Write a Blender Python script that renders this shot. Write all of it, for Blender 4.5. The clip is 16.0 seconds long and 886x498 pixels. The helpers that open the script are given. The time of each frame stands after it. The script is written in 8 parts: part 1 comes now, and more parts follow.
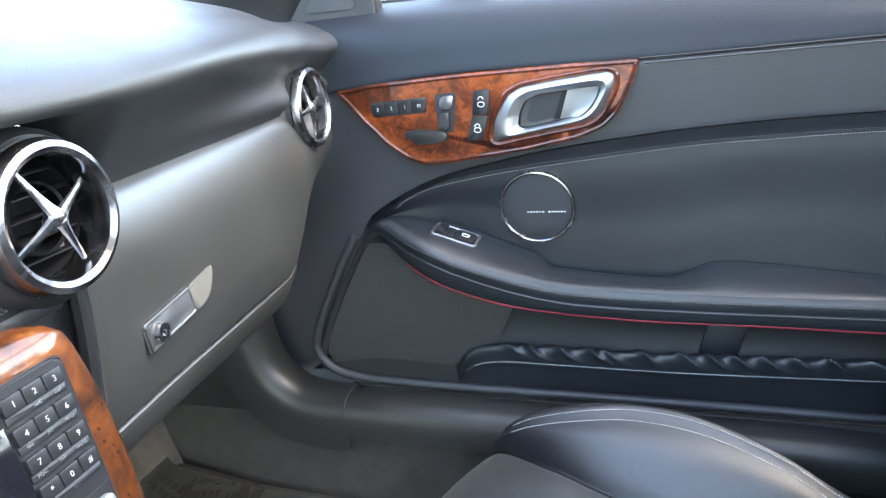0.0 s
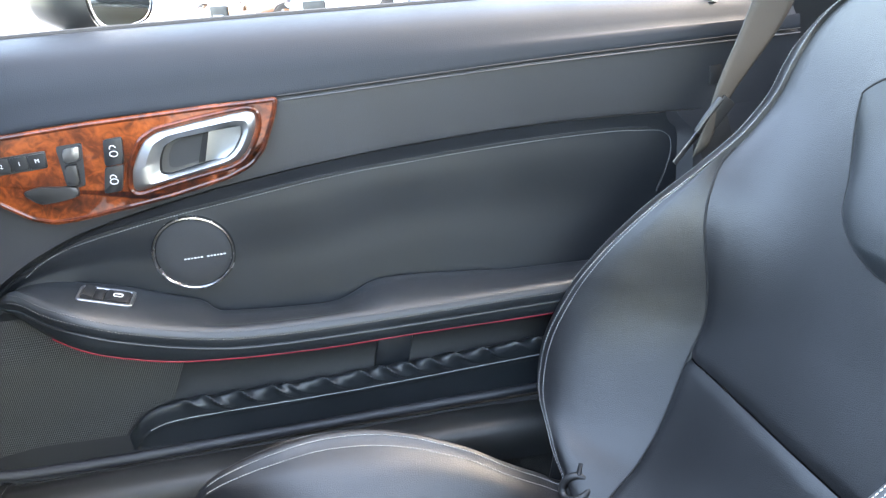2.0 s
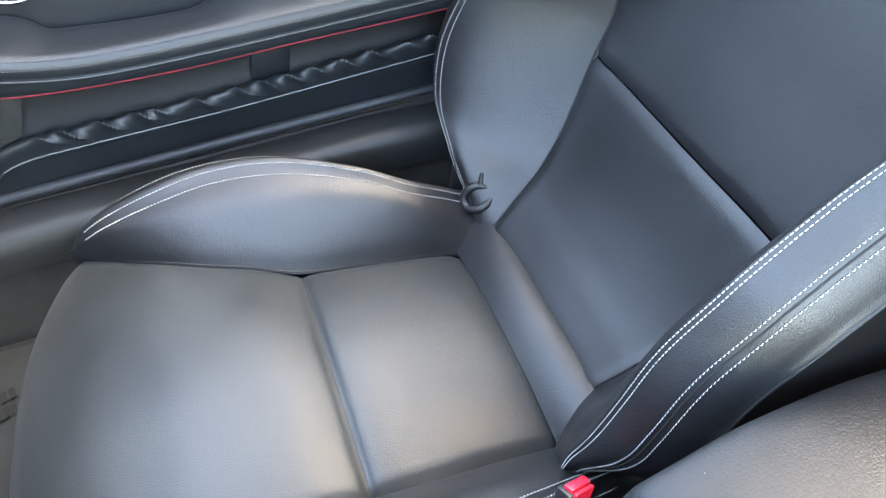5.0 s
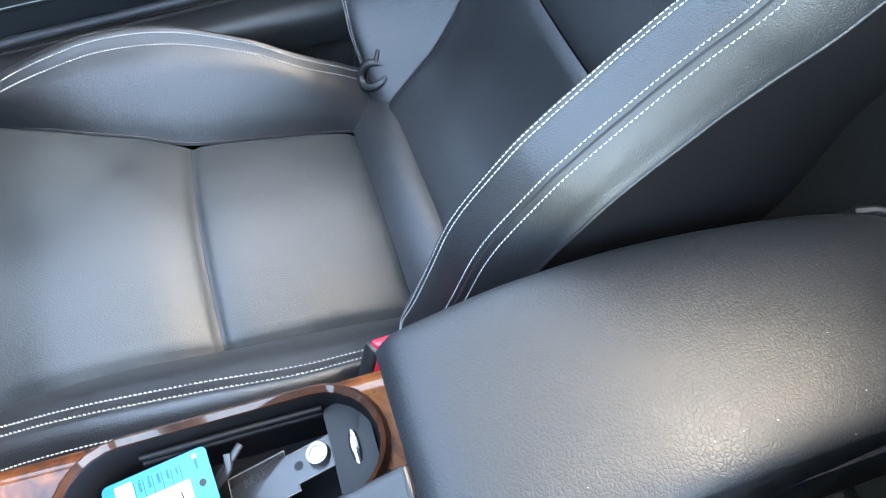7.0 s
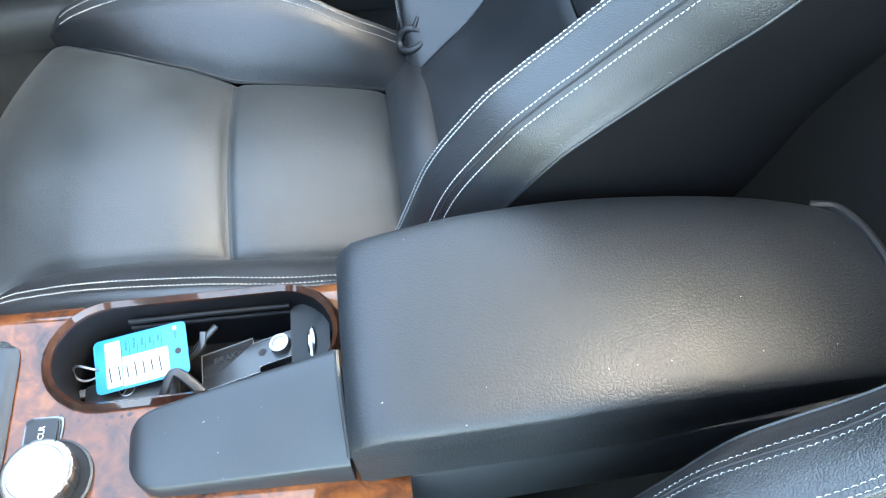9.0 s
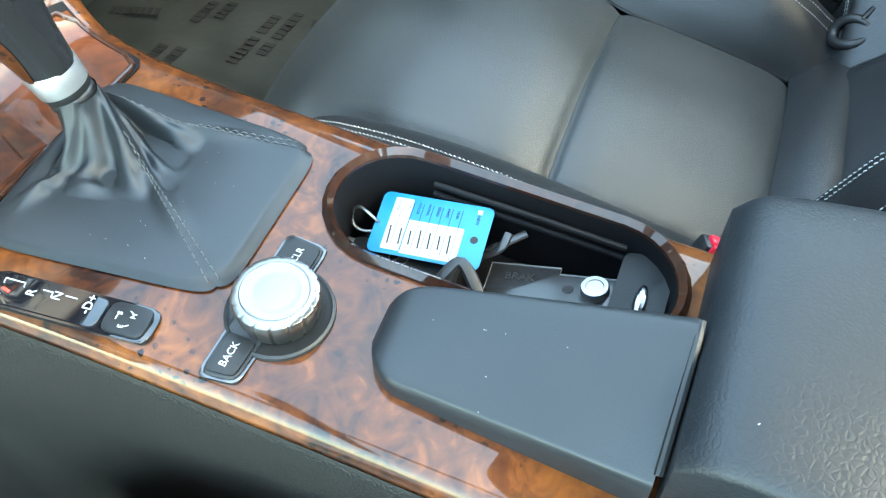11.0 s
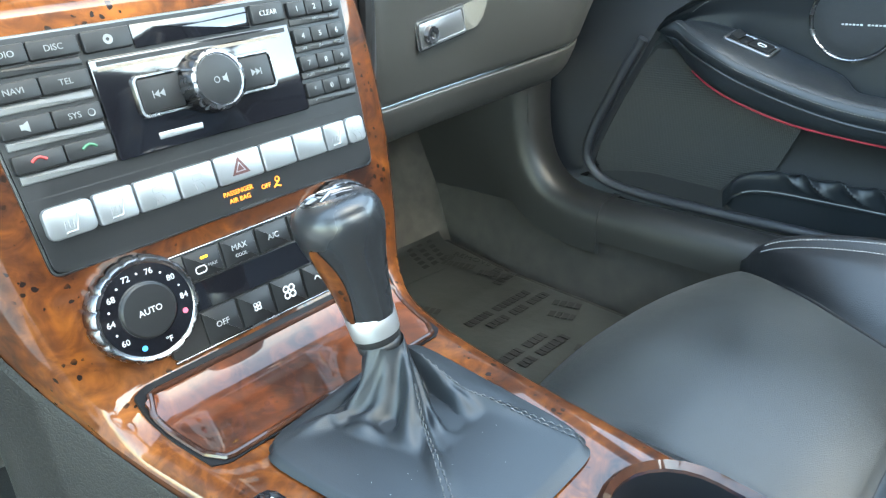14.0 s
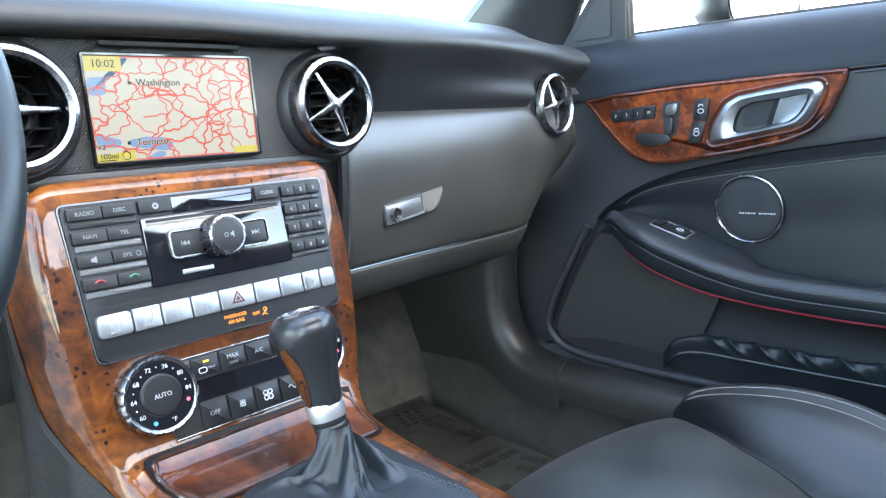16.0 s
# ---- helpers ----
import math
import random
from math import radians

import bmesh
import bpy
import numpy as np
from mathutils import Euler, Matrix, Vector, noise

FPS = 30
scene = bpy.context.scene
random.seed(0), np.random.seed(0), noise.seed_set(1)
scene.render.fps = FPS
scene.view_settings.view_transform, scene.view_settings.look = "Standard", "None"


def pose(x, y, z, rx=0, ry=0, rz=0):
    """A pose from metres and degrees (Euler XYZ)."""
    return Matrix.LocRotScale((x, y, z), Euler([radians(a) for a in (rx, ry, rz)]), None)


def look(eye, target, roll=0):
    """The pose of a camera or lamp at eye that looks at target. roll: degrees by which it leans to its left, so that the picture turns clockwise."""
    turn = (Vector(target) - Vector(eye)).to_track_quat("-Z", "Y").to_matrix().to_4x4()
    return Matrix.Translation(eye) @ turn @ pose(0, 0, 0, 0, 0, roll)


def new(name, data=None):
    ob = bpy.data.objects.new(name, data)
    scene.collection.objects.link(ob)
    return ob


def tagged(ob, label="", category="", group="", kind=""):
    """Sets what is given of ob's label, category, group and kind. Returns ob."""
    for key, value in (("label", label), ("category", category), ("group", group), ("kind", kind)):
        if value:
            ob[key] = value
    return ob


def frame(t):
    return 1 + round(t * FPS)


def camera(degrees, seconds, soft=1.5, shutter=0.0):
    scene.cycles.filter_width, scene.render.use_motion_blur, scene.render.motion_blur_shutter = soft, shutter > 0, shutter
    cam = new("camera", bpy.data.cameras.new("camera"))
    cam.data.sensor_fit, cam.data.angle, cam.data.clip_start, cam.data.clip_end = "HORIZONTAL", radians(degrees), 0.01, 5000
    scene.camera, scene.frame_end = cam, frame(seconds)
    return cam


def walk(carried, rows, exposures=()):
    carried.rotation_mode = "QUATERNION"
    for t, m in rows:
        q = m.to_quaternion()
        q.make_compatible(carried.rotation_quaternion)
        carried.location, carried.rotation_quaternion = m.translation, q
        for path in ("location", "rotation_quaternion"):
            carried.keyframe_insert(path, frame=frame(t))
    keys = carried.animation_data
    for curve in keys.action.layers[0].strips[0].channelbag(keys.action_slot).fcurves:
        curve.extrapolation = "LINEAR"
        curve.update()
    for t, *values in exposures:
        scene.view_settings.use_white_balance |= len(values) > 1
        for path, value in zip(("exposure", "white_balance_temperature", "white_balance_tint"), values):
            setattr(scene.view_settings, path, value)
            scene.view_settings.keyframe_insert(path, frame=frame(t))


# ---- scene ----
cam = camera(61.8, 16.0, soft=1.25)
PATH = [
    (0, (-0.183, 0.294, 0.849), (1.609, 0.911, 0.212), -6.0),
    (0.5, (-0.181, 0.345, 0.807), (1.686, 0.654, 0.162), -5.7),
    (1, (-0.166, 0.35, 0.827), (1.71, 0.461, 0.144), -6.0),
    (1.5, (-0.163, 0.339, 0.863), (1.706, 0.218, 0.161), -5.8),
    (2, (-0.169, 0.312, 0.892), (1.673, 0.011, 0.171), -5.5),
    (2.5, (-0.177, 0.292, 0.932), (1.637, -0.126, 0.199), -5.4),
    (3, (-0.18, 0.283, 0.945), (1.597, -0.217, 0.174), -5.1),
    (3.5, (-0.168, 0.28, 0.941), (1.555, -0.246, 0.072), -4.9),
    (4, (-0.137, 0.287, 0.925), (1.456, -0.223, -0.172), -4.5),
    (4.2, (-0.11, 0.292, 0.923), (1.409, -0.199, -0.281), -4.3),
    (6.3, (-0.055, 0.236, 0.859), (1.085, -0.02, -0.765), -7.5),
    (6.5, (-0.082, 0.219, 0.869), (1.046, -0.036, -0.763), -7.0),
    (7, (-0.15, 0.146, 0.882), (0.972, -0.093, -0.756), -7.0),
    (7.5, (-0.193, 0.101, 0.892), (0.932, -0.118, -0.748), -7.0),
    (8, (-0.224, 0.077, 0.906), (0.906, -0.113, -0.733), -6.8),
    (8.5, (-0.242, 0.074, 0.916), (0.9, -0.069, -0.72), -6.5),
    (9, (-0.24, 0.091, 0.898), (0.917, 0.02, -0.732), -5.8),
    (9.5, (-0.214, 0.14, 0.839), (0.957, 0.21, -0.78), -6.4),
    (9.7, (-0.212, 0.152, 0.823), (0.962, 0.295, -0.789), -6.8),
    (11.8, (-0.201, 0.199, 0.733), (0.909, 0.97, -0.741), -3.4),
    (12, (-0.205, 0.208, 0.734), (0.915, 1.045, -0.697), -3.7),
    (12.5, (-0.208, 0.221, 0.731), (0.928, 1.202, -0.591), -4.3),
    (13, (-0.217, 0.217, 0.721), (0.969, 1.314, -0.458), -4.0),
    (13.5, (-0.225, 0.215, 0.72), (1.014, 1.414, -0.292), -4.0),
    (14, (-0.231, 0.21, 0.718), (1.065, 1.488, -0.113), -4.1),
    (14.5, (-0.234, 0.201, 0.72), (1.105, 1.533, 0.061), -3.9),
    (15, (-0.246, 0.183, 0.718), (1.125, 1.549, 0.215), -3.9),
    (15.5, (-0.282, 0.108, 0.719), (1.106, 1.494, 0.332), -3.6),
    (16, (-0.321, 0.038, 0.714), (1.082, 1.427, 0.391), -3.6),
]
# exposure in stops, white balance in kelvin and tint
LIGHTNESS = [(0, 4.98, 8000, 5), (2, 5.25, 8750, 7), (3.4, 5.25, 8950, 7), (4, 5.45, 8950, 7), (6.5, 5.42, 8200, 3), (9, 5.42, 8100, -2), (9.5, 5.32, 7950, -6), (12, 4.86, 8300, -14), (13, 4.86, 8300, -12), (14, 4.86, 7900, -8), (15, 4.66, 7500, -2), (16, 4.43, 7350, 2)]
walk(cam, [(t, look(eye, target, roll)) for t, eye, target, roll in PATH], LIGHTNESS)

# light: sky strength, sun strength, height and compass turn in degrees
SKY, SUN, SUN_UP, SUN_TURN, SUN_WIDE = 0.15, 0.055, 52.0, 175.0, 60.0
# ==== place ====
# ---- world, sun and exposure ----
world = bpy.data.worlds.new("sky")
scene.world = world
world.use_nodes = True
wn = world.node_tree
sky = wn.nodes.new("ShaderNodeTexSky")
sky.sky_type, sky.sun_disc = "NISHITA", False
sky.sun_elevation, sky.sun_rotation = radians(SUN_UP), radians(SUN_TURN)
sky.air_density, sky.dust_density, sky.ozone_density = 0.9, 1.1, 0.8
wn.links.new(sky.outputs[0], wn.nodes["Background"].inputs[0])
wn.nodes["Background"].inputs[1].default_value = SKY
sun_data = bpy.data.lights.new("sun", "SUN")
sun_data.energy, sun_data.angle, sun_data.color = SUN, radians(SUN_WIDE), (1.0, 0.985, 0.97)
sun = new("sun", sun_data)
sun_dir = Vector((math.sin(radians(SUN_TURN)) * math.cos(radians(SUN_UP)),
                  math.cos(radians(SUN_TURN)) * math.cos(radians(SUN_UP)), math.sin(radians(SUN_UP))))
sun.matrix_world = look(sun_dir * 10, (0, 0, 0))


# ---- materials ----
def material(name, base, rough, metal=0.0, coat=0.0, grain=None, bump=0.0, stain=0.0, stain_scale=6.0,
             glow=None, crease=0.0, spec=0.5, sheen=0.0, grain_kind="noise"):
    m = bpy.data.materials.new(name)
    m.use_nodes = True
    nt = m.node_tree
    b = nt.nodes["Principled BSDF"]
    b.inputs["Base Color"].default_value = (*base, 1)
    b.inputs["Roughness"].default_value = rough
    b.inputs["Metallic"].default_value = metal
    b.inputs["Coat Weight"].default_value = coat
    b.inputs["Coat Roughness"].default_value = 0.06
    b.inputs["Specular IOR Level"].default_value = spec
    b.inputs["Sheen Weight"].default_value = sheen
    co = nt.nodes.new("ShaderNodeTexCoord")
    if stain:
        n = nt.nodes.new("ShaderNodeTexNoise")
        n.inputs["Scale"].default_value = stain_scale
        n.inputs["Detail"].default_value = 6
        nt.links.new(co.outputs["Object"], n.inputs["Vector"])
        r = nt.nodes.new("ShaderNodeMapRange")
        r.inputs["From Min"].default_value, r.inputs["From Max"].default_value = 0.3, 0.7
        r.inputs["To Min"].default_value, r.inputs["To Max"].default_value = 1 - stain, 1 + stain
        nt.links.new(n.outputs["Fac"], r.inputs["Value"])
        mx = nt.nodes.new("ShaderNodeVectorMath")
        mx.operation = "SCALE"
        mx.inputs[0].default_value = base
        nt.links.new(r.outputs["Result"], mx.inputs["Scale"])
        nt.links.new(mx.outputs["Vector"], b.inputs["Base Color"])
        rr = nt.nodes.new("ShaderNodeMapRange")
        rr.inputs["From Min"].default_value, rr.inputs["From Max"].default_value = 0.3, 0.7
        rr.inputs["To Min"].default_value, rr.inputs["To Max"].default_value = max(0.02, rough - 0.08), min(1, rough + 0.08)
        nt.links.new(n.outputs["Fac"], rr.inputs["Value"])
        nt.links.new(rr.outputs["Result"], b.inputs["Roughness"])
    if grain:
        if grain_kind == "grid":
            g = nt.nodes.new("ShaderNodeTexVoronoi")
            g.inputs["Scale"].default_value = grain
            g.inputs["Randomness"].default_value = 0.0
            turn = nt.nodes.new("ShaderNodeMapping")
            turn.inputs["Rotation"].default_value = (0, radians(45), 0)
            nt.links.new(co.outputs["Object"], turn.inputs["Vector"])
            nt.links.new(turn.outputs["Vector"], g.inputs["Vector"])
            height = g.outputs["Distance"]
        elif grain_kind == "pebble":
            g = nt.nodes.new("ShaderNodeTexVoronoi")
            g.feature = "DISTANCE_TO_EDGE"
            g.inputs["Scale"].default_value = grain
            warp = nt.nodes.new("ShaderNodeTexNoise")
            warp.inputs["Scale"].default_value = grain * 0.4
            add = nt.nodes.new("ShaderNodeVectorMath")
            add.operation = "MULTIPLY_ADD"
            add.inputs[1].default_value = (1.0 / grain,) * 3
            nt.links.new(co.outputs["Object"], warp.inputs["Vector"])
            nt.links.new(warp.outputs["Color"], add.inputs[0])
            nt.links.new(co.outputs["Object"], add.inputs[2])
            nt.links.new(add.outputs["Vector"], g.inputs["Vector"])
            groove = nt.nodes.new("ShaderNodeMapRange")
            groove.interpolation_type = "SMOOTHSTEP"
            groove.inputs["From Min"].default_value, groove.inputs["From Max"].default_value = 0.0, 0.22
            nt.links.new(g.outputs["Distance"], groove.inputs["Value"])
            height = groove.outputs["Result"]
        else:
            g = nt.nodes.new("ShaderNodeTexNoise")
            g.inputs["Scale"].default_value = grain
            g.inputs["Detail"].default_value = 5
            nt.links.new(co.outputs["Object"], g.inputs["Vector"])
            height = g.outputs["Fac"]
        bp = nt.nodes.new("ShaderNodeBump")
        bp.inputs["Strength"].default_value = bump
        bp.inputs["Distance"].default_value = 0.0012
        nt.links.new(height, bp.inputs["Height"])
        if crease:
            wide = nt.nodes.new("ShaderNodeTexNoise")
            wide.inputs["Scale"].default_value, wide.inputs["Detail"].default_value, wide.inputs["Distortion"].default_value = 42, 2, 0.0
            nt.links.new(co.outputs["Object"], wide.inputs["Vector"])
            bw = nt.nodes.new("ShaderNodeBump")
            bw.inputs["Strength"].default_value, bw.inputs["Distance"].default_value = crease, 0.004
            nt.links.new(wide.outputs["Fac"], bw.inputs["Height"])
            nt.links.new(bw.outputs["Normal"], bp.inputs["Normal"])
        nt.links.new(bp.outputs["Normal"], b.inputs["Normal"])
    if glow:
        b.inputs["Emission Color"].default_value = (*glow[0], 1)
        b.inputs["Emission Strength"].default_value = glow[1]
    return m


def burl(name, light, mid, dark, scale=1.0, eyes=1.0):
    """Lacquered burl walnut: mottled flowing figure, clusters of dark eyes, clear coat."""
    m = bpy.data.materials.new(name)
    m.use_nodes = True
    nt = m.node_tree
    b = nt.nodes["Principled BSDF"]
    co = nt.nodes.new("ShaderNodeTexCoord")

    def noise_tex(sc, det, dist=0.0):
        n = nt.nodes.new("ShaderNodeTexNoise")
        n.inputs["Scale"].default_value, n.inputs["Detail"].default_value = sc * scale, det
        n.inputs["Distortion"].default_value = dist
        nt.links.new(co.outputs["Object"], n.inputs["Vector"])
        return n.outputs["Fac"]

    def blend(kind, a, c):
        n = nt.nodes.new("ShaderNodeMath")
        n.operation = kind
        for slot, value in ((0, a), (1, c)):
            if isinstance(value, float):
                n.inputs[slot].default_value = value
            else:
                nt.links.new(value, n.inputs[slot])
        return n.outputs[0]

    figure = blend("ADD", blend("MULTIPLY", noise_tex(5, 2, 0.6), 0.34), blend("ADD", blend("MULTIPLY", noise_tex(15, 5, 1.1), 0.38), blend("MULTIPLY", noise_tex(46, 6, 2.2), 0.28)))
    fig = nt.nodes.new("ShaderNodeValToRGB")
    e = fig.color_ramp.elements
    e[0].position, e[0].color = 0.39, (*dark, 1)
    e[1].position, e[1].color = 0.62, (*light, 1)
    k = fig.color_ramp.elements.new(0.50)
    k.color = (*mid, 1)
    nt.links.new(figure, fig.inputs[0])
    # round dark eyes of uneven size, a few millimetres across
    warp = nt.nodes.new("ShaderNodeTexNoise")
    warp.inputs["Scale"].default_value = 260 * scale
    bend = nt.nodes.new("ShaderNodeVectorMath")
    bend.operation = "MULTIPLY_ADD"
    bend.inputs[1].default_value = (0.0035,) * 3
    nt.links.new(co.outputs["Object"], warp.inputs["Vector"])
    nt.links.new(warp.outputs["Color"], bend.inputs[0])
    nt.links.new(co.outputs["Object"], bend.inputs[2])
    cell = nt.nodes.new("ShaderNodeTexVoronoi")
    cell.inputs["Scale"].default_value = 190 * scale
    nt.links.new(bend.outputs["Vector"], cell.inputs["Vector"])
    apart = nt.nodes.new("ShaderNodeSeparateColor")
    nt.links.new(cell.outputs["Color"], apart.inputs["Color"])
    size = blend("MULTIPLY", blend("SUBTRACT", apart.outputs[0], 0.30), 0.62)
    eye = nt.nodes.new("ShaderNodeMapRange")
    eye.inputs["From Min"].default_value, eye.inputs["From Max"].default_value = -0.03, 0.05
    nt.links.new(blend("SUBTRACT", size, cell.outputs["Distance"]), eye.inputs["Value"])
    gate = nt.nodes.new("ShaderNodeMapRange")
    gate.inputs["From Min"].default_value, gate.inputs["From Max"].default_value = 0.50, 0.56
    gate.inputs["To Max"].default_value = eyes
    nt.links.new(noise_tex(20, 3, 0.5), gate.inputs["Value"])
    both = nt.nodes.new("ShaderNodeMath")
    both.operation = "MULTIPLY"
    nt.links.new(eye.outputs["Result"], both.inputs[0])
    nt.links.new(gate.outputs["Result"], both.inputs[1])
    mix = nt.nodes.new("ShaderNodeMix")
    mix.data_type = "RGBA"
    nt.links.new(both.outputs[0], mix.inputs["Factor"])
    nt.links.new(fig.outputs[0], mix.inputs["A"])
    mix.inputs["B"].default_value = (dark[0] * 0.4, dark[1] * 0.4, dark[2] * 0.4, 1)
    nt.links.new(mix.outputs["Result"], b.inputs["Base Color"])
    b.inputs["Roughness"].default_value = 0.5
    b.inputs["Specular IOR Level"].default_value = 0.12
    b.inputs["Coat Weight"].default_value = 0.72
    b.inputs["Coat Roughness"].default_value = 0.025
    b.inputs["Coat IOR"].default_value = 1.5
    return m


LEATHER = material("black_leather", (0.0110, 0.0132, 0.0155), 0.44, grain=560, bump=0.16, stain=0.22, stain_scale=9, grain_kind="pebble", sheen=0.03, crease=0.05, spec=0.5)
WORN_LEATHER = material("worn_black_leather", (0.0135, 0.0165, 0.0180), 0.46, grain=520, bump=0.16, stain=0.30, stain_scale=11, grain_kind="pebble", sheen=0.04, crease=0.08, spec=0.60)
LEATHER_PLAIN = material("smooth_black_leather", (0.0125, 0.0131, 0.0148), 0.39, grain=520, bump=0.20, stain=0.16, stain_scale=7, grain_kind="pebble", crease=0.12, spec=0.58)
ARM_LEATHER = material("armrest_leather", (0.0130, 0.0155, 0.0190), 0.42, grain=640, bump=0.12, stain=0.15, stain_scale=8, grain_kind="pebble", spec=0.4)
VINYL = material("grained_black_vinyl", (0.0100, 0.0120, 0.0148), 0.47, grain=330, bump=0.17, stain=0.20, stain_scale=8, grain_kind="pebble", spec=0.42)
SIDE_VINYL = material("console_side_vinyl", (0.0085, 0.0082, 0.0080), 0.55, grain=330, bump=0.2, stain=0.2, stain_scale=8, grain_kind="pebble", spec=0.25)
DASH_SOFT = material("soft_dash_foam", (0.015, 0.016, 0.018), 0.48, grain=560, bump=0.14, stain=0.12, grain_kind="pebble", spec=0.32)
DASH_LOW = material("worn_grey_dash_plastic", (0.025, 0.0242, 0.0225), 0.35, grain=620, bump=0.12, stain=0.30, stain_scale=5, grain_kind="pebble", spec=0.7)
DOOR_UP = material("door_upper_vinyl", (0.0115, 0.0138, 0.0180), 0.55, grain=520, bump=0.12, stain=0.12, grain_kind="pebble", spec=0.16)
DOOR_MID = material("door_middle_vinyl", (0.0190, 0.0200, 0.0240), 0.52, grain=520, bump=0.12, stain=0.12, grain_kind="pebble")
PLASTIC = material("black_plastic", (0.012, 0.012, 0.013), 0.45, grain=700, bump=0.10, stain=0.10)
PLASTIC_TRIM = material("sill_plastic", (0.0135, 0.0135, 0.0135), 0.46, grain=600, bump=0.10, stain=0.25)
MATT = material("matt_black", (0.010, 0.010, 0.011), 0.75, stain=0.1)
GLOSS = material("piano_black", (0.006, 0.006, 0.008), 0.08, coat=0.6)
BUTTON = material("button_black", (0.013, 0.0133, 0.0145), 0.40, stain=0.08, spec=0.28)
SILVER = material("satin_silver", (0.22, 0.22, 0.225), 0.36, metal=0.9, stain=0.06, stain_scale=40)
KEYCAP = material("silver_keycap", (0.29, 0.30, 0.31), 0.38, metal=0.75, stain=0.05, stain_scale=30)
CHROME = material("polished_chrome", (0.26, 0.26, 0.272), 0.24, metal=1.0, stain=0.08, stain_scale=60)
BRUSHED = material("brushed_aluminium", (0.36, 0.36, 0.365), 0.40, metal=1.0, grain=900, bump=0.06, stain=0.06, stain_scale=25)
WOOD = burl("burl_walnut", (0.190, 0.058, 0.0095), (0.075, 0.020, 0.0045), (0.014, 0.004, 0.002))
WOOD_DOOR = burl("burl_walnut_red", (0.23, 0.048, 0.010), (0.080, 0.015, 0.004), (0.012, 0.004, 0.002), 1.2, 0.2)
WOOD_RIM = burl("burl_walnut_rim", (0.15, 0.030, 0.008), (0.055, 0.011, 0.004), (0.014, 0.004, 0.002), 1.2, 0.1)
WOOD_EDGE = burl("burl_walnut_edge", (0.07, 0.022, 0.008), (0.035, 0.011, 0.005), (0.012, 0.004, 0.002), 0.8, 0.2)
WOOD_LID = burl("burl_walnut_lid", (0.175, 0.045, 0.009), (0.088, 0.021, 0.006), (0.026, 0.008, 0.004), 0.8, 0.25)
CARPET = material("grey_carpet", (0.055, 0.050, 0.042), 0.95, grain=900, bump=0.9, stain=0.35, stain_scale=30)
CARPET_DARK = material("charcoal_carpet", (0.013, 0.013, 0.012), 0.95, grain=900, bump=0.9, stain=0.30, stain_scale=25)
# the bulkhead carpet again, its colour darkened because less light reaches the side
CARPET_SHADED = material("shaded_grey_carpet", (0.030, 0.027, 0.024), 0.95, grain=900, bump=0.9, stain=0.35, stain_scale=30)
THREAD = material("white_thread", (0.36, 0.36, 0.345), 0.70)
DOOR_LEATHER = material("door_leather", (0.0095, 0.0115, 0.0150), 0.44, grain=640, bump=0.20, stain=0.10, stain_scale=7, grain_kind="pebble", spec=0.46)
SOFT_LEATHER = material("soft_black_leather", (0.0120, 0.0145, 0.0175), 0.40, grain=700, bump=0.06, stain=0.18, stain_scale=18, grain_kind="pebble", spec=0.42)
TRAY_BLACK = material("tray_black", (0.005, 0.005, 0.006), 0.6, stain=0.1, spec=0.2)
KNOB_METAL = material("knob_metal", (0.24, 0.235, 0.23), 0.34, metal=1.0, stain=0.06, stain_scale=40)
CAP_METAL = material("bead_blasted_aluminium", (0.24, 0.238, 0.235), 0.42, metal=1.0, grain=1500, bump=0.05, stain=0.05, stain_scale=30)
EDGE_METAL = material("dark_edge_metal", (0.13, 0.13, 0.135), 0.34, metal=1.0)
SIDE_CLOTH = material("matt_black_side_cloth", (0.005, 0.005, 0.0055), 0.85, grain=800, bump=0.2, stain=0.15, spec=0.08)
THREAD_DARK = material("dark_thread", (0.06, 0.06, 0.063), 0.65)
THREAD_GREY = material("grey_thread", (0.17, 0.17, 0.172), 0.65)
RED = material("red_thread", (0.30, 0.012, 0.032), 0.6)
BELT = material("belt_webbing", (0.034, 0.030, 0.026), 0.72, grain=1500, bump=0.3)
WHITE_INK = material("white_print", (0.46, 0.46, 0.46), 0.6)
KEY_INK = material("key_print", (0.26, 0.26, 0.265), 0.6)
GREY_INK = material("grey_print", (0.15, 0.155, 0.16), 0.5)
BAR_GREY = material("satin_grey_bar", (0.085, 0.087, 0.090), 0.45)
ORANGE_LED = material("orange_lamp", (0.6, 0.18, 0.02), 0.5, glow=((1.0, 0.24, 0.015), 0.06))
RED_LED = material("red_lamp", (0.5, 0.04, 0.03), 0.5, glow=((1.0, 0.06, 0.03), 0.06))
BLUE_DOT = material("blue_print", (0.05, 0.35, 0.75), 0.5)
RED_DOT = material("red_print", (0.75, 0.10, 0.15), 0.5)
RED_PLASTIC = material("red_buckle_plastic", (0.60, 0.015, 0.04), 0.35)
TAG_BLUE = material("blue_card", (0.005, 0.17, 0.36), 0.45)
TAG_WHITE = material("white_card", (0.36, 0.38, 0.40), 0.6)
INK = material("black_ink", (0.006, 0.006, 0.007), 0.6)
HEADLINER = material("grey_headliner", (0.16, 0.155, 0.15), 0.9, grain=800, bump=0.4, stain=0.1)
PAINT_GREY = material("grey_car_paint", (0.10, 0.105, 0.11), 0.25, coat=1.0)


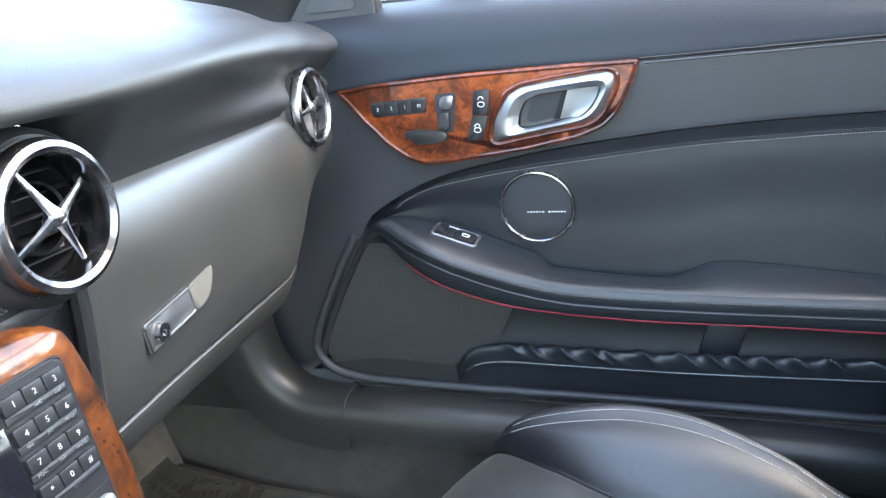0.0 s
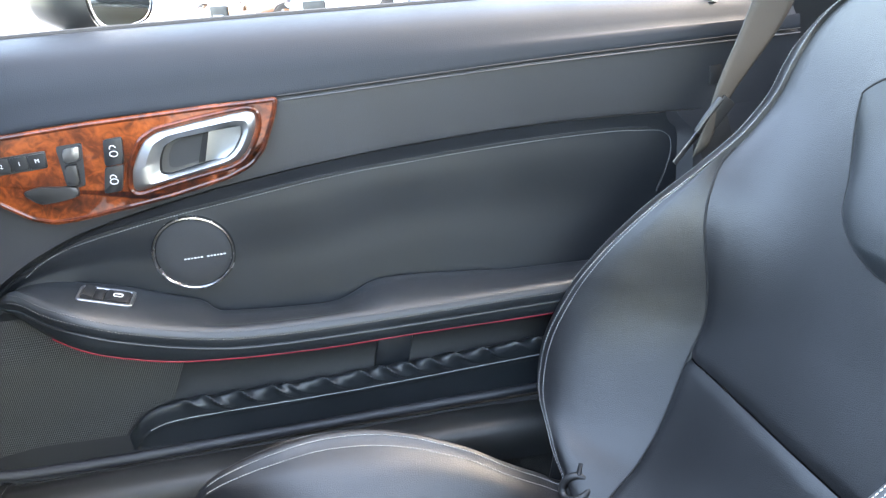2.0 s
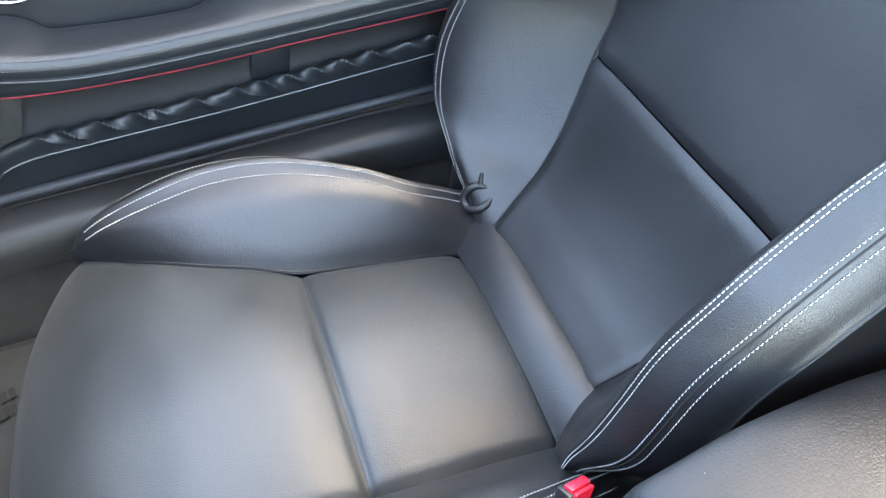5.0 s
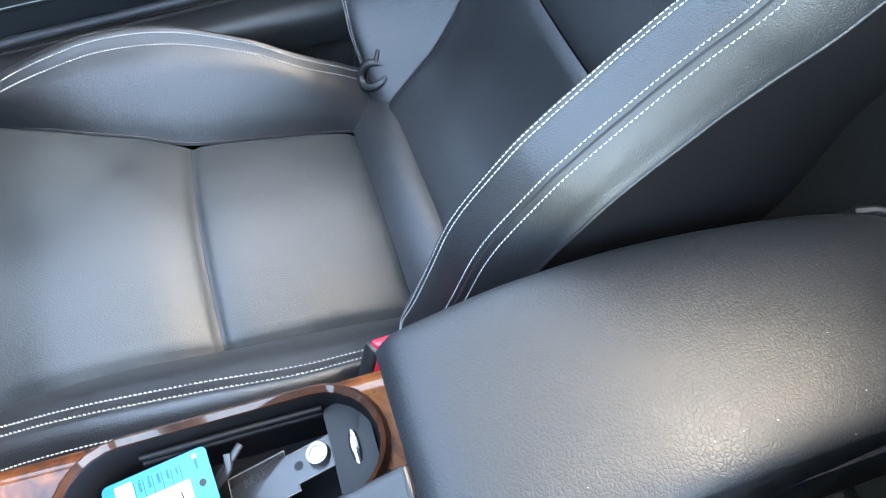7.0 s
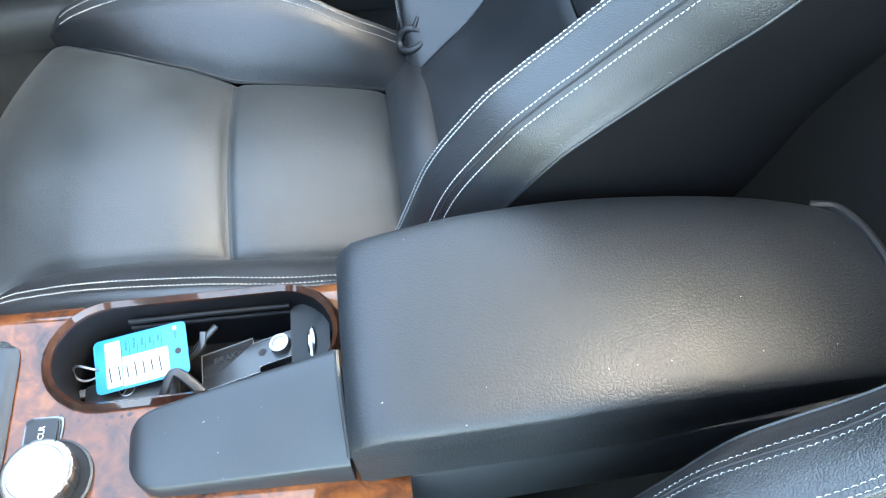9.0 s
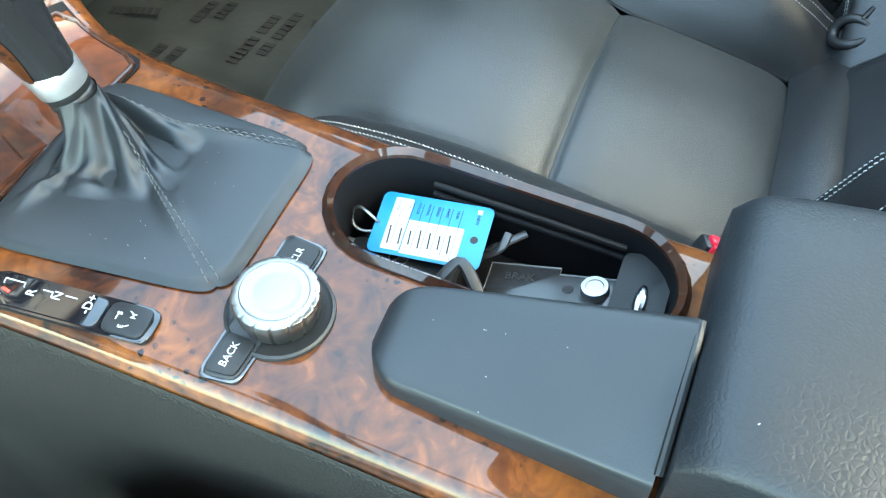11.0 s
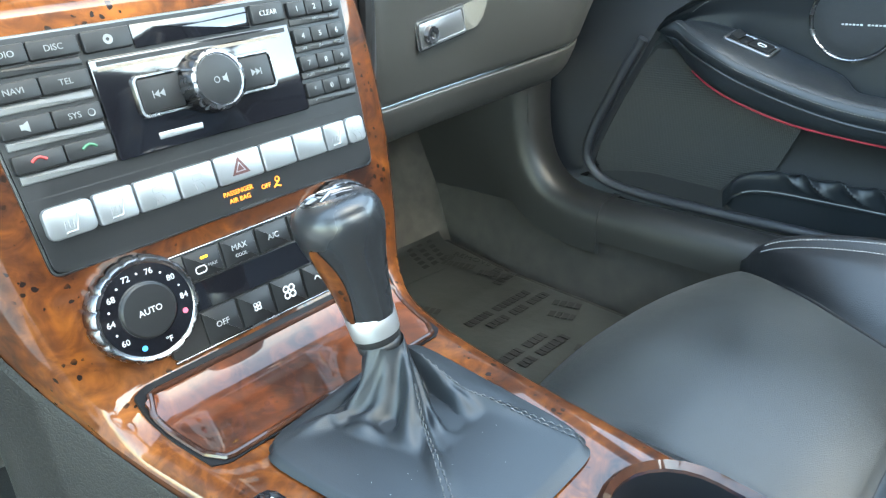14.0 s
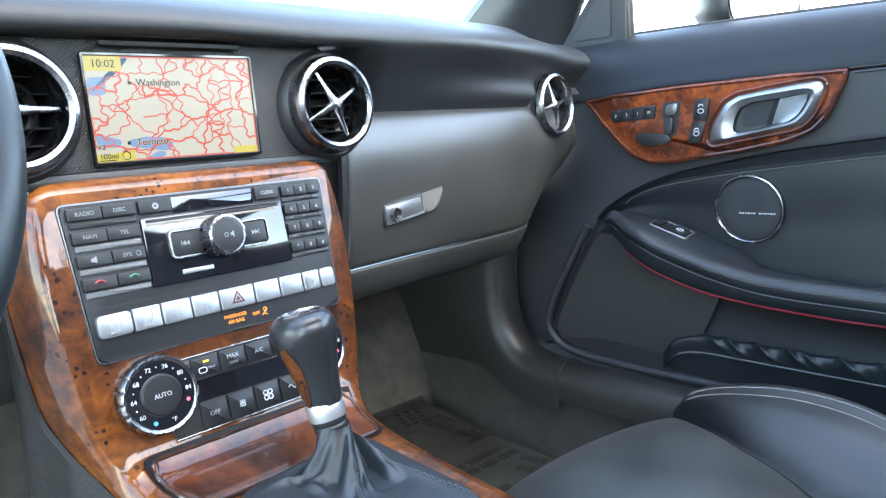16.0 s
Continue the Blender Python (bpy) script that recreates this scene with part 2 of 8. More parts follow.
# ---- shape helpers ----
def part(name, bm, mat, parent=None, label="", sharp=38, kind=""):
    """Links a bmesh as one mesh object, under a thing or a part."""
    me = bpy.data.meshes.new(name)
    bmesh.ops.recalc_face_normals(bm, faces=bm.faces)
    bm.to_mesh(me)
    bm.free()
    me.materials.append(mat)
    me.polygons.foreach_set("use_smooth", [True] * len(me.polygons))
    me.set_sharp_from_angle(angle=radians(sharp))
    ob = new(name, me)
    if parent is not None:
        ob.parent = parent
    return tagged(ob, label, kind=kind)


def thing(name, label, category, group="", kind="", at=(0, 0, 0)):
    ob = new(name)
    ob.location = at
    ob.empty_display_size = 0.05
    bpy.context.view_layer.update()
    return tagged(ob, label, category, group, kind)


def spline(pts, n):
    """n points on a smooth curve through pts."""
    p = [Vector(q) for q in pts]
    p = [2 * p[0] - p[1]] + p + [2 * p[-1] - p[-2]]
    out = []
    for k in range(n):
        f = k / (n - 1) * (len(p) - 3)
        i = min(int(f), len(p) - 4)
        t = f - i
        a, b, c, d = p[i:i + 4]
        out.append(0.5 * (2 * b + (c - a) * t + (2 * a - 5 * b + 4 * c - d) * t * t + (3 * b - a - 3 * c + d) * t ** 3))
    return out


def curve_y(pts):
    """A smooth function of the first coordinate through pts (x, value)."""
    xs = [q[0] for q in pts]
    vs = [q[1] for q in pts]

    def f(x):
        if x <= xs[0]:
            return vs[0]
        if x >= xs[-1]:
            return vs[-1]
        i = max(k for k in range(len(xs) - 1) if xs[k] <= x)
        h = xs[i + 1] - xs[i]
        t = (x - xs[i]) / h

        def slope(k):
            if k == 0 or k == len(xs) - 1:
                return 0.0 if len(xs) > 2 else (vs[-1] - vs[0]) / (xs[-1] - xs[0])
            return (vs[k + 1] - vs[k - 1]) / (xs[k + 1] - xs[k - 1])

        m0, m1 = slope(i) * h, slope(i + 1) * h
        return (2 * t ** 3 - 3 * t * t + 1) * vs[i] + (t ** 3 - 2 * t * t + t) * m0 + (3 * t * t - 2 * t ** 3) * vs[i + 1] + (t ** 3 - t * t) * m1

    return f


def loft(rows, close=False, caps=False):
    """A skin over rows of points, all of one length."""
    bm = bmesh.new()
    vs = [[bm.verts.new(q) for q in row] for row in rows]
    for a, b in zip(vs, vs[1:]):
        n = len(a)
        for k in range(n if close else n - 1):
            bm.faces.new((a[k], a[(k + 1) % n], b[(k + 1) % n], b[k]))
    if caps:
        bm.faces.new(vs[0])
        bm.faces.new(vs[-1][::-1])
    return bm


def patch(f, nu, nv, thick=0.0, away=(0, 0, 0)):
    """A skin f(u, v), u and v from 0 to 1; with thick, a closed shell whose back lies off along away."""
    rows = [[Vector(f(i / nu, j / nv)) for j in range(nv + 1)] for i in range(nu + 1)]
    if not thick:
        return loft(rows)
    off = Vector(away).normalized() * thick
    bm = bmesh.new()
    fr = [[bm.verts.new(q) for q in row] for row in rows]
    bk = [[bm.verts.new(q + off) for q in row] for row in rows]
    for g in (fr, bk):
        for a, b in zip(g, g[1:]):
            for k in range(nv):
                bm.faces.new((a[k], a[k + 1], b[k + 1], b[k]))
    ring_f = fr[0] + [r[-1] for r in fr[1:]] + fr[-1][-2::-1] + [r[0] for r in fr[-2:0:-1]]
    ring_b = bk[0] + [r[-1] for r in bk[1:]] + bk[-1][-2::-1] + [r[0] for r in bk[-2:0:-1]]
    for k in range(len(ring_f)):
        bm.faces.new((ring_f[k], ring_f[(k + 1) % len(ring_f)], ring_b[(k + 1) % len(ring_f)], ring_b[k]))
    return bm


def tube(pts, r, seg=8, closed=False, flat=1.0, up=(0, 0, 1)):
    """A round rod along pts; r may be a list. flat squeezes it along up."""
    p = [Vector(q) for q in pts]
    n = len(p)
    rows = []
    up = Vector(up)
    for k in range(n):
        d = (p[(k + 1) % n] - p[k - 1]) if closed else (p[min(k + 1, n - 1)] - p[max(k - 1, 0)])
        d.normalize()
        s = d.cross(up)
        if s.length < 1e-4:
            s = d.cross(Vector((1, 0, 0)))
        s.normalize()
        w = s.cross(d)
        rr = r[k] if isinstance(r, (list, tuple)) else r
        rows.append([p[k] + rr * (math.cos(a) * s + flat * math.sin(a) * w) for a in (2 * math.pi * j / seg for j in range(seg))])
    if closed:
        rows.append(rows[0])
        bm = loft(rows, close=True)
        bmesh.ops.remove_doubles(bm, verts=bm.verts, dist=1e-6)
        return bm
    return loft(rows, close=True, caps=True)


def lathe(profile, seg=40, m=None):
    """A body turned about z from (radius, z) pairs."""
    bm = bmesh.new()
    rows = []
    for r, z in profile:
        if r < 1e-6:
            rows.append([bm.verts.new((0, 0, z))])
        else:
            rows.append([bm.verts.new((r * math.cos(2 * math.pi * k / seg), r * math.sin(2 * math.pi * k / seg), z)) for k in range(seg)])
    for a, b in zip(rows, rows[1:]):
        for k in range(seg):
            k2 = (k + 1) % seg
            q = [a[k % len(a)], a[k2 % len(a)], b[k2 % len(b)], b[k % len(b)]]
            q = list(dict.fromkeys(q))
            if len(q) > 2:
                bm.faces.new(q)
    if m is not None:
        bm.transform(m)
    return bm


def prism(outline, depth, m=None, bevel=0.0, seg=2):
    """A plate: outline in x, y, from z = 0 up to depth, its upper rim bevelled."""
    bm = bmesh.new()
    lo = [bm.verts.new((x, y, 0)) for x, y in outline]
    hi = [bm.verts.new((x, y, depth)) for x, y in outline]
    n = len(lo)
    for k in range(n):
        bm.faces.new((lo[k], lo[(k + 1) % n], hi[(k + 1) % n], hi[k]))
    top = bm.faces.new(hi)
    bm.faces.new(lo[::-1])
    if bevel:
        bmesh.ops.bevel(bm, geom=list(top.edges), offset=bevel, segments=seg, affect="EDGES", profile=0.5)
    if m is not None:
        bm.transform(m)
    return bm


def rounded(w, h, r, seg=5, cx=0.0, cy=0.0):
    """The outline of a rounded rectangle."""
    out = []
    r = min(r, w / 2 - 1e-5, h / 2 - 1e-5)
    for sx, sy, a0 in ((1, 1, 0), (-1, 1, 90), (-1, -1, 180), (1, -1, 270)):
        for k in range(seg + 1):
            a = radians(a0 + 90 * k / seg)
            out.append((cx + sx * (w / 2 - r) + r * math.cos(a), cy + sy * (h / 2 - r) + r * math.sin(a)))
    return out


def ring_band(outer, inner, depth, m=None, crown=0.0):
    """A frame between two outlines of one count, from z = 0 to depth, its face crowned."""
    n = len(outer)
    rows = [[(x, y, 0) for x, y in outer], [(x, y, depth * 0.7) for x, y in outer]]
    for f, z in ((0.2, 1.0), (0.5, 1.0 + crown), (0.8, 1.0)):
        rows.append([(a[0] * (1 - f) + b[0] * f, a[1] * (1 - f) + b[1] * f, depth * z) for a, b in zip(outer, inner)])
    rows += [[(x, y, depth * 0.7) for x, y in inner], [(x, y, 0) for x, y in inner]]
    bm = loft(rows, close=True)
    if m is not None:
        bm.transform(m)
    return bm


def inset(pts, by):
    """An outline moved inwards by a small step."""
    n = len(pts)
    area = sum(pts[k - 1][0] * pts[k][1] - pts[k][0] * pts[k - 1][1] for k in range(n))
    out = []
    for k in range(n):
        a, b = pts[k - 1], pts[(k + 1) % n]
        t = Vector((b[0] - a[0], b[1] - a[1])).normalized()
        nn = Vector((-t.y, t.x)) * (by if area > 0 else -by)
        out.append((pts[k][0] + nn.x, pts[k][1] + nn.y))
    return out


def box(w, d, h, r=0.002, m=None, seg=2):
    """A box about its centre with rounded edges."""
    bm = bmesh.new()
    bmesh.ops.create_cube(bm, size=1)
    bm.transform(Matrix.Diagonal((w, d, h, 1)))
    if r:
        bmesh.ops.bevel(bm, geom=list(bm.edges), offset=min(r, 0.49 * min(w, d, h)), segments=seg, affect="EDGES", profile=0.5)
    if m is not None:
        bm.transform(m)
    return bm


def join(*bms):
    out = bmesh.new()
    for b in bms:
        me = bpy.data.meshes.new("tmp")
        b.to_mesh(me)
        b.free()
        out.from_mesh(me)
        bpy.data.meshes.remove(me)
    return out


def stitches(pts, pitch=0.0040, length=0.0028, r=0.00042, normal=(0, 0, 1), lift=0.0006):
    """Thread dashes along a curve."""
    p = [Vector(q) for q in pts]
    cum = [0.0]
    for a, b in zip(p, p[1:]):
        cum.append(cum[-1] + (b - a).length)

    def at(s):
        s = min(max(s, 0), cum[-1])
        k = 0
        while k < len(cum) - 2 and cum[k + 1] < s:
            k += 1
        h = cum[k + 1] - cum[k]
        return p[k].lerp(p[k + 1], (s - cum[k]) / h if h > 0 else 0)

    bm = bmesh.new()
    nv = Vector(normal).normalized()
    s = 0.0
    while s < cum[-1] - length:
        a, b = at(s), at(s + length)
        d = (b - a).normalized()
        side = d.cross(nv).normalized() * r
        up = nv * r
        mid = (a + b) / 2 + nv * (lift + r)
        ring = []
        for c, f in ((a + nv * lift * 0.2, 0.6), (mid, 1.0), (b + nv * lift * 0.2, 0.6)):
            ring.append([bm.verts.new(c + f * (side * math.cos(t) + up * math.sin(t))) for t in (0, math.pi / 2, math.pi, 3 * math.pi / 2)])
        for x, y in zip(ring, ring[1:]):
            for k in range(4):
                bm.faces.new((x[k], x[(k + 1) % 4], y[(k + 1) % 4], y[k]))
        bm.faces.new(ring[0])
        bm.faces.new(ring[2][::-1])
        s += pitch
    return bm


def lettering(text, size, m, mat, parent, name="lettering", align="CENTER", raised=0.0002):
    cu = bpy.data.curves.new(name, "FONT")
    cu.body, cu.size, cu.align_x, cu.align_y = text, size * 0.82, align, "CENTER"
    cu.extrude, cu.resolution_u = raised, 3
    tmp = bpy.data.objects.new(name, cu)
    me = bpy.data.meshes.new_from_object(tmp)
    bpy.data.objects.remove(tmp)
    me.transform(m)
    me.materials.clear()
    me.materials.append(mat)
    ob = new(name, me)
    ob.parent = parent
    return ob


def cut(ob, bms):
    """Cuts bodies out of a closed mesh for good."""
    cutter = join(*bms)
    me = bpy.data.meshes.new("cutter")
    bmesh.ops.recalc_face_normals(cutter, faces=cutter.faces)
    cutter.to_mesh(me)
    cutter.free()
    tool = new("cutter", me)
    tool.parent = ob.parent
    mod = ob.modifiers.new("cut", "BOOLEAN")
    mod.operation, mod.object, mod.solver = "DIFFERENCE", tool, "EXACT"
    bpy.context.view_layer.update()
    done = bpy.data.meshes.new_from_object(ob.evaluated_get(bpy.context.evaluated_depsgraph_get()))
    ob.modifiers.clear()
    ob.data = done
    bpy.data.objects.remove(tool)
    ob.data.polygons.foreach_set("use_smooth", [True] * len(ob.data.polygons))
    ob.data.set_sharp_from_angle(angle=radians(38))


def frame_m(origin, xa, ya, za):
    m = Matrix.Identity(4)
    for k, v in enumerate((xa, ya, za)):
        for r in range(3):
            m[r][k] = v[r]
    m.translation = Vector(origin)
    return m


SMOOTH = lambda a, b, x: (lambda t: t * t * (3 - 2 * t))(min(1, max(0, (x - a) / (b - a))))


# ---- passenger door ----
BELT_Z = curve_y([(-0.40, 0.826), (-0.30, 0.829), (0.17, 0.842), (0.55, 0.850), (0.95, 0.852)])
SEAM_Z = curve_y([(-0.40, 0.764), (0.0, 0.764), (0.35, 0.757), (0.60, 0.755), (0.75, 0.742), (0.95, 0.728)])
INSERT_Z = curve_y([(-0.40, 0.660), (-0.20, 0.668), (-0.11, 0.672), (0.0, 0.675), (0.10, 0.674), (0.20, 0.670), (0.28, 0.665), (0.36, 0.657),
                    (0.44, 0.647), (0.51, 0.635), (0.61, 0.612), (0.67, 0.588), (0.715, 0.562), (0.735, 0.545), (0.76, 0.500),
                    (0.80, 0.430), (0.83, 0.370), (0.85, 0.325), (0.87, 0.290), (0.95, 0.275)])
STITCH_Z = curve_y([(-0.15, 0.647), (-0.11, 0.651), (-0.03, 0.653), (0.05, 0.6525), (0.13, 0.6505), (0.20, 0.6475), (0.26, 0.645), (0.33, 0.639), (0.40, 0.631),
                    (0.48, 0.622), (0.557, 0.611), (0.638, 0.595), (0.673, 0.581), (0.705, 0.562)])
ARM_BACK_Z = curve_y([(-0.40, 0.452), (0.045, 0.468), (0.15, 0.480), (0.235, 0.487), (0.262, 0.484), (0.287, 0.472), (0.315, 0.463), (0.38, 0.466),
                      (0.445, 0.473), (0.474, 0.478), (0.482, 0.488), (0.493, 0.497), (0.526, 0.510), (0.588, 0.534), (0.644, 0.549), (0.70, 0.556), (0.74, 0.545)])
ARM_EDGE_Z = curve_y([(-0.40, 0.456), (0.06, 0.462), (0.289, 0.465), (0.432, 0.471), (0.508, 0.485), (0.586, 0.509), (0.634, 0.529),
                      (0.666, 0.540), (0.70, 0.552), (0.74, 0.545)])
RED_Z = curve_y([(-0.40, 0.414), (0.05, 0.421), (0.20, 0.425), (0.36, 0.428), (0.515, 0.442), (0.596, 0.464), (0.66, 0.492),
                 (0.70, 0.512), (0.735, 0.528), (0.76, 0.496), (0.80, 0.426), (0.83, 0.366), (0.845, 0.325), (0.86, 0.300)])
LOW_Z = curve_y([(-0.40, 0.272), (0.14, 0.281), (0.45, 0.285), (0.62, 0.290), (0.80, 0.297), (0.87, 0.299)])
DOOR_Y0, DOOR_Y1 = -0.36, 0.95
DF = 0.765

door = thing("passenger_door", "black leather passenger car door with burl wood trim, closed", "car door", at=(0.8, 0.3, 0.27))
D = Matrix.Translation((-0.8, -0.3, -0.27))


def dpart(name, bm, mat, label="", parent=None, **k):
    bm.transform(D)
    return part(name, bm, mat, parent or door, label, **k)


def span(y0, y1, u):
    return y0 + (y1 - y0) * u


def f_upper(u, v):
    y = span(DOOR_Y0, DOOR_Y1, u)
    t, s = BELT_Z(y), SEAM_Z(y)
    prof = spline([(0.905, 0, t - 0.035), (0.885, 0, t - 0.004), (0.865, 0, t), (0.83, 0, t - 0.006), (0.795, 0, t - 0.020), (0.776, 0, t - 0.045),
                   (DF + 0.004, 0, s + 0.020), (DF, 0, s + 0.002), (DF + 0.004, 0, s)], 25)
    q = prof[round(v * 24)]
    return (q.x + 0.012 * SMOOTH(0.70, 0.95, y), y, q.z)


dpart("upper_trim", patch(f_upper, 60, 24), DOOR_UP, "soft black upper trim under the window sill")


def f_mid(u, v):
    y = span(DOOR_Y0, DOOR_Y1, u)
    a, b = SEAM_Z(y), INSERT_Z(y)
    x = DF + 0.003 + 0.010 * v + 0.014 * SMOOTH(0.74, 0.95, y)
    e = 0.004 * (SMOOTH(0.06, 0.0, v)) + 0.012 * SMOOTH(0.955, 1.0, v)
    return (x + e, y, a + (b - a) * v)


dpart("middle_trim", patch(f_mid, 130, 26), DOOR_MID, "dark grey vinyl middle trim")


def f_insert(u, v):
    y = span(DOOR_Y0, 0.738, u)
    b, c = INSERT_Z(y) + 0.001, ARM_BACK_Z(y) - 0.012
    x = 0.782 + 0.009 * SMOOTH(0.0, 0.10, v) + 0.0125 * SMOOTH(0.08, 0.60, v) - 0.004 * SMOOTH(0.72, 0.55, y) * math.sin(math.pi * v)
    x -= 0.016 * SMOOTH(0.62, 0.738, y)
    return (x, y, b + (c - b) * v)


dpart("leather_insert", patch(f_insert, 110, 24), DOOR_LEATHER, "smooth black leather insert panel")
line = [Vector(q) for q in spline([(0.7925, -0.167, 0.554), (0.7915, -0.180, 0.585), (0.791, -0.187, 0.612), (0.7905, -0.184, 0.633), (0.7905, -0.170, 0.644)], 24)]
for y in np.linspace(-0.150, 0.695, 160):
    b, c = INSERT_Z(y) + 0.001, ARM_BACK_Z(y) - 0.012
    line.append(Vector((f_insert((y - DOOR_Y0) / (0.738 - DOOR_Y0), (STITCH_Z(y) - b) / (c - b))[0] - 0.0004, y, STITCH_Z(y))))


def f_rear_trim(u, v):
    z = span(0.672, 0.470, v)
    y = span(-0.195 + 0.030 * SMOOTH(0.640, 0.672, z), DOOR_Y0, u)
    return (0.772 + 0.016 * (1 - SMOOTH(0.0, 0.10, u)), y, z)


dpart("rear_trim", patch(f_rear_trim, 20, 16), DOOR_MID, "dark grey vinyl trim behind the insert")
dpart("insert_stitching", stitches(line, normal=(-1, 0, 0), r=0.0006), THREAD_GREY, "grey stitching")
dpart("insert_stitching", stitches([q + Vector((-0.0004, 0, 0.0050)) for q in line[24:]], normal=(-1, 0, 0), r=0.0004), THREAD_DARK)
dpart("insert_seam", tube([q + Vector((0.0002, 0, 0.0026)) for q in line], 0.0009, 6), MATT)
dpart("seam_groove", tube([(DF + 0.001, y, SEAM_Z(y) + 0.001) for y in np.linspace(DOOR_Y0, 0.345, 60)], 0.0016, 6), MATT)
dpart("seam_fold", tube([(DF - 0.0003, y, SEAM_Z(y) - 0.005) for y in np.linspace(DOOR_Y0, 0.34, 60)], 0.0015, 6), DOOR_MID)


def f_arm(u, v):
    y = span(DOOR_Y0, 0.742, u)
    k = 1 - SMOOTH(0.60, 0.742, y) ** 1.5
    zc, zd, zr = ARM_BACK_Z(y), ARM_EDGE_Z(y), RED_Z(y)
    xo = 0.765 - 0.052 * k
    prof = spline([(0.806, 0, zc - 0.014), (0.799, 0, zc - 0.002), (0.785, 0, zc * 0.8 + zd * 0.2 - 0.001), (0.5 * (xo + 0.78), 0, 0.5 * (zc + zd) + 0.003),
                   (xo + 0.012, 0, zd + 0.0085), (xo + 0.002, 0, zd + 0.001), (xo, 0, zd - 0.006), (xo + 0.002, 0, zd - 0.014),
                   (xo + 0.0035, 0, zd - 0.0165), (xo + 0.002, 0, zd - 0.019),
                   (xo + 0.006, 0, 0.6 * zr + 0.4 * (zd - 0.018)), (xo + 0.018, 0, zr), (0.785, 0, zr - 0.004)], 40)
    q = prof[round(v * 39)]
    tip = 1 - math.sqrt(max(0.0, 1 - SMOOTH(0.675, 0.742, y) ** 2)) * 0.9999
    return (q.x + (0.780 - q.x) * tip, y, q.z + (0.541 - q.z) * tip)


dpart("armrest", patch(f_arm, 150, 39), ARM_LEATHER, "padded black leather armrest with stitched edge")


def arm_line(dz, dx, y0=-0.34, y1=0.715, n=200):
    out = []
    for y in np.linspace(y0, y1, n):
        k = 1 - SMOOTH(0.60, 0.742, y) ** 1.5
        out.append((0.765 - 0.052 * k + dx, y, ARM_EDGE_Z(y) + dz))
    return out


dpart("armrest_stitching", stitches(arm_line(0.0045, 0.0045), normal=(-0.8, 0, 0.6), r=0.0004), THREAD_DARK)
dpart("armrest_stitching", stitches(arm_line(-0.0035, -0.0005), normal=(-1, 0, 0), r=0.0004), THREAD_DARK)
dpart("armrest_piping", tube(arm_line(-0.018, 0.001, y1=0.69), 0.0014, 6), PLASTIC)
red = []
for y in np.linspace(-0.34, 0.668, 150):
    k = 1 - SMOOTH(0.60, 0.742, y) ** 1.5
    red.append((0.765 - 0.052 * k + 0.017, y, RED_Z(y) - 0.0005))
dpart("red_piping", tube(red, 0.0021, 8), RED, "thin red piping under the armrest")


def f_low(u, v):
    y = span(DOOR_Y0, 0.868, u)
    a, b = RED_Z(y) - 0.002, LOW_Z(y)
    x = 0.782 + 0.012 * math.sin(math.pi * min(v * 1.6, 1)) - 0.006 * v
    return (x, y, a + (b - a) * v)


dpart("lower_panel", patch(f_low, 80, 16), material("lower_door_plastic", (0.011, 0.0115, 0.013), 0.6, grain=700, bump=0.1, stain=0.15, spec=0.3), "dark lower door panel")


# ribbed loudspeaker cover at the front of the lower panel
def mesh_bounds(z):
    front = np.interp(z, [0.30, 0.33, 0.36, 0.40, 0.44, 0.50, 0.525], [0.815, 0.838, 0.828, 0.808, 0.787, 0.752, 0.73])
    back = np.interp(z, [0.30, 0.325, 0.35, 0.358, 0.362, 0.42, 0.441, 0.465, 0.492, 0.525], [0.64, 0.622, 0.600, 0.575, 0.553, 0.527, 0.520, 0.592, 0.655, 0.72])
    return back, front


rows = []
for k in range(45):
    z = 0.301 + 0.215 * k / 44
    a, b = mesh_bounds(z)
    rows.append([(0.7775 - 0.002 * math.sin(math.pi * k / 44), a + (b - a) * j / 24, z) for j in range(25)])
dpart("speaker_cover", loft(rows), material("fine_ribbed_plastic", (0.016, 0.016, 0.016), 0.55, grain=420, bump=0.9, grain_kind="grid"), "finely ribbed black loudspeaker cover")

# gathered map pocket
POCKET_Z = curve_y([(-0.40, 0.362), (0.03, 0.361), (0.30, 0.358), (0.50, 0.361), (0.548, 0.361), (0.58, 0.356), (0.600, 0.345), (0.622, 0.318), (0.632, 0.300)])


PUCKERS = random.Random(4)
PUCKER_AT = [(-0.33 + 0.040 * k + PUCKERS.uniform(-0.012, 0.012), PUCKERS.uniform(0.5, 1.2), PUCKERS.uniform(0.006, 0.010)) for k in range(23)]


def ruck(y):
    """Sharp gathers with smooth leather between them."""
    return sum(a * math.exp(-(abs(y - c) / w) ** 1.5) for c, a, w in PUCKER_AT) * SMOOTH(0.590, 0.545, y)


def f_pocket(u, v):
    y = span(-0.34, 0.63, u)
    top, low = POCKET_Z(y), LOW_Z(y) + 0.004
    r = ruck(y + 0.10 * (v - 0.2))
    prof = spline([(0.779, 0, top - 0.004), (0.773, 0, top + 0.003 * r), (0.765 - 0.004 * r, 0, top + 0.001 + 0.006 * r), (0.7625 - 0.007 * r, 0, top - 0.006 + 0.002 * r),
                   (0.764 - 0.004 * r, 0, top - 0.016), (0.7655, 0, top - 0.023), (0.7650, 0, top - 0.028), (0.7685, 0, 0.5 * (top + low)), (0.776, 0, low)], 30)
    q = prof[round(v * 29)]
    k = SMOOTH(0.63, 0.60, y)
    return (0.779 + (q.x - 0.779) * k, y, max(q.z, low))


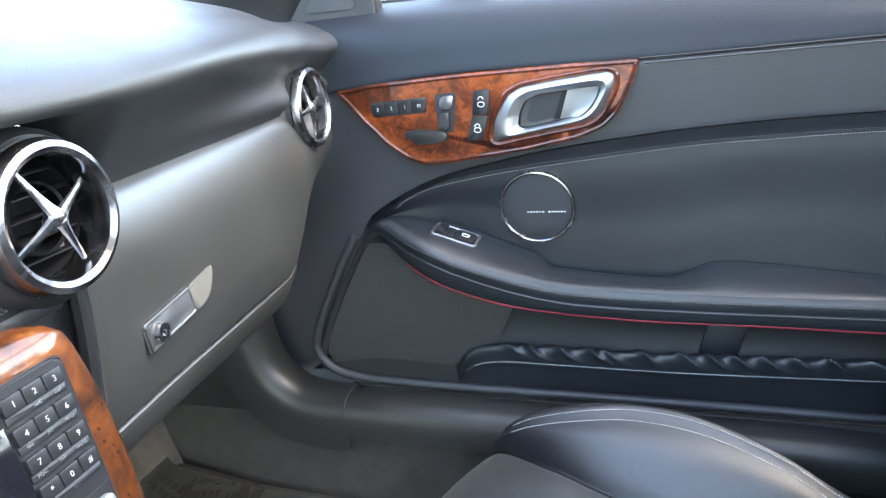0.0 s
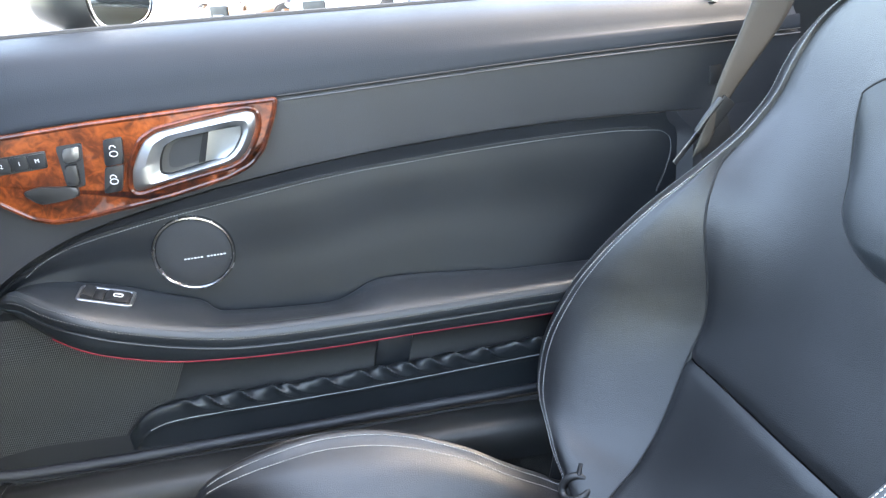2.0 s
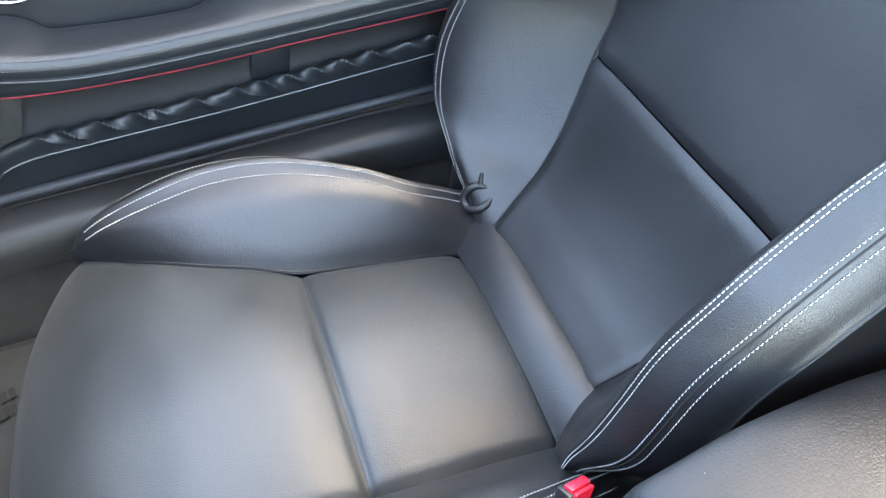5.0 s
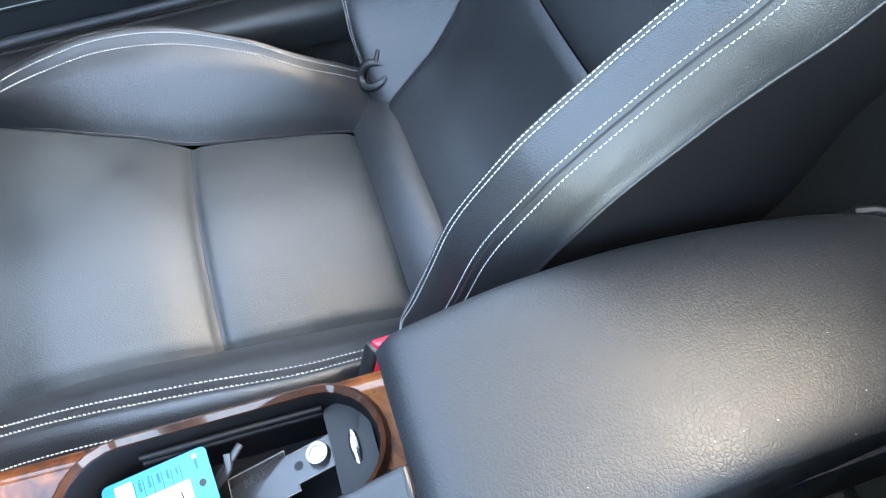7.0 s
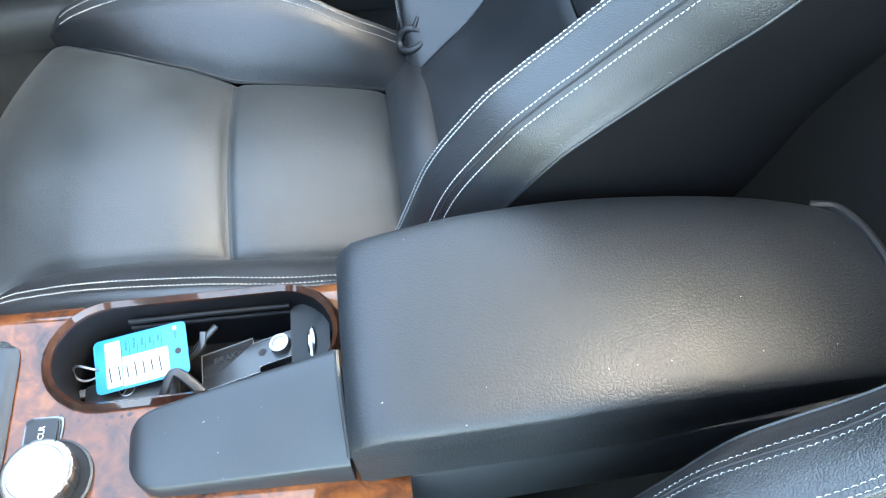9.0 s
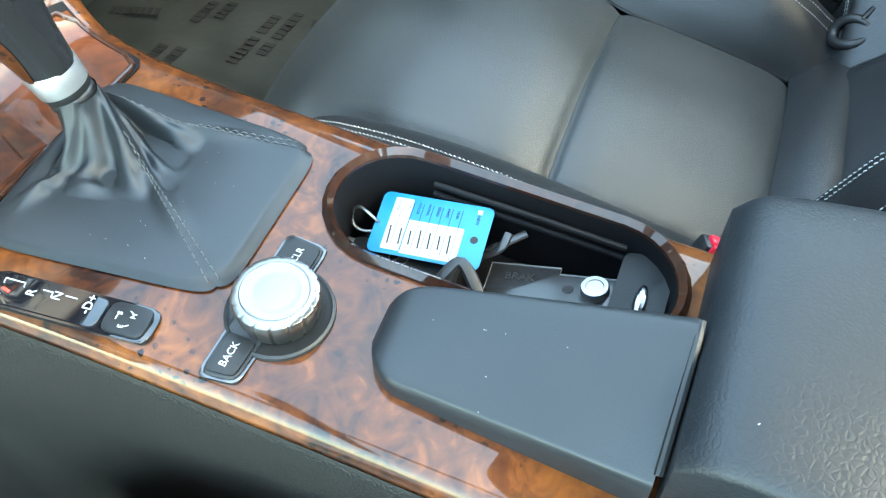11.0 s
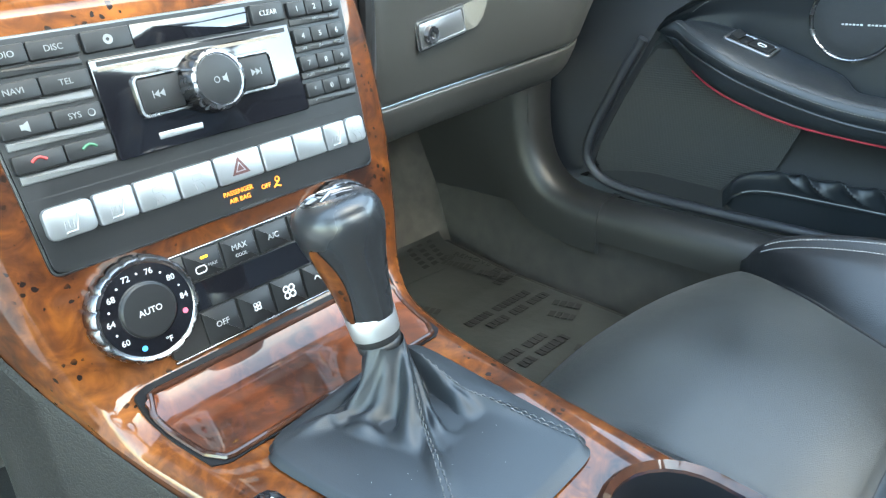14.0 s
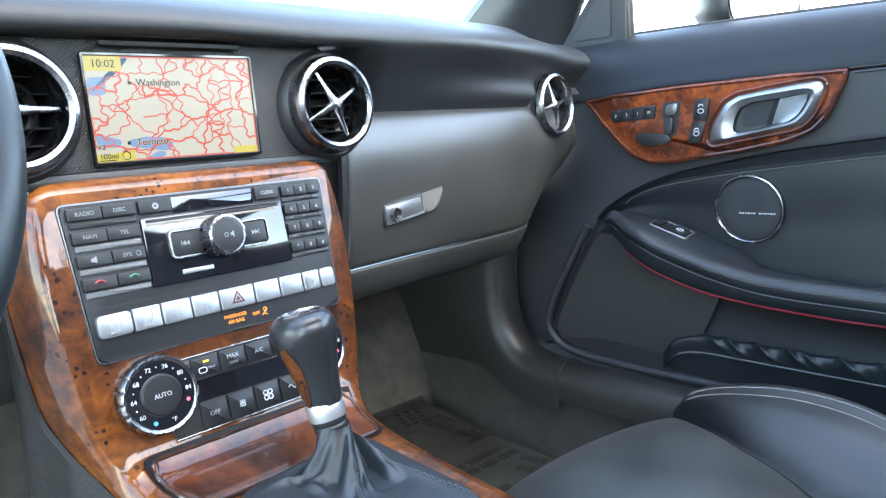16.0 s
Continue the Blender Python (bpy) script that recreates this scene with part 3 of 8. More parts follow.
dpart("map_pocket", patch(f_pocket, 800, 29), SOFT_LEATHER, "black leather map pocket with a gathered elastic edge")
dpart("pocket_seam", tube([(0.7648, y, POCKET_Z(y) - 0.025) for y in np.linspace(-0.33, 0.59, 90)], 0.0007, 6), THREAD_GREY)
dpart("pocket_divider", box(0.006, 0.050, 0.080, 0.003, Matrix.Translation((0.783, 0.240, 0.388)) @ pose(0, 0, 0, 14, 0, 0)), DOOR_LEATHER)
# raised border round the lower panel and weather strip on the sill
border = spline([(0.772, -0.34, 0.268), (0.772, 0.14, 0.279), (0.772, 0.45, 0.283), (0.772, 0.70, 0.287), (0.771, 0.80, 0.296), (0.770, 0.838, 0.315), (0.769, 0.850, 0.345),
                 (0.769, 0.838, 0.385), (0.769, 0.815, 0.43), (0.769, 0.785, 0.485), (0.769, 0.757, 0.53)], 110)
dpart("lower_border", tube(border, 0.0075, 12, up=(1, 0, 0)), DOOR_MID, "rounded border moulding")
dpart("weather_strip", tube(spline([(0.768, -0.34, 0.252), (0.768, 0.3, 0.262), (0.768, 0.74, 0.268), (0.774, 0.80, 0.272)], 60), 0.009, 8, up=(1, 0, 0)), MATT)
dpart("sill_groove", tube([(0.757, y, 0.2565 + 0.012 * (y + 0.3)) for y in np.linspace(-0.34, 0.78, 30)], 0.003, 6), PLASTIC)
dpart("window_seal", tube([(0.872, y, BELT_Z(y) + 0.0005) for y in np.linspace(DOOR_Y0, 0.72, 60)], 0.0045, 8), MATT, "black rubber window seal")
# outer skin and front edge of the door
dpart("outer_skin", patch(lambda u, v: (0.90 + 0.025 * math.sin(math.pi * v), span(-0.45, 1.1, u), 0.82 - 0.75 * v), 8, 10, 0.004, (1, 0, 0)), PAINT_GREY)

# burl plate, drawn in the plane of the door: first axis rearwards, second up
DM = D @ frame_m((DF + 0.0015, 0, 0), (0, -1, 0), (0, 0, 1), (-1, 0, 0))
wood_pts = [(-0.752, 0.743), (-0.694, 0.7495), (-0.579, 0.7550), (-0.428, 0.758), (-0.344, 0.758), (-0.350, 0.738), (-0.358, 0.720), (-0.370, 0.695), (-0.388, 0.677),
            (-0.42, 0.6645), (-0.49, 0.651), (-0.557, 0.6425), (-0.600, 0.6375), (-0.632, 0.637), (-0.655, 0.645), (-0.686, 0.668), (-0.718, 0.703)]


def dense(pts, step=0.004):
    out = []
    for a, b in zip(pts, pts[1:] + pts[:1]):
        n = max(1, round(math.dist(a, b) / step))
        out += [(a[0] + (b[0] - a[0]) * k / n, a[1] + (b[1] - a[1]) * k / n) for k in range(n)]
    return out


def blur(pts, times=3):
    for _ in range(times):
        pts = [((pts[k - 1][0] + 2 * pts[k][0] + pts[(k + 1) % len(pts)][0]) / 4, (pts[k - 1][1] + 2 * pts[k][1] + pts[(k + 1) % len(pts)][1]) / 4) for k in range(len(pts))]
    return pts


wood_plate = part("wood_trim", prism(blur(dense(wood_pts), 3), 0.006, DM, 0.003, 3), WOOD_DOOR, door, "glossy reddish burl wood trim plate", sharp=18)
h_out = blur(dense([(-0.534, 0.668), (-0.530, 0.690), (-0.5215, 0.7076), (-0.5095, 0.7246), (-0.4918, 0.7335), (-0.4523, 0.739), (-0.4094, 0.7435), (-0.384, 0.7455), (-0.3755, 0.742), (-0.3755, 0.730),
                    (-0.380, 0.718), (-0.3902, 0.700), (-0.4009, 0.689), (-0.4154, 0.683), (-0.4565, 0.677), (-0.4975, 0.670), (-0.528, 0.664)], 0.0025), 4)


def nearest_inner(outer, inner):
    """The inner outline sampled by angle about its middle, to pair with outer."""
    c = Vector((sum(p[0] for p in inner) / len(inner), sum(p[1] for p in inner) / len(inner)))
    out = []
    for p in outer:
        d = (Vector(p) - c).normalized()
        best = max(inner, key=lambda q: (Vector(q) - c).normalized().dot(d))
        out.append(best)
    return blur(out, 2)


h_in = blur(dense([(-0.4996, 0.682), (-0.4965, 0.700), (-0.488, 0.716), (-0.472, 0.7228), (-0.4057, 0.7285), (-0.396, 0.729), (-0.3935, 0.723), (-0.4044, 0.704), (-0.4167, 0.694), (-0.4374, 0.689), (-0.49, 0.6795)], 0.0025), 3)
cut(wood_plate, [prism(h_out, 0.03, DM @ Matrix.Translation((0, 0, -0.01)))])
wood_plate.data.set_sharp_from_angle(angle=radians(4))
rim_out = blur(dense(wood_pts), 3)
part("rolled_rim", ring_band(rim_out, inset(rim_out, 0.0065), 0.0072, DM, 0.10), WOOD_RIM, door, "dark rolled wood rim")
rim_in = inset(h_out, -0.0075)
part("handle_surround", ring_band(rim_in, inset(h_out, -0.0008), 0.0078, DM, 0.12), WOOD_RIM, door, "dark rolled wood rim round the handle")
handle = part("door_handle", ring_band(h_out, nearest_inner(h_out, h_in), 0.010, DM @ Matrix.Translation((0, 0, -0.002)), 0.30), BRUSHED, door, "satin silver inner door handle")
part("handle_recess", prism(h_out, 0.002, DM @ Matrix.Translation((0, 0, -0.0035))), MATT, door)
part("handle_bowl", loft([[(x, y, 0.004) for x, y in h_in], [(-0.443 + (x + 0.443) * 0.96, 0.712 + (y - 0.712) * 0.96, -0.001) for x, y in h_in], [(-0.443 + (x + 0.443) * 0.8, 0.712 + (y - 0.712) * 0.8, -0.0014) for x, y in h_in]], close=True, caps=False), PLASTIC, door).data.transform(DM)
lever_edge = spline([(-0.4190, 0.6925, 0), (-0.4060, 0.7030, 0), (-0.3960, 0.7190, 0), (-0.3945, 0.7285, 0)], 21)


def f_pull(u, v):
    e = lever_edge[round(v * 20)]
    x0, y0 = -0.4445 + 0.011 * v, span(0.6895, 0.7255, v)
    return (x0 + (e.x - x0) * u, y0 + (e.y - y0) * u, 0.0002 + 0.0082 * u ** 1.4)


pull = part("handle_lever", patch(f_pull, 14, 20, 0.0015, (0, 0, -1)), KNOB_METAL, door, "satin silver pull lever")
pull.data.transform(DM)
part("lever_gap", prism([(-0.4530, 0.6885), (-0.4440, 0.6895), (-0.4330, 0.7255), (-0.4405, 0.7245)], 0.0012, DM @ Matrix.Translation((0, 0, -0.001))), TRAY_BLACK, door)


def plate(parent, name, outline, mat, z0, depth, bevel=0.0008, label="", M=None):
    return part(name, prism(outline, depth, (M or DM) @ Matrix.Translation((0, 0, z0)), bevel), mat, parent, label)


def quad_outline(c, shrink=0.0):
    cx, cy = sum(p[0] for p in c) / 4, sum(p[1] for p in c) / 4
    return [(cx + (x - cx) * (1 - shrink), cy + (y - cy) * (1 - shrink)) for x, y in c]


mem = [(-0.702, 0.7245), (-0.620, 0.728), (-0.6215, 0.7075), (-0.6985, 0.7045)]
plate(door, "memory_key_frame", blur(dense(mem, 0.002), 2), PLASTIC, 0.006, 0.0012)
for k, ch in enumerate("321M"):
    c = []
    for f, g in ((0.03, 0.10), (0.97, 0.10), (0.97, 0.90), (0.03, 0.90)):
        s = (k + f) / 4
        a = Vector(mem[0]).lerp(Vector(mem[1]), s)
        b = Vector(mem[3]).lerp(Vector(mem[2]), s)
        q = a.lerp(b, g)
        c.append((q.x, q.y))
    key = plate(door, "memory_key", blur(dense(c, 0.002), 1), BUTTON, 0.007, 0.0022)
    mid = quad_outline(c)
    lettering(ch, 0.0085, DM @ Matrix.Translation((sum(p[0] for p in c) / 4, sum(p[1] for p in c) / 4, 0.0093)), WHITE_INK, key)
for c, up in (([(-0.5535, 0.7325), (-0.532, 0.7335), (-0.5365, 0.7015), (-0.5585, 0.701)], True), ([(-0.559, 0.6995), (-0.537, 0.700), (-0.546, 0.6685), (-0.567, 0.668)], False)):
    key = plate(door, "lock_key", blur(dense(c, 0.002), 2), BUTTON, 0.006, 0.0034)
    cx, cy = sum(p[0] for p in c) / 4, sum(p[1] for p in c) / 4
    arc = [(cx + 0.0035 * math.cos(a), cy + 0.0015 + 0.004 * math.sin(a) + (0.002 if up else 0), 0.0096) for a in np.linspace(0.2 if up else 0, math.pi, 10)]
    b = tube(arc, 0.0006, 5)
    b2 = tube([(cx + 0.0045 * math.cos(a), cy - 0.0025 + 0.0032 * math.sin(a), 0.0096) for a in np.linspace(0, 2 * math.pi, 17)][:-1], 0.0006, 5, closed=True)
    b = join(b, b2)
    b.transform(DM)
    part("padlock_mark", b, WHITE_INK, key)
plate(door, "seat_switch", blur(dense([(-0.657, 0.682), (-0.640, 0.686), (-0.612, 0.683), (-0.595, 0.682), (-0.594, 0.670), (-0.612, 0.667), (-0.640, 0.665)], 0.003), 2), PLASTIC, 0.006, 0.007, 0.0025, "seat-shaped adjuster switch")
plate(door, "backrest_switch", blur(dense([(-0.603, 0.707), (-0.589, 0.708), (-0.590, 0.684), (-0.604, 0.683)], 0.002), 2), PLASTIC, 0.006, 0.007, 0.0022)
plate(door, "headrest_switch", blur(dense([(-0.600, 0.727), (-0.581, 0.729), (-0.584, 0.712), (-0.602, 0.711)], 0.002), 3), SILVER, 0.006, 0.006, 0.002)
plate(door, "seat_switch_well", blur(dense([(-0.608, 0.731), (-0.578, 0.732), (-0.586, 0.680), (-0.607, 0.679)], 0.002), 3), MATT, 0.006, 0.0006)

# round tweeter
speaker = thing("door_speaker", "round black door loudspeaker with a chrome ring and small badge", "loudspeaker", at=(0.80, 0.4865, 0.565))
speaker.parent = None
SPK = frame_m((-0.0075, 0, 0), (0, -1, 0), Vector((-0.09, 0, 1)).normalized(), Vector((-1, 0, -0.09)).normalized())
part("ring", lathe([(0.0475, -0.004), (0.0525, -0.004), (0.0530, 0.002), (0.0520, 0.0045), (0.0500, 0.0050), (0.0485, 0.0035), (0.0475, 0.0010)], 64, SPK), CHROME, speaker, "polished chrome ring")
part("grille", lathe([(0.0478, 0.001), (0.046, 0.0022), (0.030, 0.0032), (0.0, 0.0036)], 64, SPK), material("fine_speaker_mesh", (0.016, 0.017, 0.020), 0.6, grain=1400, bump=0.9), speaker, "fine black mesh")
for k in range(13):
    if k == 6:
        continue
    part("badge_bar", box(0.0028, 0.0016 + 0.0006 * (k % 2), 0.0006, 0, SPK @ Matrix.Translation((-0.012 + k * 0.0042, -0.006, 0.0042))), WHITE_INK, speaker)
# window switch on the armrest
arm_u = (0.600 - DOOR_Y0) / (0.742 - DOOR_Y0)
arm_k = min(range(3, 20), key=lambda k: abs(f_arm(arm_u, k / 39)[0] - 0.764))
along = (Vector(f_arm(arm_u - 0.02, arm_k / 39)) - Vector(f_arm(arm_u + 0.02, arm_k / 39))).normalized()
across = (Vector(f_arm(arm_u, (arm_k - 4) / 39)) - Vector(f_arm(arm_u, (arm_k + 4) / 39))).normalized()
out = along.cross(across).normalized()
out = out if out.z > 0 else -out
SWM = D @ frame_m(Vector(f_arm(arm_u, arm_k / 39)) + out * 0.0008, along, out.cross(along).normalized(), out)
sw = part("window_switch_bezel", ring_band(rounded(0.068, 0.036, 0.006), rounded(0.060, 0.027, 0.003), 0.0028, SWM), SILVER, door, "satin silver bezel")
part("window_switch_well", prism(rounded(0.062, 0.030, 0.003), 0.0010, SWM), MATT, sw)
part("window_rocker", join(prism(rounded(0.013, 0.024, 0.002), 0.0060, SWM @ Matrix.Translation((-0.022, 0, 0.001)) @ pose(0, 0, 0, 0, 12, 0), 0.0015),
                           prism(rounded(0.012, 0.024, 0.002), 0.0022, SWM @ Matrix.Translation((-0.009, 0, 0.001)), 0.0008)), BUTTON, sw)
part("lock_rocker", prism(rounded(0.028, 0.024, 0.002), 0.0030, SWM @ Matrix.Translation((0.0135, 0, 0.001)), 0.001), BUTTON, sw)
part("lock_rocker_mark", ring_band(rounded(0.012, 0.008, 0.0030), rounded(0.0085, 0.0045, 0.0015), 0.0006, SWM @ Matrix.Translation((0.0135, 0.001, 0.004))), WHITE_INK, sw)
dpart("lock_pin", lathe([(0.009, 0.0), (0.0095, 0.001), (0.009, 0.002), (0.0045, 0.003), (0.0042, 0.016), (0.0048, 0.020), (0.003, 0.0225), (0.0, 0.023)], 20, Matrix.Translation((0.800, -0.245, 0.8085))), PLASTIC, "black locking pin")
dpart("edge_clip", box(0.004, 0.018, 0.026, 0.002, Matrix.Translation((0.764, -0.236, 0.717))), PLASTIC)
# mirror triangle in front of the side window
dpart("mirror_triangle", prism(blur(dense([(-0.850, 0.815), (-0.700, 0.820), (-0.700, 0.93), (-0.745, 0.945)], 0.006), 1), 0.012, frame_m((0.822, 0, 0), (0, -1, 0), (0, 0, 1), (-1, 0, 0)), 0.003), MATT, "black triangular mirror cover with a fine mesh")
dpart("mirror_triangle_mesh", prism(blur(dense([(-0.805, 0.848), (-0.727, 0.848), (-0.727, 0.91), (-0.748, 0.92)], 0.006), 1), 0.002, frame_m((0.810, 0, 0), (0, -1, 0), (0, 0, 1), (-1, 0, 0)), 0.0005), material("mesh_cover", (0.02, 0.02, 0.022), 0.7, grain=1200, bump=0.9))
dpart("window_post", box(0.02, 0.012, 0.30, 0.004, Matrix.Translation((0.826, 0.706, 0.98)) @ pose(0, 0, 0, -2, 0, 0)), PLASTIC)

# ---- door mirror ----
mirror = thing("door_mirror", "silver door mirror outside the side window", "car mirror", at=(1.000, 0.545, 0.905))
MX = frame_m((0, 0, 0), Vector((0.94, -0.34, 0)).normalized(), (0, 0, 1), Vector((-0.34, -0.94, 0)).normalized())


def squircle(w, h, n=49):
    return [(w * math.copysign(abs(math.cos(a)) ** 0.55, math.cos(a)), h * math.copysign(abs(math.sin(a)) ** 0.55, math.sin(a))) for a in np.linspace(0, 2 * math.pi, n)[:-1]]


rows = [[(x * (1 - 0.14 * k * k) - 0.01 * k, y * (1 - 0.16 * k * k), z) for x, y in squircle(w, h)] for k, w, h, z in ((0, 0.084, 0.060, 0.0), (0, 0.090, 0.066, 0.004), (0, 0.092, 0.068, -0.004), (0.6, 0.092, 0.068, -0.04), (1.2, 0.088, 0.064, -0.08), (1.8, 0.075, 0.052, -0.11), (2.2, 0.03, 0.02, -0.122))]
bm = loft(rows, close=True)
bm.transform(MX)
part("housing", bm, material("black_mirror_housing", (0.012, 0.012, 0.013), 0.35, stain=0.05), mirror)
part("silver_cap", tube([MX @ Vector((0.094 * abs(math.cos(a)) ** 0.55, 0.070 * math.copysign(abs(math.sin(a)) ** 0.55, math.sin(a)), -0.012)) for a in np.linspace(-1.45, 1.45, 40)], 0.012, 8, up=(0, 1, 0)), material("silver_mirror_paint", (0.30, 0.31, 0.32), 0.25, metal=0.4, coat=1.0, stain=0.04), mirror, "silver painted cap")
part("glass_edge", ring_band(squircle(0.086, 0.062), squircle(0.081, 0.057), 0.003, MX @ Matrix.Translation((0, 0, 0.002))), CHROME, mirror)
part("mirror_glass", prism(squircle(0.084, 0.060), 0.002, MX @ pose(0, 0, 0.002, 5, 0, 0)), material("mirror_silver", (0.45, 0.46, 0.47), 0.02, metal=1.0), mirror, "silvered mirror glass")
part("arm", tube(spline([(-0.185, 0.13, -0.10), (-0.13, 0.10, -0.095), (-0.04, 0.06, -0.075)], 10), 0.026, 12, flat=0.6), PLASTIC, mirror)
mirror.parent = None


# ---- dashboard ----
dash = thing("dashboard", "black leather-grained dashboard with chrome round vents and grey glovebox", "dashboard", at=(0, 0.8, 0.5))
DA = Matrix.Translation((0, -0.8, -0.5))


def apart_(name, bm, mat, label="", parent=None, **k):
    bm.transform(DA)
    return part(name, bm, mat, parent or dash, label, **k)


LIP_Y = curve_y([(-0.80, 0.73), (-0.60, 0.70), (-0.35, 0.655), (0.0, 0.656), (0.15, 0.652), (0.24, 0.655), (0.41, 0.680), (0.60, 0.710), (0.74, 0.735)])
LIP_Z = curve_y([(-0.80, 0.81), (-0.3, 0.815), (0.0, 0.820), (0.14, 0.817), (0.24, 0.818), (0.41, 0.822), (0.60, 0.818), (0.74, 0.810)])
MID_Y = curve_y([(-0.80, 0.76), (0.0, 0.705), (0.19, 0.712), (0.30, 0.722), (0.58, 0.742), (0.75, 0.768)])
GLOVE_CUT = 0.556


def f_top(u, v):
    x = span(-0.80, 0.755, u)
    ly, lz, my = LIP_Y(x), LIP_Z(x), MID_Y(x)
    mid = SMOOTH(0.245, 0.20, abs(x))
    drop = 0.03 * SMOOTH(0.60, 0.755, x)
    prof = spline([(0, 1.16, 0.870), (0, 1.05, 0.888 - drop), (0, 0.93, 0.890 - drop * 1.2), (0, 0.5 * (ly + 0.90), 0.866 - drop), (0, ly + 0.055, lz + 0.030), (0, ly + 0.018, lz + 0.016),
                   (0, ly + 0.003, lz + 0.004), (0, ly, lz - 0.006), (0, ly + 0.006, lz - 0.016 + 0.004 * mid), (0, ly + 0.030, (lz - 0.040) * (1 - mid) + 0.804 * mid), (0, my - 0.010, 0.755 + 0.050 * mid), (0, my + 0.003, 0.737 + 0.066 * mid)], 44)
    q = prof[round(v * 43)]
    return (x, q.y, q.z)


apart_("top_pad", patch(f_top, 100, 43), DASH_SOFT, "soft black grained upper pad")
LOWER = [(0.004, 0.739), (-0.006, 0.728), (-0.014, 0.706), (-0.018, 0.68), (-0.017, 0.64), (-0.013, 0.60), (-0.005, 0.568)]


def shift(x, z):
    return 0.16 * max(0, (x - 0.52) / 0.23) ** 2 * SMOOTH(0.70, 0.50, z)


def f_glove(u, v):
    x = span(0.197, 0.755, u)
    prof = spline([(0, a, b) for a, b in LOWER] + [(0, -0.001, GLOVE_CUT + 0.003), (0, 0.004, GLOVE_CUT)], 36)
    q = prof[round(v * 35)]
    edge = 0.006 * SMOOTH(0.206, 0.197, x) + 0.02 * SMOOTH(0.725, 0.755, x) ** 2
    return (x, MID_Y(x) + q.y + shift(x, q.z) + edge, q.z)


apart_("glovebox_lid", patch(f_glove, 90, 35), DASH_LOW, "grey scuffed glovebox lid")


def f_under(u, v):
    x = span(0.197, 0.755, u)
    prof = spline([(0, 0.004, GLOVE_CUT - 0.001), (0, 0.0, GLOVE_CUT - 0.004), (0, 0.004, 0.540), (0, 0.014, 0.522), (0, 0.030, 0.512), (0, 0.08, 0.508), (0, 0.34, 0.53), (0, 0.56, 0.54)], 24)
    q = prof[round(v * 23)]
    return (x, MID_Y(x) + q.y + shift(x, q.z), q.z)


apart_("lower_dash", patch(f_under, 60, 23), DASH_LOW, "grey lower dash edge")
apart_("dash_gap", tube([(0.1965, MID_Y(0.2) + a + 0.001, b) for a, b in LOWER], 0.0035, 8, up=(1, 0, 0)), SILVER, "thin grey edge strip")
apart_("dash_side", tube(spline([(0.1905, 0.705, 0.735), (0.189, 0.690, 0.69), (0.1885, 0.700, 0.60), (0.188, 0.72, 0.51)], 20), 0.007, 8, up=(1, 0, 0)), PLASTIC)


def f_left(u, v):
    x = span(-0.80, -0.15, u)
    prof = spline([(0, 0.004, 0.739), (0, -0.010, 0.70), (0, -0.012, 0.62), (0, 0.004, 0.55), (0, 0.04, 0.50), (0, 0.3, 0.53), (0, 0.56, 0.54)], 20)
    q = prof[round(v * 19)]
    return (x, MID_Y(x) + q.y, q.z)


apart_("driver_lower_dash", patch(f_left, 30, 19), DASH_LOW)
# glovebox latch with its scooped recess
GY = MID_Y(0.29) - 0.016
LM = DA @ frame_m((0.288, GY - 0.001, 0.6185), Vector((1, 0.055, 0.10)).normalized(), Vector((-0.10, 0.03, 1)).normalized(), Vector((0.055, -1, 0.02)).normalized())
lt = part("latch", ring_band(rounded(0.068, 0.025, 0.0025), rounded(0.063, 0.020, 0.002), 0.003, LM), SILVER, dash, "silver glovebox latch with keyhole")
part("latch_plate", prism(rounded(0.064, 0.021, 0.002), 0.002, LM, 0.0006), SILVER, lt)
part("keyhole", lathe([(0.0, 0.0045), (0.003, 0.0045), (0.0032, 0.0062), (0.0078, 0.0068), (0.0085, 0.004), (0.0088, 0.0)], 24, LM @ Matrix.Translation((-0.018, -0.002, 0))), CHROME, lt)
part("keyhole_slot", box(0.0015, 0.005, 0.001, 0, LM @ Matrix.Translation((-0.018, -0.002, 0.0062))), MATT, lt)
part("latch_scoop", prism(blur(dense([(0.034, -0.012), (0.034, 0.012), (0.075, 0.014), (0.074, 0.007), (0.062, -0.007), (0.05, -0.012)], 0.002), 3), 0.0016, LM, 0.001), material("scoop_plastic", (0.09, 0.085, 0.072), 0.5, grain=900, bump=0.5), lt)
part("latch_shadow_gap", ring_band(rounded(0.072, 0.029, 0.004), rounded(0.066, 0.024, 0.003), 0.0012, LM), MATT, lt)


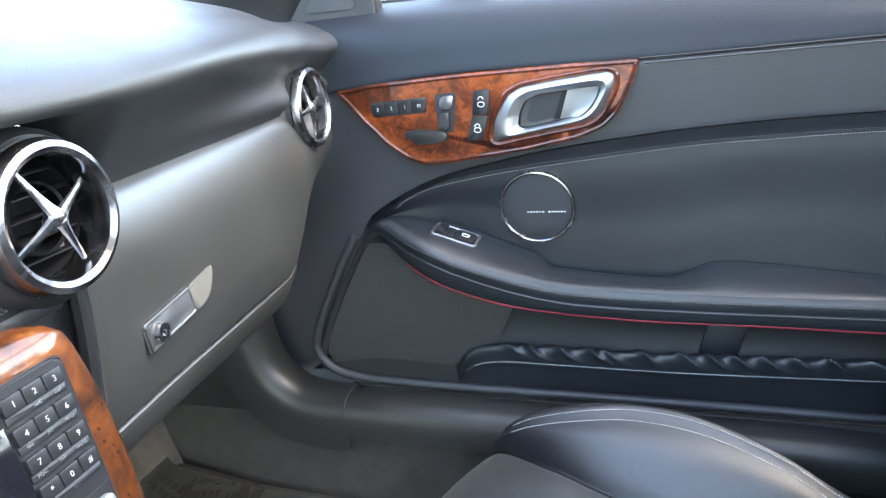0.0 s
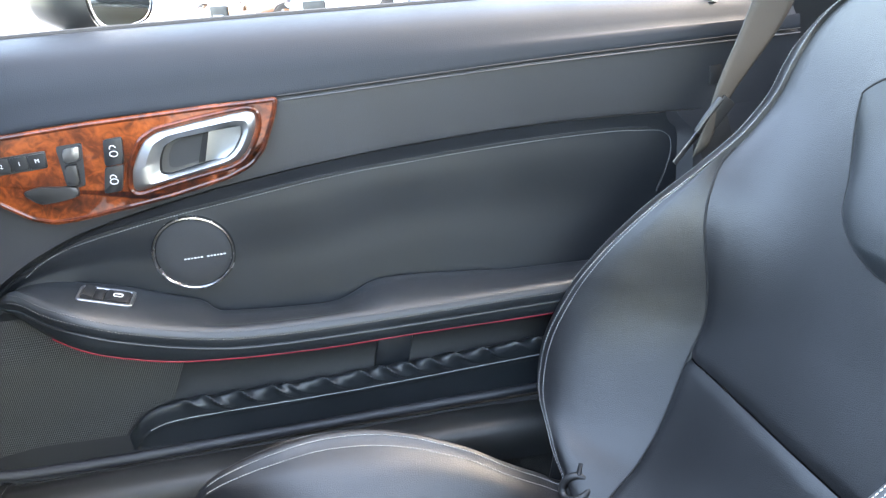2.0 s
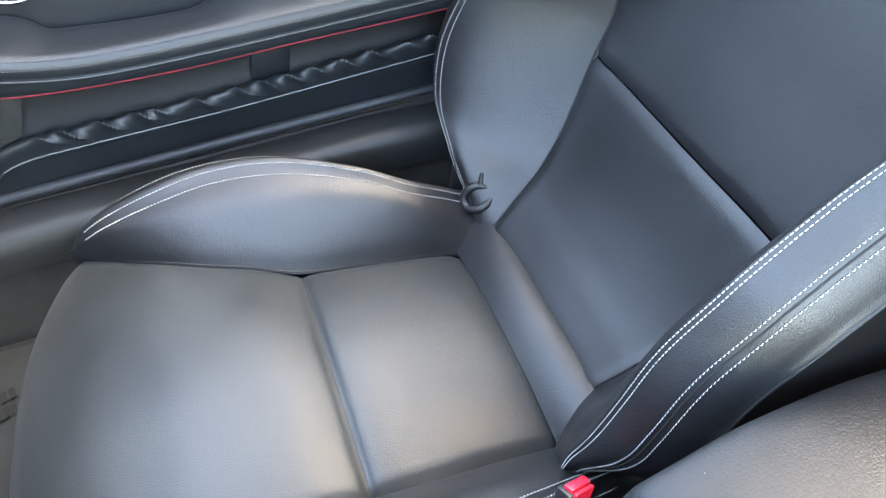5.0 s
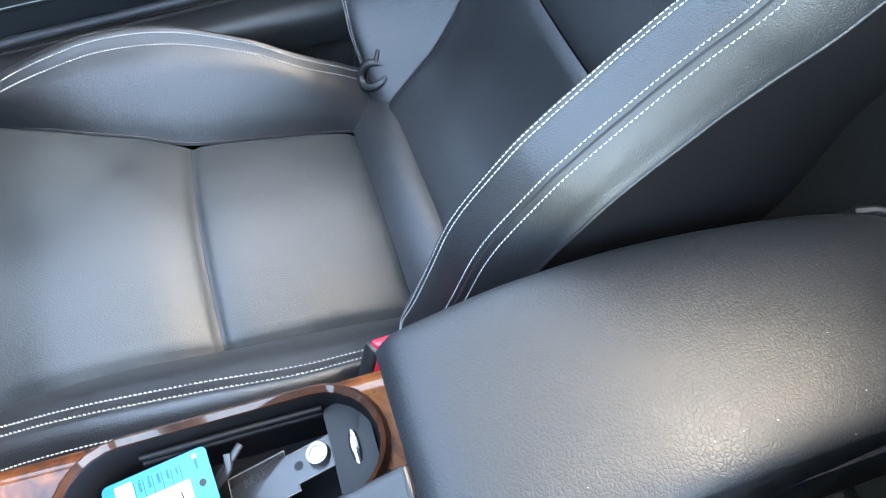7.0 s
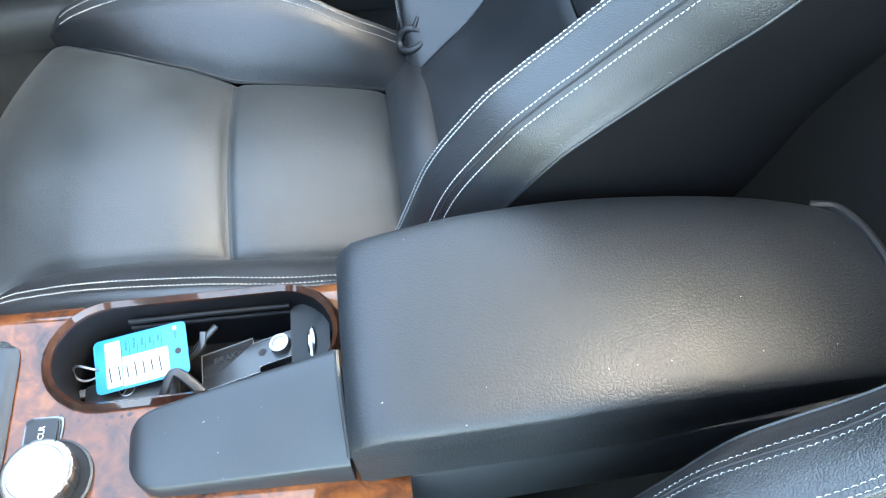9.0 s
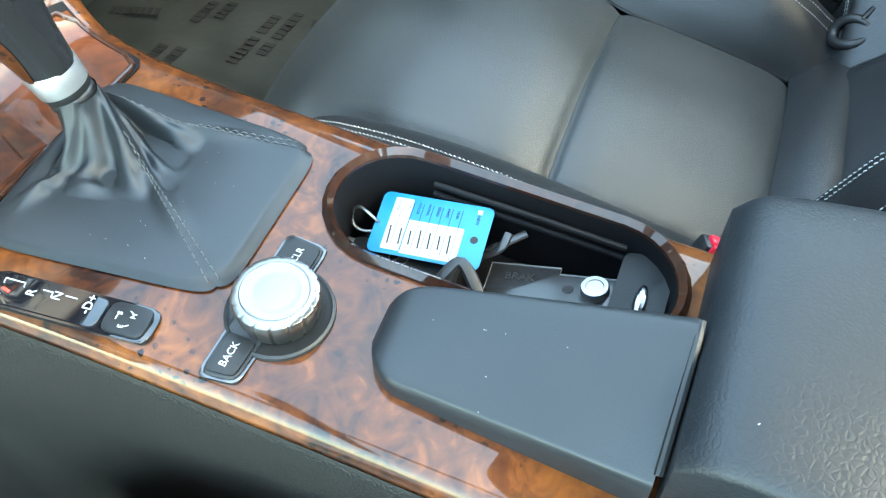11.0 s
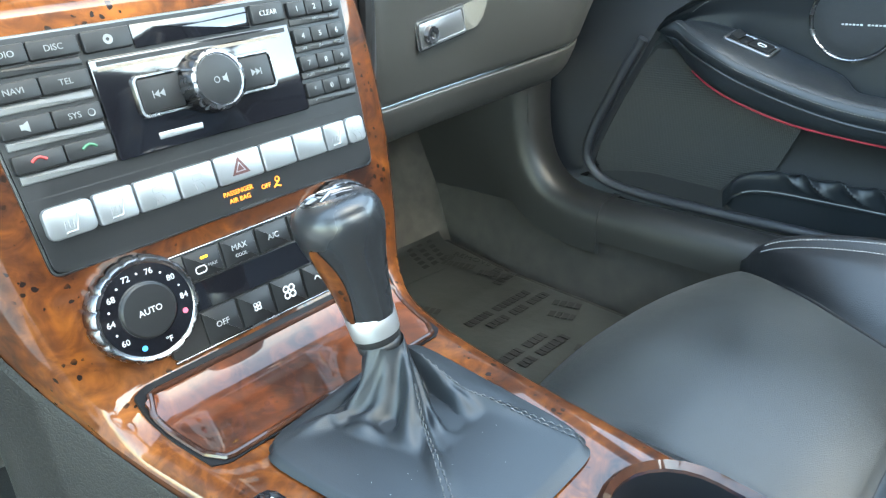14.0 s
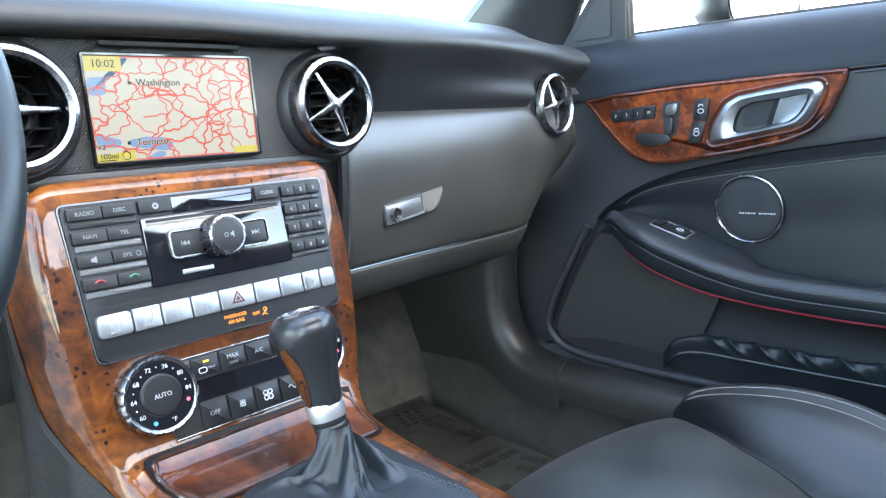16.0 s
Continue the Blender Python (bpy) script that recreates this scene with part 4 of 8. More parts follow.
# round vents
def make_vent(name, at, r, turn, lean=0.0, tilt=0.0):
    v = thing(name, "round chrome-ringed dashboard air vent with a crossed chrome centre", "air vent", "dashboard vents", at=at)
    M = pose(0, 0, 0, 90, 0, lean) @ pose(0, 0, 0, tilt, 0, 0)
    k = r / 0.05
    part("ring", lathe([(0.0385 * k, -0.020 * k), (0.0388 * k, 0.003 * k), (0.0400 * k, 0.0080 * k), (0.0435 * k, 0.0105 * k), (0.0475 * k, 0.0085 * k), (0.0498 * k, 0.003 * k), (0.0500 * k, -0.004 * k), (0.048 * k, -0.012 * k)], 64, M), CHROME, v, "polished chrome ring")
    part("collar", lathe([(0.0475 * k, -0.006 * k), (0.052 * k, -0.005 * k), (0.0565 * k, -0.011 * k), (0.0590 * k, -0.026 * k), (0.0595 * k, -0.06 * k)], 64, M), PLASTIC, v)
    part("barrel", lathe([(0.0405 * k, -0.002 * k), (0.039 * k, -0.015 * k), (0.033 * k, -0.038 * k), (0.0, -0.040 * k)], 48, M), TRAY_BLACK, v)
    part("inner_ring", lathe([(0.0215 * k, -0.012 * k), (0.0225 * k, -0.0095 * k), (0.0235 * k, -0.012 * k), (0.0235 * k, -0.030 * k), (0.0215 * k, -0.030 * k)], 40, M), EDGE_METAL, v)
    for j in range(4):
        a = radians(turn + 90 * j)
        arm = tube([(0.002 * math.cos(a), 0.002 * math.sin(a), 0.005 * k)] + [(q * k * math.cos(a), q * k * math.sin(a), (0.0045 - 0.16 * q) * k) for q in (0.008, 0.016, 0.026, 0.036)],
                   [0.0052 * k, 0.0040 * k, 0.0030 * k, 0.0024 * k, 0.0020 * k], 8, flat=0.7, up=(0, 0, 1))
        arm.transform(M)
        part("spoke", arm, CHROME, v, "chrome spoke")
    part("hub", lathe([(0.0075 * k, 0.0), (0.007 * k, 0.0045 * k), (0.004 * k, 0.0075 * k), (0.0, 0.0082 * k)], 20, M), CHROME, v)
    for j in range(5):
        h = (j - 2) * 0.0135 * k
        w = math.sqrt(max(0.0, (0.037 * k) ** 2 - h * h))
        part("fin", box(2 * w, 0.0016, 0.018 * k, 0.0005, M @ Matrix.Translation((0, h, -0.026 * k))), TRAY_BLACK, v)
    return v


make_vent("air_vent", (0.164, 0.666, 0.745), 0.050, 27, 0, -2)
make_vent("air_vent", (-0.141, 0.664, 0.747), 0.050, 0, 0, -2)
make_vent("air_vent", (0.652, 0.738, 0.738), 0.0505, 13, 4, -2)
make_vent("air_vent", (-0.652, 0.738, 0.738), 0.0505, 22, -4, -2)
# shroud behind the side vent and between the centre vents
apart_("vent_shroud", lathe([(0.053, 0.0), (0.056, -0.02), (0.062, -0.06), (0.064, -0.10)], 40, Matrix.Translation((0.652, 0.738, 0.738)) @ pose(0, 0, 0, 90, 0, 4)), DASH_SOFT)
surround = apart_("screen_surround", prism(rounded(0.345, 0.118, 0.010, cx=0, cy=0.745), 0.02, frame_m((0, 0.703, 0), (1, 0, 0), (0, 0, 1), (0, -1, 0)), 0.002), material("woven_trim", (0.018, 0.018, 0.020), 0.5, grain=470, bump=0.8, grain_kind="grid"), "fine woven black trim round the screen")
cut(surround, [lathe([(0.0, -0.06), (0.0485, -0.06), (0.0485, 0.06), (0.0, 0.06)], 48, DA @ Matrix.Translation((x, 0.69, z)) @ pose(0, 0, 0, 90, 0, 0)) for x, z in ((0.164, 0.745), (-0.141, 0.747))])
apart_("hood_slot", box(0.13, 0.006, 0.004, 0.001, Matrix.Translation((0.0, 0.676, 0.8005))), MATT)
apart_("hood_slot", box(0.20, 0.006, 0.003, 0.001, Matrix.Translation((0.0, 0.672, 0.807))), PLASTIC)
apart_("surround_base", box(0.33, 0.05, 0.012, 0.004, Matrix.Translation((0.0, 0.700, 0.690))), PLASTIC)
apart_("side_cheek", loft([[(0.140, 0.690, 0.70), (0.192, 0.703, 0.70)], [(0.135, 0.69, 0.60), (0.190, 0.703, 0.60)], [(0.13, 0.69, 0.50), (0.188, 0.715, 0.50)]]), PLASTIC)

# ---- navigation screen ----
screen = thing("navigation_screen", "lit navigation screen with a pale road map", "screen", at=(0, 0.680, 0.7465))
SC = frame_m((0, 0, 0), (1, 0, 0), (0, 0, 1), (0, -1, 0)) @ pose(0, 0, 0, -2, 0, 0)
part("screen_frame", ring_band(rounded(0.160, 0.094, 0.002), rounded(0.154, 0.088, 0.0015), 0.003, SC), GLOSS, screen, "black screen frame")


def lit(name, c, k=0.036):
    return material(name, tuple(0.10 * v for v in c), 0.25, glow=(c, k))


S_LAND, S_RED, S_BLUE, S_YEL, S_INK = lit("map_land", (0.60, 0.575, 0.52)), lit("map_road", (0.72, 0.12, 0.09)), lit("map_water", (0.22, 0.36, 0.62)), lit("map_yellow", (0.66, 0.56, 0.10)), lit("map_ink", (0.03, 0.03, 0.05))
S_HALO = lit("map_halo", (0.70, 0.66, 0.58))
SW, SH = 0.1535, 0.0875
part("display", prism(rounded(SW, SH, 0.001, 2), 0.001, SC), S_LAND, screen, "pale map picture")


def flat_poly(name, pts, mat, z):
    return plate(screen, name, [(x * SW / 2, y * SH / 2) for x, y in pts], mat, z, 0.0001, 0, "", SC)


flat_poly("lake", blur(dense([(-0.99, 0.60), (-0.70, 0.62), (-0.50, 0.98), (-0.60, 0.98), (-0.72, 0.70), (-0.80, 0.66), (-0.80, 0.28), (-0.99, 0.25)], 0.04), 2), S_BLUE, 0.0011)
flat_poly("lake", blur(dense([(-0.66, -0.62), (-0.45, -0.55), (-0.20, -0.58), (-0.10, -0.70), (-0.16, -0.86), (-0.40, -0.80), (-0.60, -0.74)], 0.04), 2), S_BLUE, 0.0011)
flat_poly("lake", blur(dense([(-0.98, -0.45), (-0.70, -0.60), (-0.74, -0.74), (-0.98, -0.72)], 0.04), 2), S_BLUE, 0.0011)
flat_poly("lake", blur(dense([(-0.45, -0.98), (-0.30, -0.84), (-0.20, -0.88), (-0.25, -0.99)], 0.04), 2), S_BLUE, 0.0011)
rng = random.Random(11)
nodes = {}
for i in range(13):
    for j in range(8):
        nodes[i, j] = (-1.0 + 0.1667 * i + rng.uniform(-0.075, 0.075) * (0 < i < 12), -1.0 + 0.2857 * j + rng.uniform(-0.13, 0.13) * (0 < j < 7))


def road(a, b, w):
    n = 9
    d = Vector((b[0] - a[0], b[1] - a[1], 0))
    s = Vector((-d.y, d.x, 0))
    ph, am = rng.uniform(0, 6), rng.uniform(0.04, 0.12)
    pts = [Vector((a[0], a[1], 0)) + d * (k / n) + s * am * math.sin(math.pi * k / n) * math.sin(3 * k / n * math.pi + ph) for k in range(n + 1)]
    pts = [Vector((max(-0.995, min(0.995, p.x)) * SW / 2, max(-0.99, min(0.99, p.y)) * SH / 2, 0)) for p in pts]
    rows = []
    for k, p in enumerate(pts):
        t = (pts[min(k + 1, n)] - pts[max(k - 1, 0)])
        if t.length < 1e-7:
            t = Vector((1, 0, 0))
        t.normalize()
        nn = Vector((-t.y, t.x, 0)) * w / 2
        rows.append([p + nn + Vector((0, 0, 0.00125)), p - nn + Vector((0, 0, 0.00125))])
    return loft(rows)


roads = []
for (i, j), a in nodes.items():
    for di, dj, chance in ((1, 0, 0.80), (0, 1, 0.72), (1, 1, 0.26), (1, -1, 0.24)):
        b = nodes.get((i + di, j + dj))
        if b and rng.random() < chance:
            roads.append(road(a, b, rng.choice((0.0009, 0.0011, 0.0013, 0.0018))))
rd = join(*roads)
rd.transform(SC)
part("road_network", rd, S_RED, screen, "red road lines", kind="stuff")
plate(screen, "clock_box", [(x * SW / 2, y * SH / 2) for x, y in ((-1, 1), (-0.60, 1), (-0.60, 0.72), (-1, 0.72))], S_YEL, 0.0013, 0.0001, 0, "", SC)
lettering("10:02", 0.0112, SC @ Matrix.Translation((-0.80 * SW / 2, 0.855 * SH / 2, 0.0016)), S_INK, screen)
plate(screen, "scale_box", [(x * SW / 2, y * SH / 2) for x, y in ((-1, -0.86), (-0.80, -0.84), (-0.58, -0.80), (-0.58, -1), (-1, -1))], S_YEL, 0.0013, 0.0001, 0, "", SC)
plate(screen, "corner_box", [(x * SW / 2, y * SH / 2) for x, y in ((0.66, -1), (0.99, -1), (0.99, -0.86), (0.66, -0.86))], S_YEL, 0.0013, 0.0001, 0, "", SC)
lettering("100mi", 0.0078, SC @ Matrix.Translation((-0.87 * SW / 2, -0.90 * SH / 2, 0.0016)), S_INK, screen)
plate(screen, "scale_bar", [(x * SW / 2, y * SH / 2) for x, y in ((-0.98, -0.985), (-0.80, -0.985), (-0.80, -0.965), (-0.98, -0.965))], S_INK, 0.0015, 0.0001, 0, "", SC)
part("compass_mark", lathe([(0.0030, 0.0015), (0.0038, 0.0018)], 20, SC @ Matrix.Translation((-0.68 * SW / 2, -0.90 * SH / 2, 0))), S_INK, screen)
for text, x, y in (("Washington", -0.20, 0.50), ("Toronto", -0.36, -0.66), ("va", -0.94, -0.70)):
    for dx, dy in ((0.0004, 0), (-0.0004, 0), (0, 0.0004), (0, -0.0004)):
        lettering(text, 0.0100, SC @ Matrix.Translation((x * SW / 2 + dx, y * SH / 2 + dy, 0.0014)), S_HALO, screen, "lettering_halo", raised=0.00005)
    lettering(text, 0.0100, SC @ Matrix.Translation((x * SW / 2, y * SH / 2, 0.0017)), S_INK, screen)
for x, y in ((-0.535, 0.50), (-0.63, -0.66)):
    plate(screen, "town_mark", [(x * SW / 2 + a, y * SH / 2 + b) for a, b in ((-0.0014, -0.0014), (0.0014, -0.0014), (0.0014, 0.0014), (-0.0014, 0.0014))], S_INK, 0.0015, 0.0001, 0, "", SC)

# ---- centre console ----
console = thing("centre_console", "glossy burl wood centre console running down from the dashboard", "centre console", at=(0, 0.4, 0.1))
CO = Matrix.Translation((0, -0.4, -0.1))
SPINE = [(0.690, 0.690, 0.132), (0.668, 0.690, 0.136), (0.658, 0.687, 0.141), (0.6505, 0.675, 0.145), (0.640, 0.63, 0.149), (0.628, 0.57, 0.147), (0.618, 0.51, 0.140), (0.612, 0.482, 0.133),
         (0.602, 0.463, 0.124), (0.585, 0.452, 0.116), (0.56, 0.4465, 0.110), (0.52, 0.4426, 0.104), (0.45, 0.436, 0.100), (0.35, 0.4267, 0.098), (0.25, 0.4173, 0.097), (0.14, 0.407, 0.097), (0.118, 0.405, 0.097)]
spine = spline(SPINE, 96)


def spine_frame(k):
    a, b = spine[max(k - 1, 0)], spine[min(k + 1, 95)]
    t = Vector((0, b.x - a.x, b.y - a.y)).normalized()
    n = Vector((0, t.z, -t.y))
    if n.z < 0 and n.y > 0:
        n = -n
    return Vector((0, spine[k].x, spine[k].y)), n, spine[k].z


def console_ring(k):
    c, n, w = spine_frame(k)
    n = Vector((0, -abs(n.y), abs(n.z)))
    face = SMOOTH(0.45, 0.52, c.z)
    deep = 0.022 + 0.028 * face
    out = []
    prof = [(-w - 0.010 * face, -deep), (-w - 0.006 * face, -deep * 0.6), (-w - 0.001, -0.014), (-w + 0.003, -0.006), (-w + 0.009, -0.0015), (-w + 0.018, 0)]
    prof = prof + [(x, 0) for x in np.linspace(-w + 0.03, w - 0.03, 9)] + [(-x, d) for x, d in prof[::-1]]
    for x, d in prof:
        out.append(Vector((x, 0, 0)) + c + n * d)
    out.append(Vector((w - 0.012, 0, 0)) + c - n * deep)
    out.append(Vector((-w + 0.012, 0, 0)) + c - n * deep)
    return out


bm = loft([console_ring(k) for k in range(96)], close=True, caps=True)
bm.transform(CO)
wood = part("wood_trim", bm, WOOD, console, "glossy burl walnut trim")
TOPM = frame_m((0, 0.194, 0.412), (1, 0, 0), (0, 0.9956, 0.0936), (0, -0.0936, 0.9956))
FACE = frame_m((0, 0.618, 0.509), (1, 0, 0), (0, 0.19612, 0.98058), (0, -0.98058, 0.19612))


def on_top(x, y):
    return (x, (y - 0.194) / 0.9956)


def stadium(x0, x1, y0, y1, n=14):
    r = (x1 - x0) / 2
    cx = (x0 + x1) / 2
    out = [(cx + r * math.cos(a), y1 - r + r * math.sin(a)) for a in np.linspace(0, math.pi, n)]
    out += [(cx + r * math.cos(a), y0 + r + r * math.sin(a)) for a in np.linspace(math.pi, 2 * math.pi, n)]
    return [on_top(*p) for p in out]


cup_out, cup_in = stadium(0.0020, 0.0930, 0.1555, 0.3720), stadium(0.0085, 0.0865, 0.1625, 0.3655)
cut(wood, [prism(cup_in, 0.2, CO @ TOPM @ Matrix.Translation((0, 0, -0.1)))])
part("cup_rim", ring_band(cup_out, cup_in, 0.0050, CO @ TOPM @ Matrix.Translation((0, 0, -0.001)), 0.45), WOOD_EDGE, console, "rounded dark glossy wood rim")
deep_in = stadium(0.012, 0.083, 0.166, 0.362)
bm = loft([[(x, y, 0.0) for x, y in cup_in], [(x, y, -0.03) for x, y in deep_in], [(x, y, -0.062) for x, y in deep_in]], close=True)
bm.faces.new([v for v in bm.verts][-len(cup_in):])
bm.transform(CO @ TOPM)
part("tray", bm, TRAY_BLACK, console, "deep black storage tray")
for h in (-0.010, -0.019):
    part("tray_rail", tube([CO @ TOPM @ Vector((*on_top(x, y), h)) for x, y in ((0.0800, 0.196), (0.0806, 0.25), (0.0800, 0.318))], 0.0020, 8), TRAY_BLACK, console, "black sliding cover rail")
# side walls under the wood
for s in (-1, 1):
    rows = []
    for k in range(0, 96, 2):
        c, n, w = spine_frame(k)
        n = Vector((0, -abs(n.y), abs(n.z)))
        face = SMOOTH(0.45, 0.52, c.z)
        deep = 0.022 + 0.028 * face
        p = Vector((s * (w + 0.010 * face + 0.0005), 0, 0)) + c - n * deep * 0.95
        y_low = min(p.y + 0.02, 0.72) if face > 0 else p.y
        rows.append([p, p + Vector((s * 0.003, 0, -0.004)), Vector((s * (w + 0.012), p.y * 0.6 + y_low * 0.4, p.z * 0.6 + 0.06 * 0.4)), Vector((s * (w + 0.02), y_low, 0.06))])
    bm = loft(rows)
    bm.transform(CO)
    part("side_panel", bm, SIDE_VINYL, console, "black grained console side")

# stack panel
stack = part("stack_panel", prism(blur(dense([(-0.1235, 0.1655), (0.1235, 0.1655), (0.1170, 0.0400), (-0.1170, 0.0400)], 0.003), 4), 0.0045, CO @ FACE, 0.001), BUTTON, console, "black radio and switch panel")
F = CO @ FACE


def cap(name, u0, u1, v0, v1, mat, z0=0.0045, depth=0.003, r=0.0012, bevel=0.0008, parent=None, label=""):
    return part(name, prism(rounded(u1 - u0, v1 - v0, r, 3, (u0 + u1) / 2, (v0 + v1) / 2), depth, F @ Matrix.Translation((0, 0, z0)), bevel), mat, parent or stack, label)


def print_on(text, size, u, v, z, parent, mat=None):
    return lettering(text, size, F @ Matrix.Translation((u, v, z)), mat or KEY_INK, parent)


edge_line = blur(dense([(-0.1255, 0.1672), (0.1255, 0.1672), (0.1188, 0.0384), (-0.1188, 0.0384)], 0.003), 4)
part("panel_edge", ring_band(edge_line, inset(edge_line, 0.002), 0.003, F), material("dark_chrome", (0.12, 0.12, 0.125), 0.3, metal=1.0), stack, "thin dark chrome edge")
names = (("RADIO", "DISC"), ("NAVI", "TEL"), ("", "SYS"), ("", ""))
for r, pair in enumerate(names):
    v1 = 0.1625 - 0.0184 * r
    for c in range(2):
        u0 = -0.1195 + 0.0272 * c + 0.0004 * r
        key = cap("audio_key", u0, u0 + 0.0266, v1 - 0.0100, v1, BUTTON, depth=0.0035)
        if pair[c]:
            print_on(pair[c], 0.0058, u0 + 0.0133 - (0.002 if pair[c] == "SYS" else 0), v1 - 0.005, 0.0082, key, GREY_INK)
        if pair[c] == "SYS":
            part("clock_mark", lathe([(0.0016, 0.0), (0.0022, 0.0003)], 16, F @ Matrix.Translation((u0 + 0.0205, v1 - 0.005, 0.0081))), GREY_INK, key)
        if not pair[c] and r == 2:
            part("mute_mark", prism([(u0 + 0.010, v1 - 0.0065), (u0 + 0.010, v1 - 0.0035), (u0 + 0.012, v1 - 0.0035), (u0 + 0.0145, v1 - 0.002), (u0 + 0.0145, v1 - 0.008), (u0 + 0.012, v1 - 0.0065)], 0.0003, F @ Matrix.Translation((0, 0, 0.008))), GREY_INK, key)
        if r == 3:
            part("call_mark", tube([F @ Vector((u0 + 0.009 + 0.008 * t, v1 - 0.005 + 0.002 * math.sin(math.pi * t), 0.0081)) for t in np.linspace(0, 1, 7)], 0.0009, 6), material("call_green", (0.03, 0.12, 0.06), 0.5) if c else material("call_red", (0.25, 0.02, 0.02), 0.5), key)
    cap("key_bar", -0.1185 + 0.0004 * r, -0.0660 + 0.0004 * r, v1 - 0.0160, v1 - 0.0112, BAR_GREY if r else BUTTON, depth=0.0015, r=0.0006)
key = cap("load_key", -0.0633, -0.0352, 0.1515, 0.1630, BUTTON, depth=0.0035)
part("disc_mark", lathe([(0.0010, 0.0), (0.0028, 0.0003)], 18, F @ Matrix.Translation((-0.0492, 0.1572, 0.0080))), GREY_INK, key)
cap("display_strip", -0.0340, 0.0445, 0.1497, 0.1632, GLOSS, depth=0.0012, r=0.0005, label="glossy black strip")
key = cap("clear_key", 0.0462, 0.0712, 0.1510, 0.1632, BUTTON, depth=0.0035)
print_on("CLEAR", 0.0056, 0.0587, 0.1571, 0.0082, key)
block = cap("player_front", -0.0638, 0.0718, 0.0905, 0.1480, GLOSS, depth=0.0030, r=0.0010, label="piano black disc player front")
cap("disc_slot", -0.060, 0.068, 0.1435, 0.1462, MATT, z0=0.0070, depth=0.0008, r=0.0004, bevel=0.0, parent=block)
cap("slot_lip", -0.060, 0.064, 0.1408, 0.1428, material("dusty_lip", (0.16, 0.13, 0.10), 0.6), z0=0.0070, depth=0.0006, r=0.0004, bevel=0.0, parent=block)
part("seek_frame", ring_band(rounded(0.096, 0.0250, 0.004, 5, 0.003, 0.1225), rounded(0.0915, 0.0205, 0.003, 5, 0.003, 0.1225), 0.004, F @ Matrix.Translation((0, 0, 0.0070))), CHROME, block, "chrome frame")
for u0, u1, back in ((-0.0425, -0.016, True), (0.022, 0.0485, False)):
    key = cap("seek_key", u0, u1, 0.1125, 0.1325, BUTTON, z0=0.0075, depth=0.0028, parent=block)
    s = -1 if back else 1
    cx = (u0 + u1) / 2 + 0.001 * s
    for k in range(2):
        part("seek_mark", prism([(cx + s * (k * 0.0034 - 0.003), 0.1203), (cx + s * (k * 0.0034 + 0.0003), 0.1225), (cx + s * (k * 0.0034 - 0.003), 0.1247)], 0.0002, F @ Matrix.Translation((0, 0, 0.0103))), GREY_INK, key)
    part("seek_mark", box(0.0006, 0.0044, 0.0002, 0, F @ Matrix.Translation((cx + s * 0.0042, 0.1225, 0.0104))), GREY_INK, key)


def ribbed(profile, count, r_from, dent, seg_per=6, m=None):
    """A turned knob whose rim has notches."""
    seg = count * seg_per
    rows = []
    for r, z in profile:
        rows.append([((r - (dent if (k % seg_per) == 0 and r >= r_from else 0)) * math.cos(2 * math.pi * k / seg), (r - (dent if (k % seg_per) == 0 and r >= r_from else 0)) * math.sin(2 * math.pi * k / seg), z) for k in range(seg)])
    bm = loft(rows, close=True)
    bm.faces.new([v for v in bm.verts][-seg:])
    if m is not None:
        bm.transform(m)
    return bm


KM = F @ Matrix.Translation((0.002, 0.1230, 0.0070))
knob = part("volume_knob", ribbed([(0.0195, 0.0), (0.0195, 0.004), (0.0188, 0.014), (0.0178, 0.0175), (0.0158, 0.0182), (0.0150, 0.0172)], 14, 0.0170, 0.0009, 6, KM), CHROME, block, "ribbed chrome volume knob")
part("knob_cap", lathe([(0.0152, 0.0165), (0.0146, 0.0176), (0.008, 0.0186), (0.0, 0.0189)], 36, KM), BUTTON, knob)
part("power_mark", join(lathe([(0.0014, 0.0189), (0.0020, 0.0190)], 16, KM @ Matrix.Translation((-0.0025, 0, 0))), prism([(0.0015, -0.0012), (0.003, -0.0012), (0.0048, -0.003), (0.0048, 0.003), (0.003, 0.0012), (0.0015, 0.0012)], 0.0002, KM @ Matrix.Translation((0, 0, 0.0189)))), GREY_INK, knob)
cap("card_slot", -0.0375, -0.0085, 0.0965, 0.1005, KEYCAP, z0=0.0072, depth=0.0008, r=0.0006, bevel=0.0003, parent=block, label="silver memory card slot")
digits = ("123", "456", "789", "*0#")
sub = (("", "ABC", "DEF"), ("GHI", "JKL", "MNO"), ("PQRS", "TUV", "WXYZ"), ("+", "_", ""))
for r in range(4):
    for c in range(3):
        u0, v1 = 0.0748 + 0.0146 * c - 0.0004 * r, 0.1615 - 0.0180 * r
        key = cap("number_key", u0, u0 + 0.0140, v1 - 0.0100, v1, BUTTON, depth=0.0036)
        print_on(digits[r][c], 0.0064, u0 + 0.007, v1 - 0.0052, 0.0083, key)
        if sub[r][c]:
            print_on(sub[r][c], 0.0034, u0 + 0.007, v1 - 0.0128, 0.0062, stack, GREY_INK)
    cap("number_strip", 0.0748 - 0.0004 * r, 0.1182 - 0.0004 * r, 0.1615 - 0.0180 * r - 0.0155, 0.1615 - 0.0180 * r - 0.0106, PLASTIC, depth=0.0013, r=0.0006)
cap("panel_groove", -0.118, 0.118, 0.0818, 0.0828, MATT, z0=0.0045, depth=0.0002, bevel=0.0)
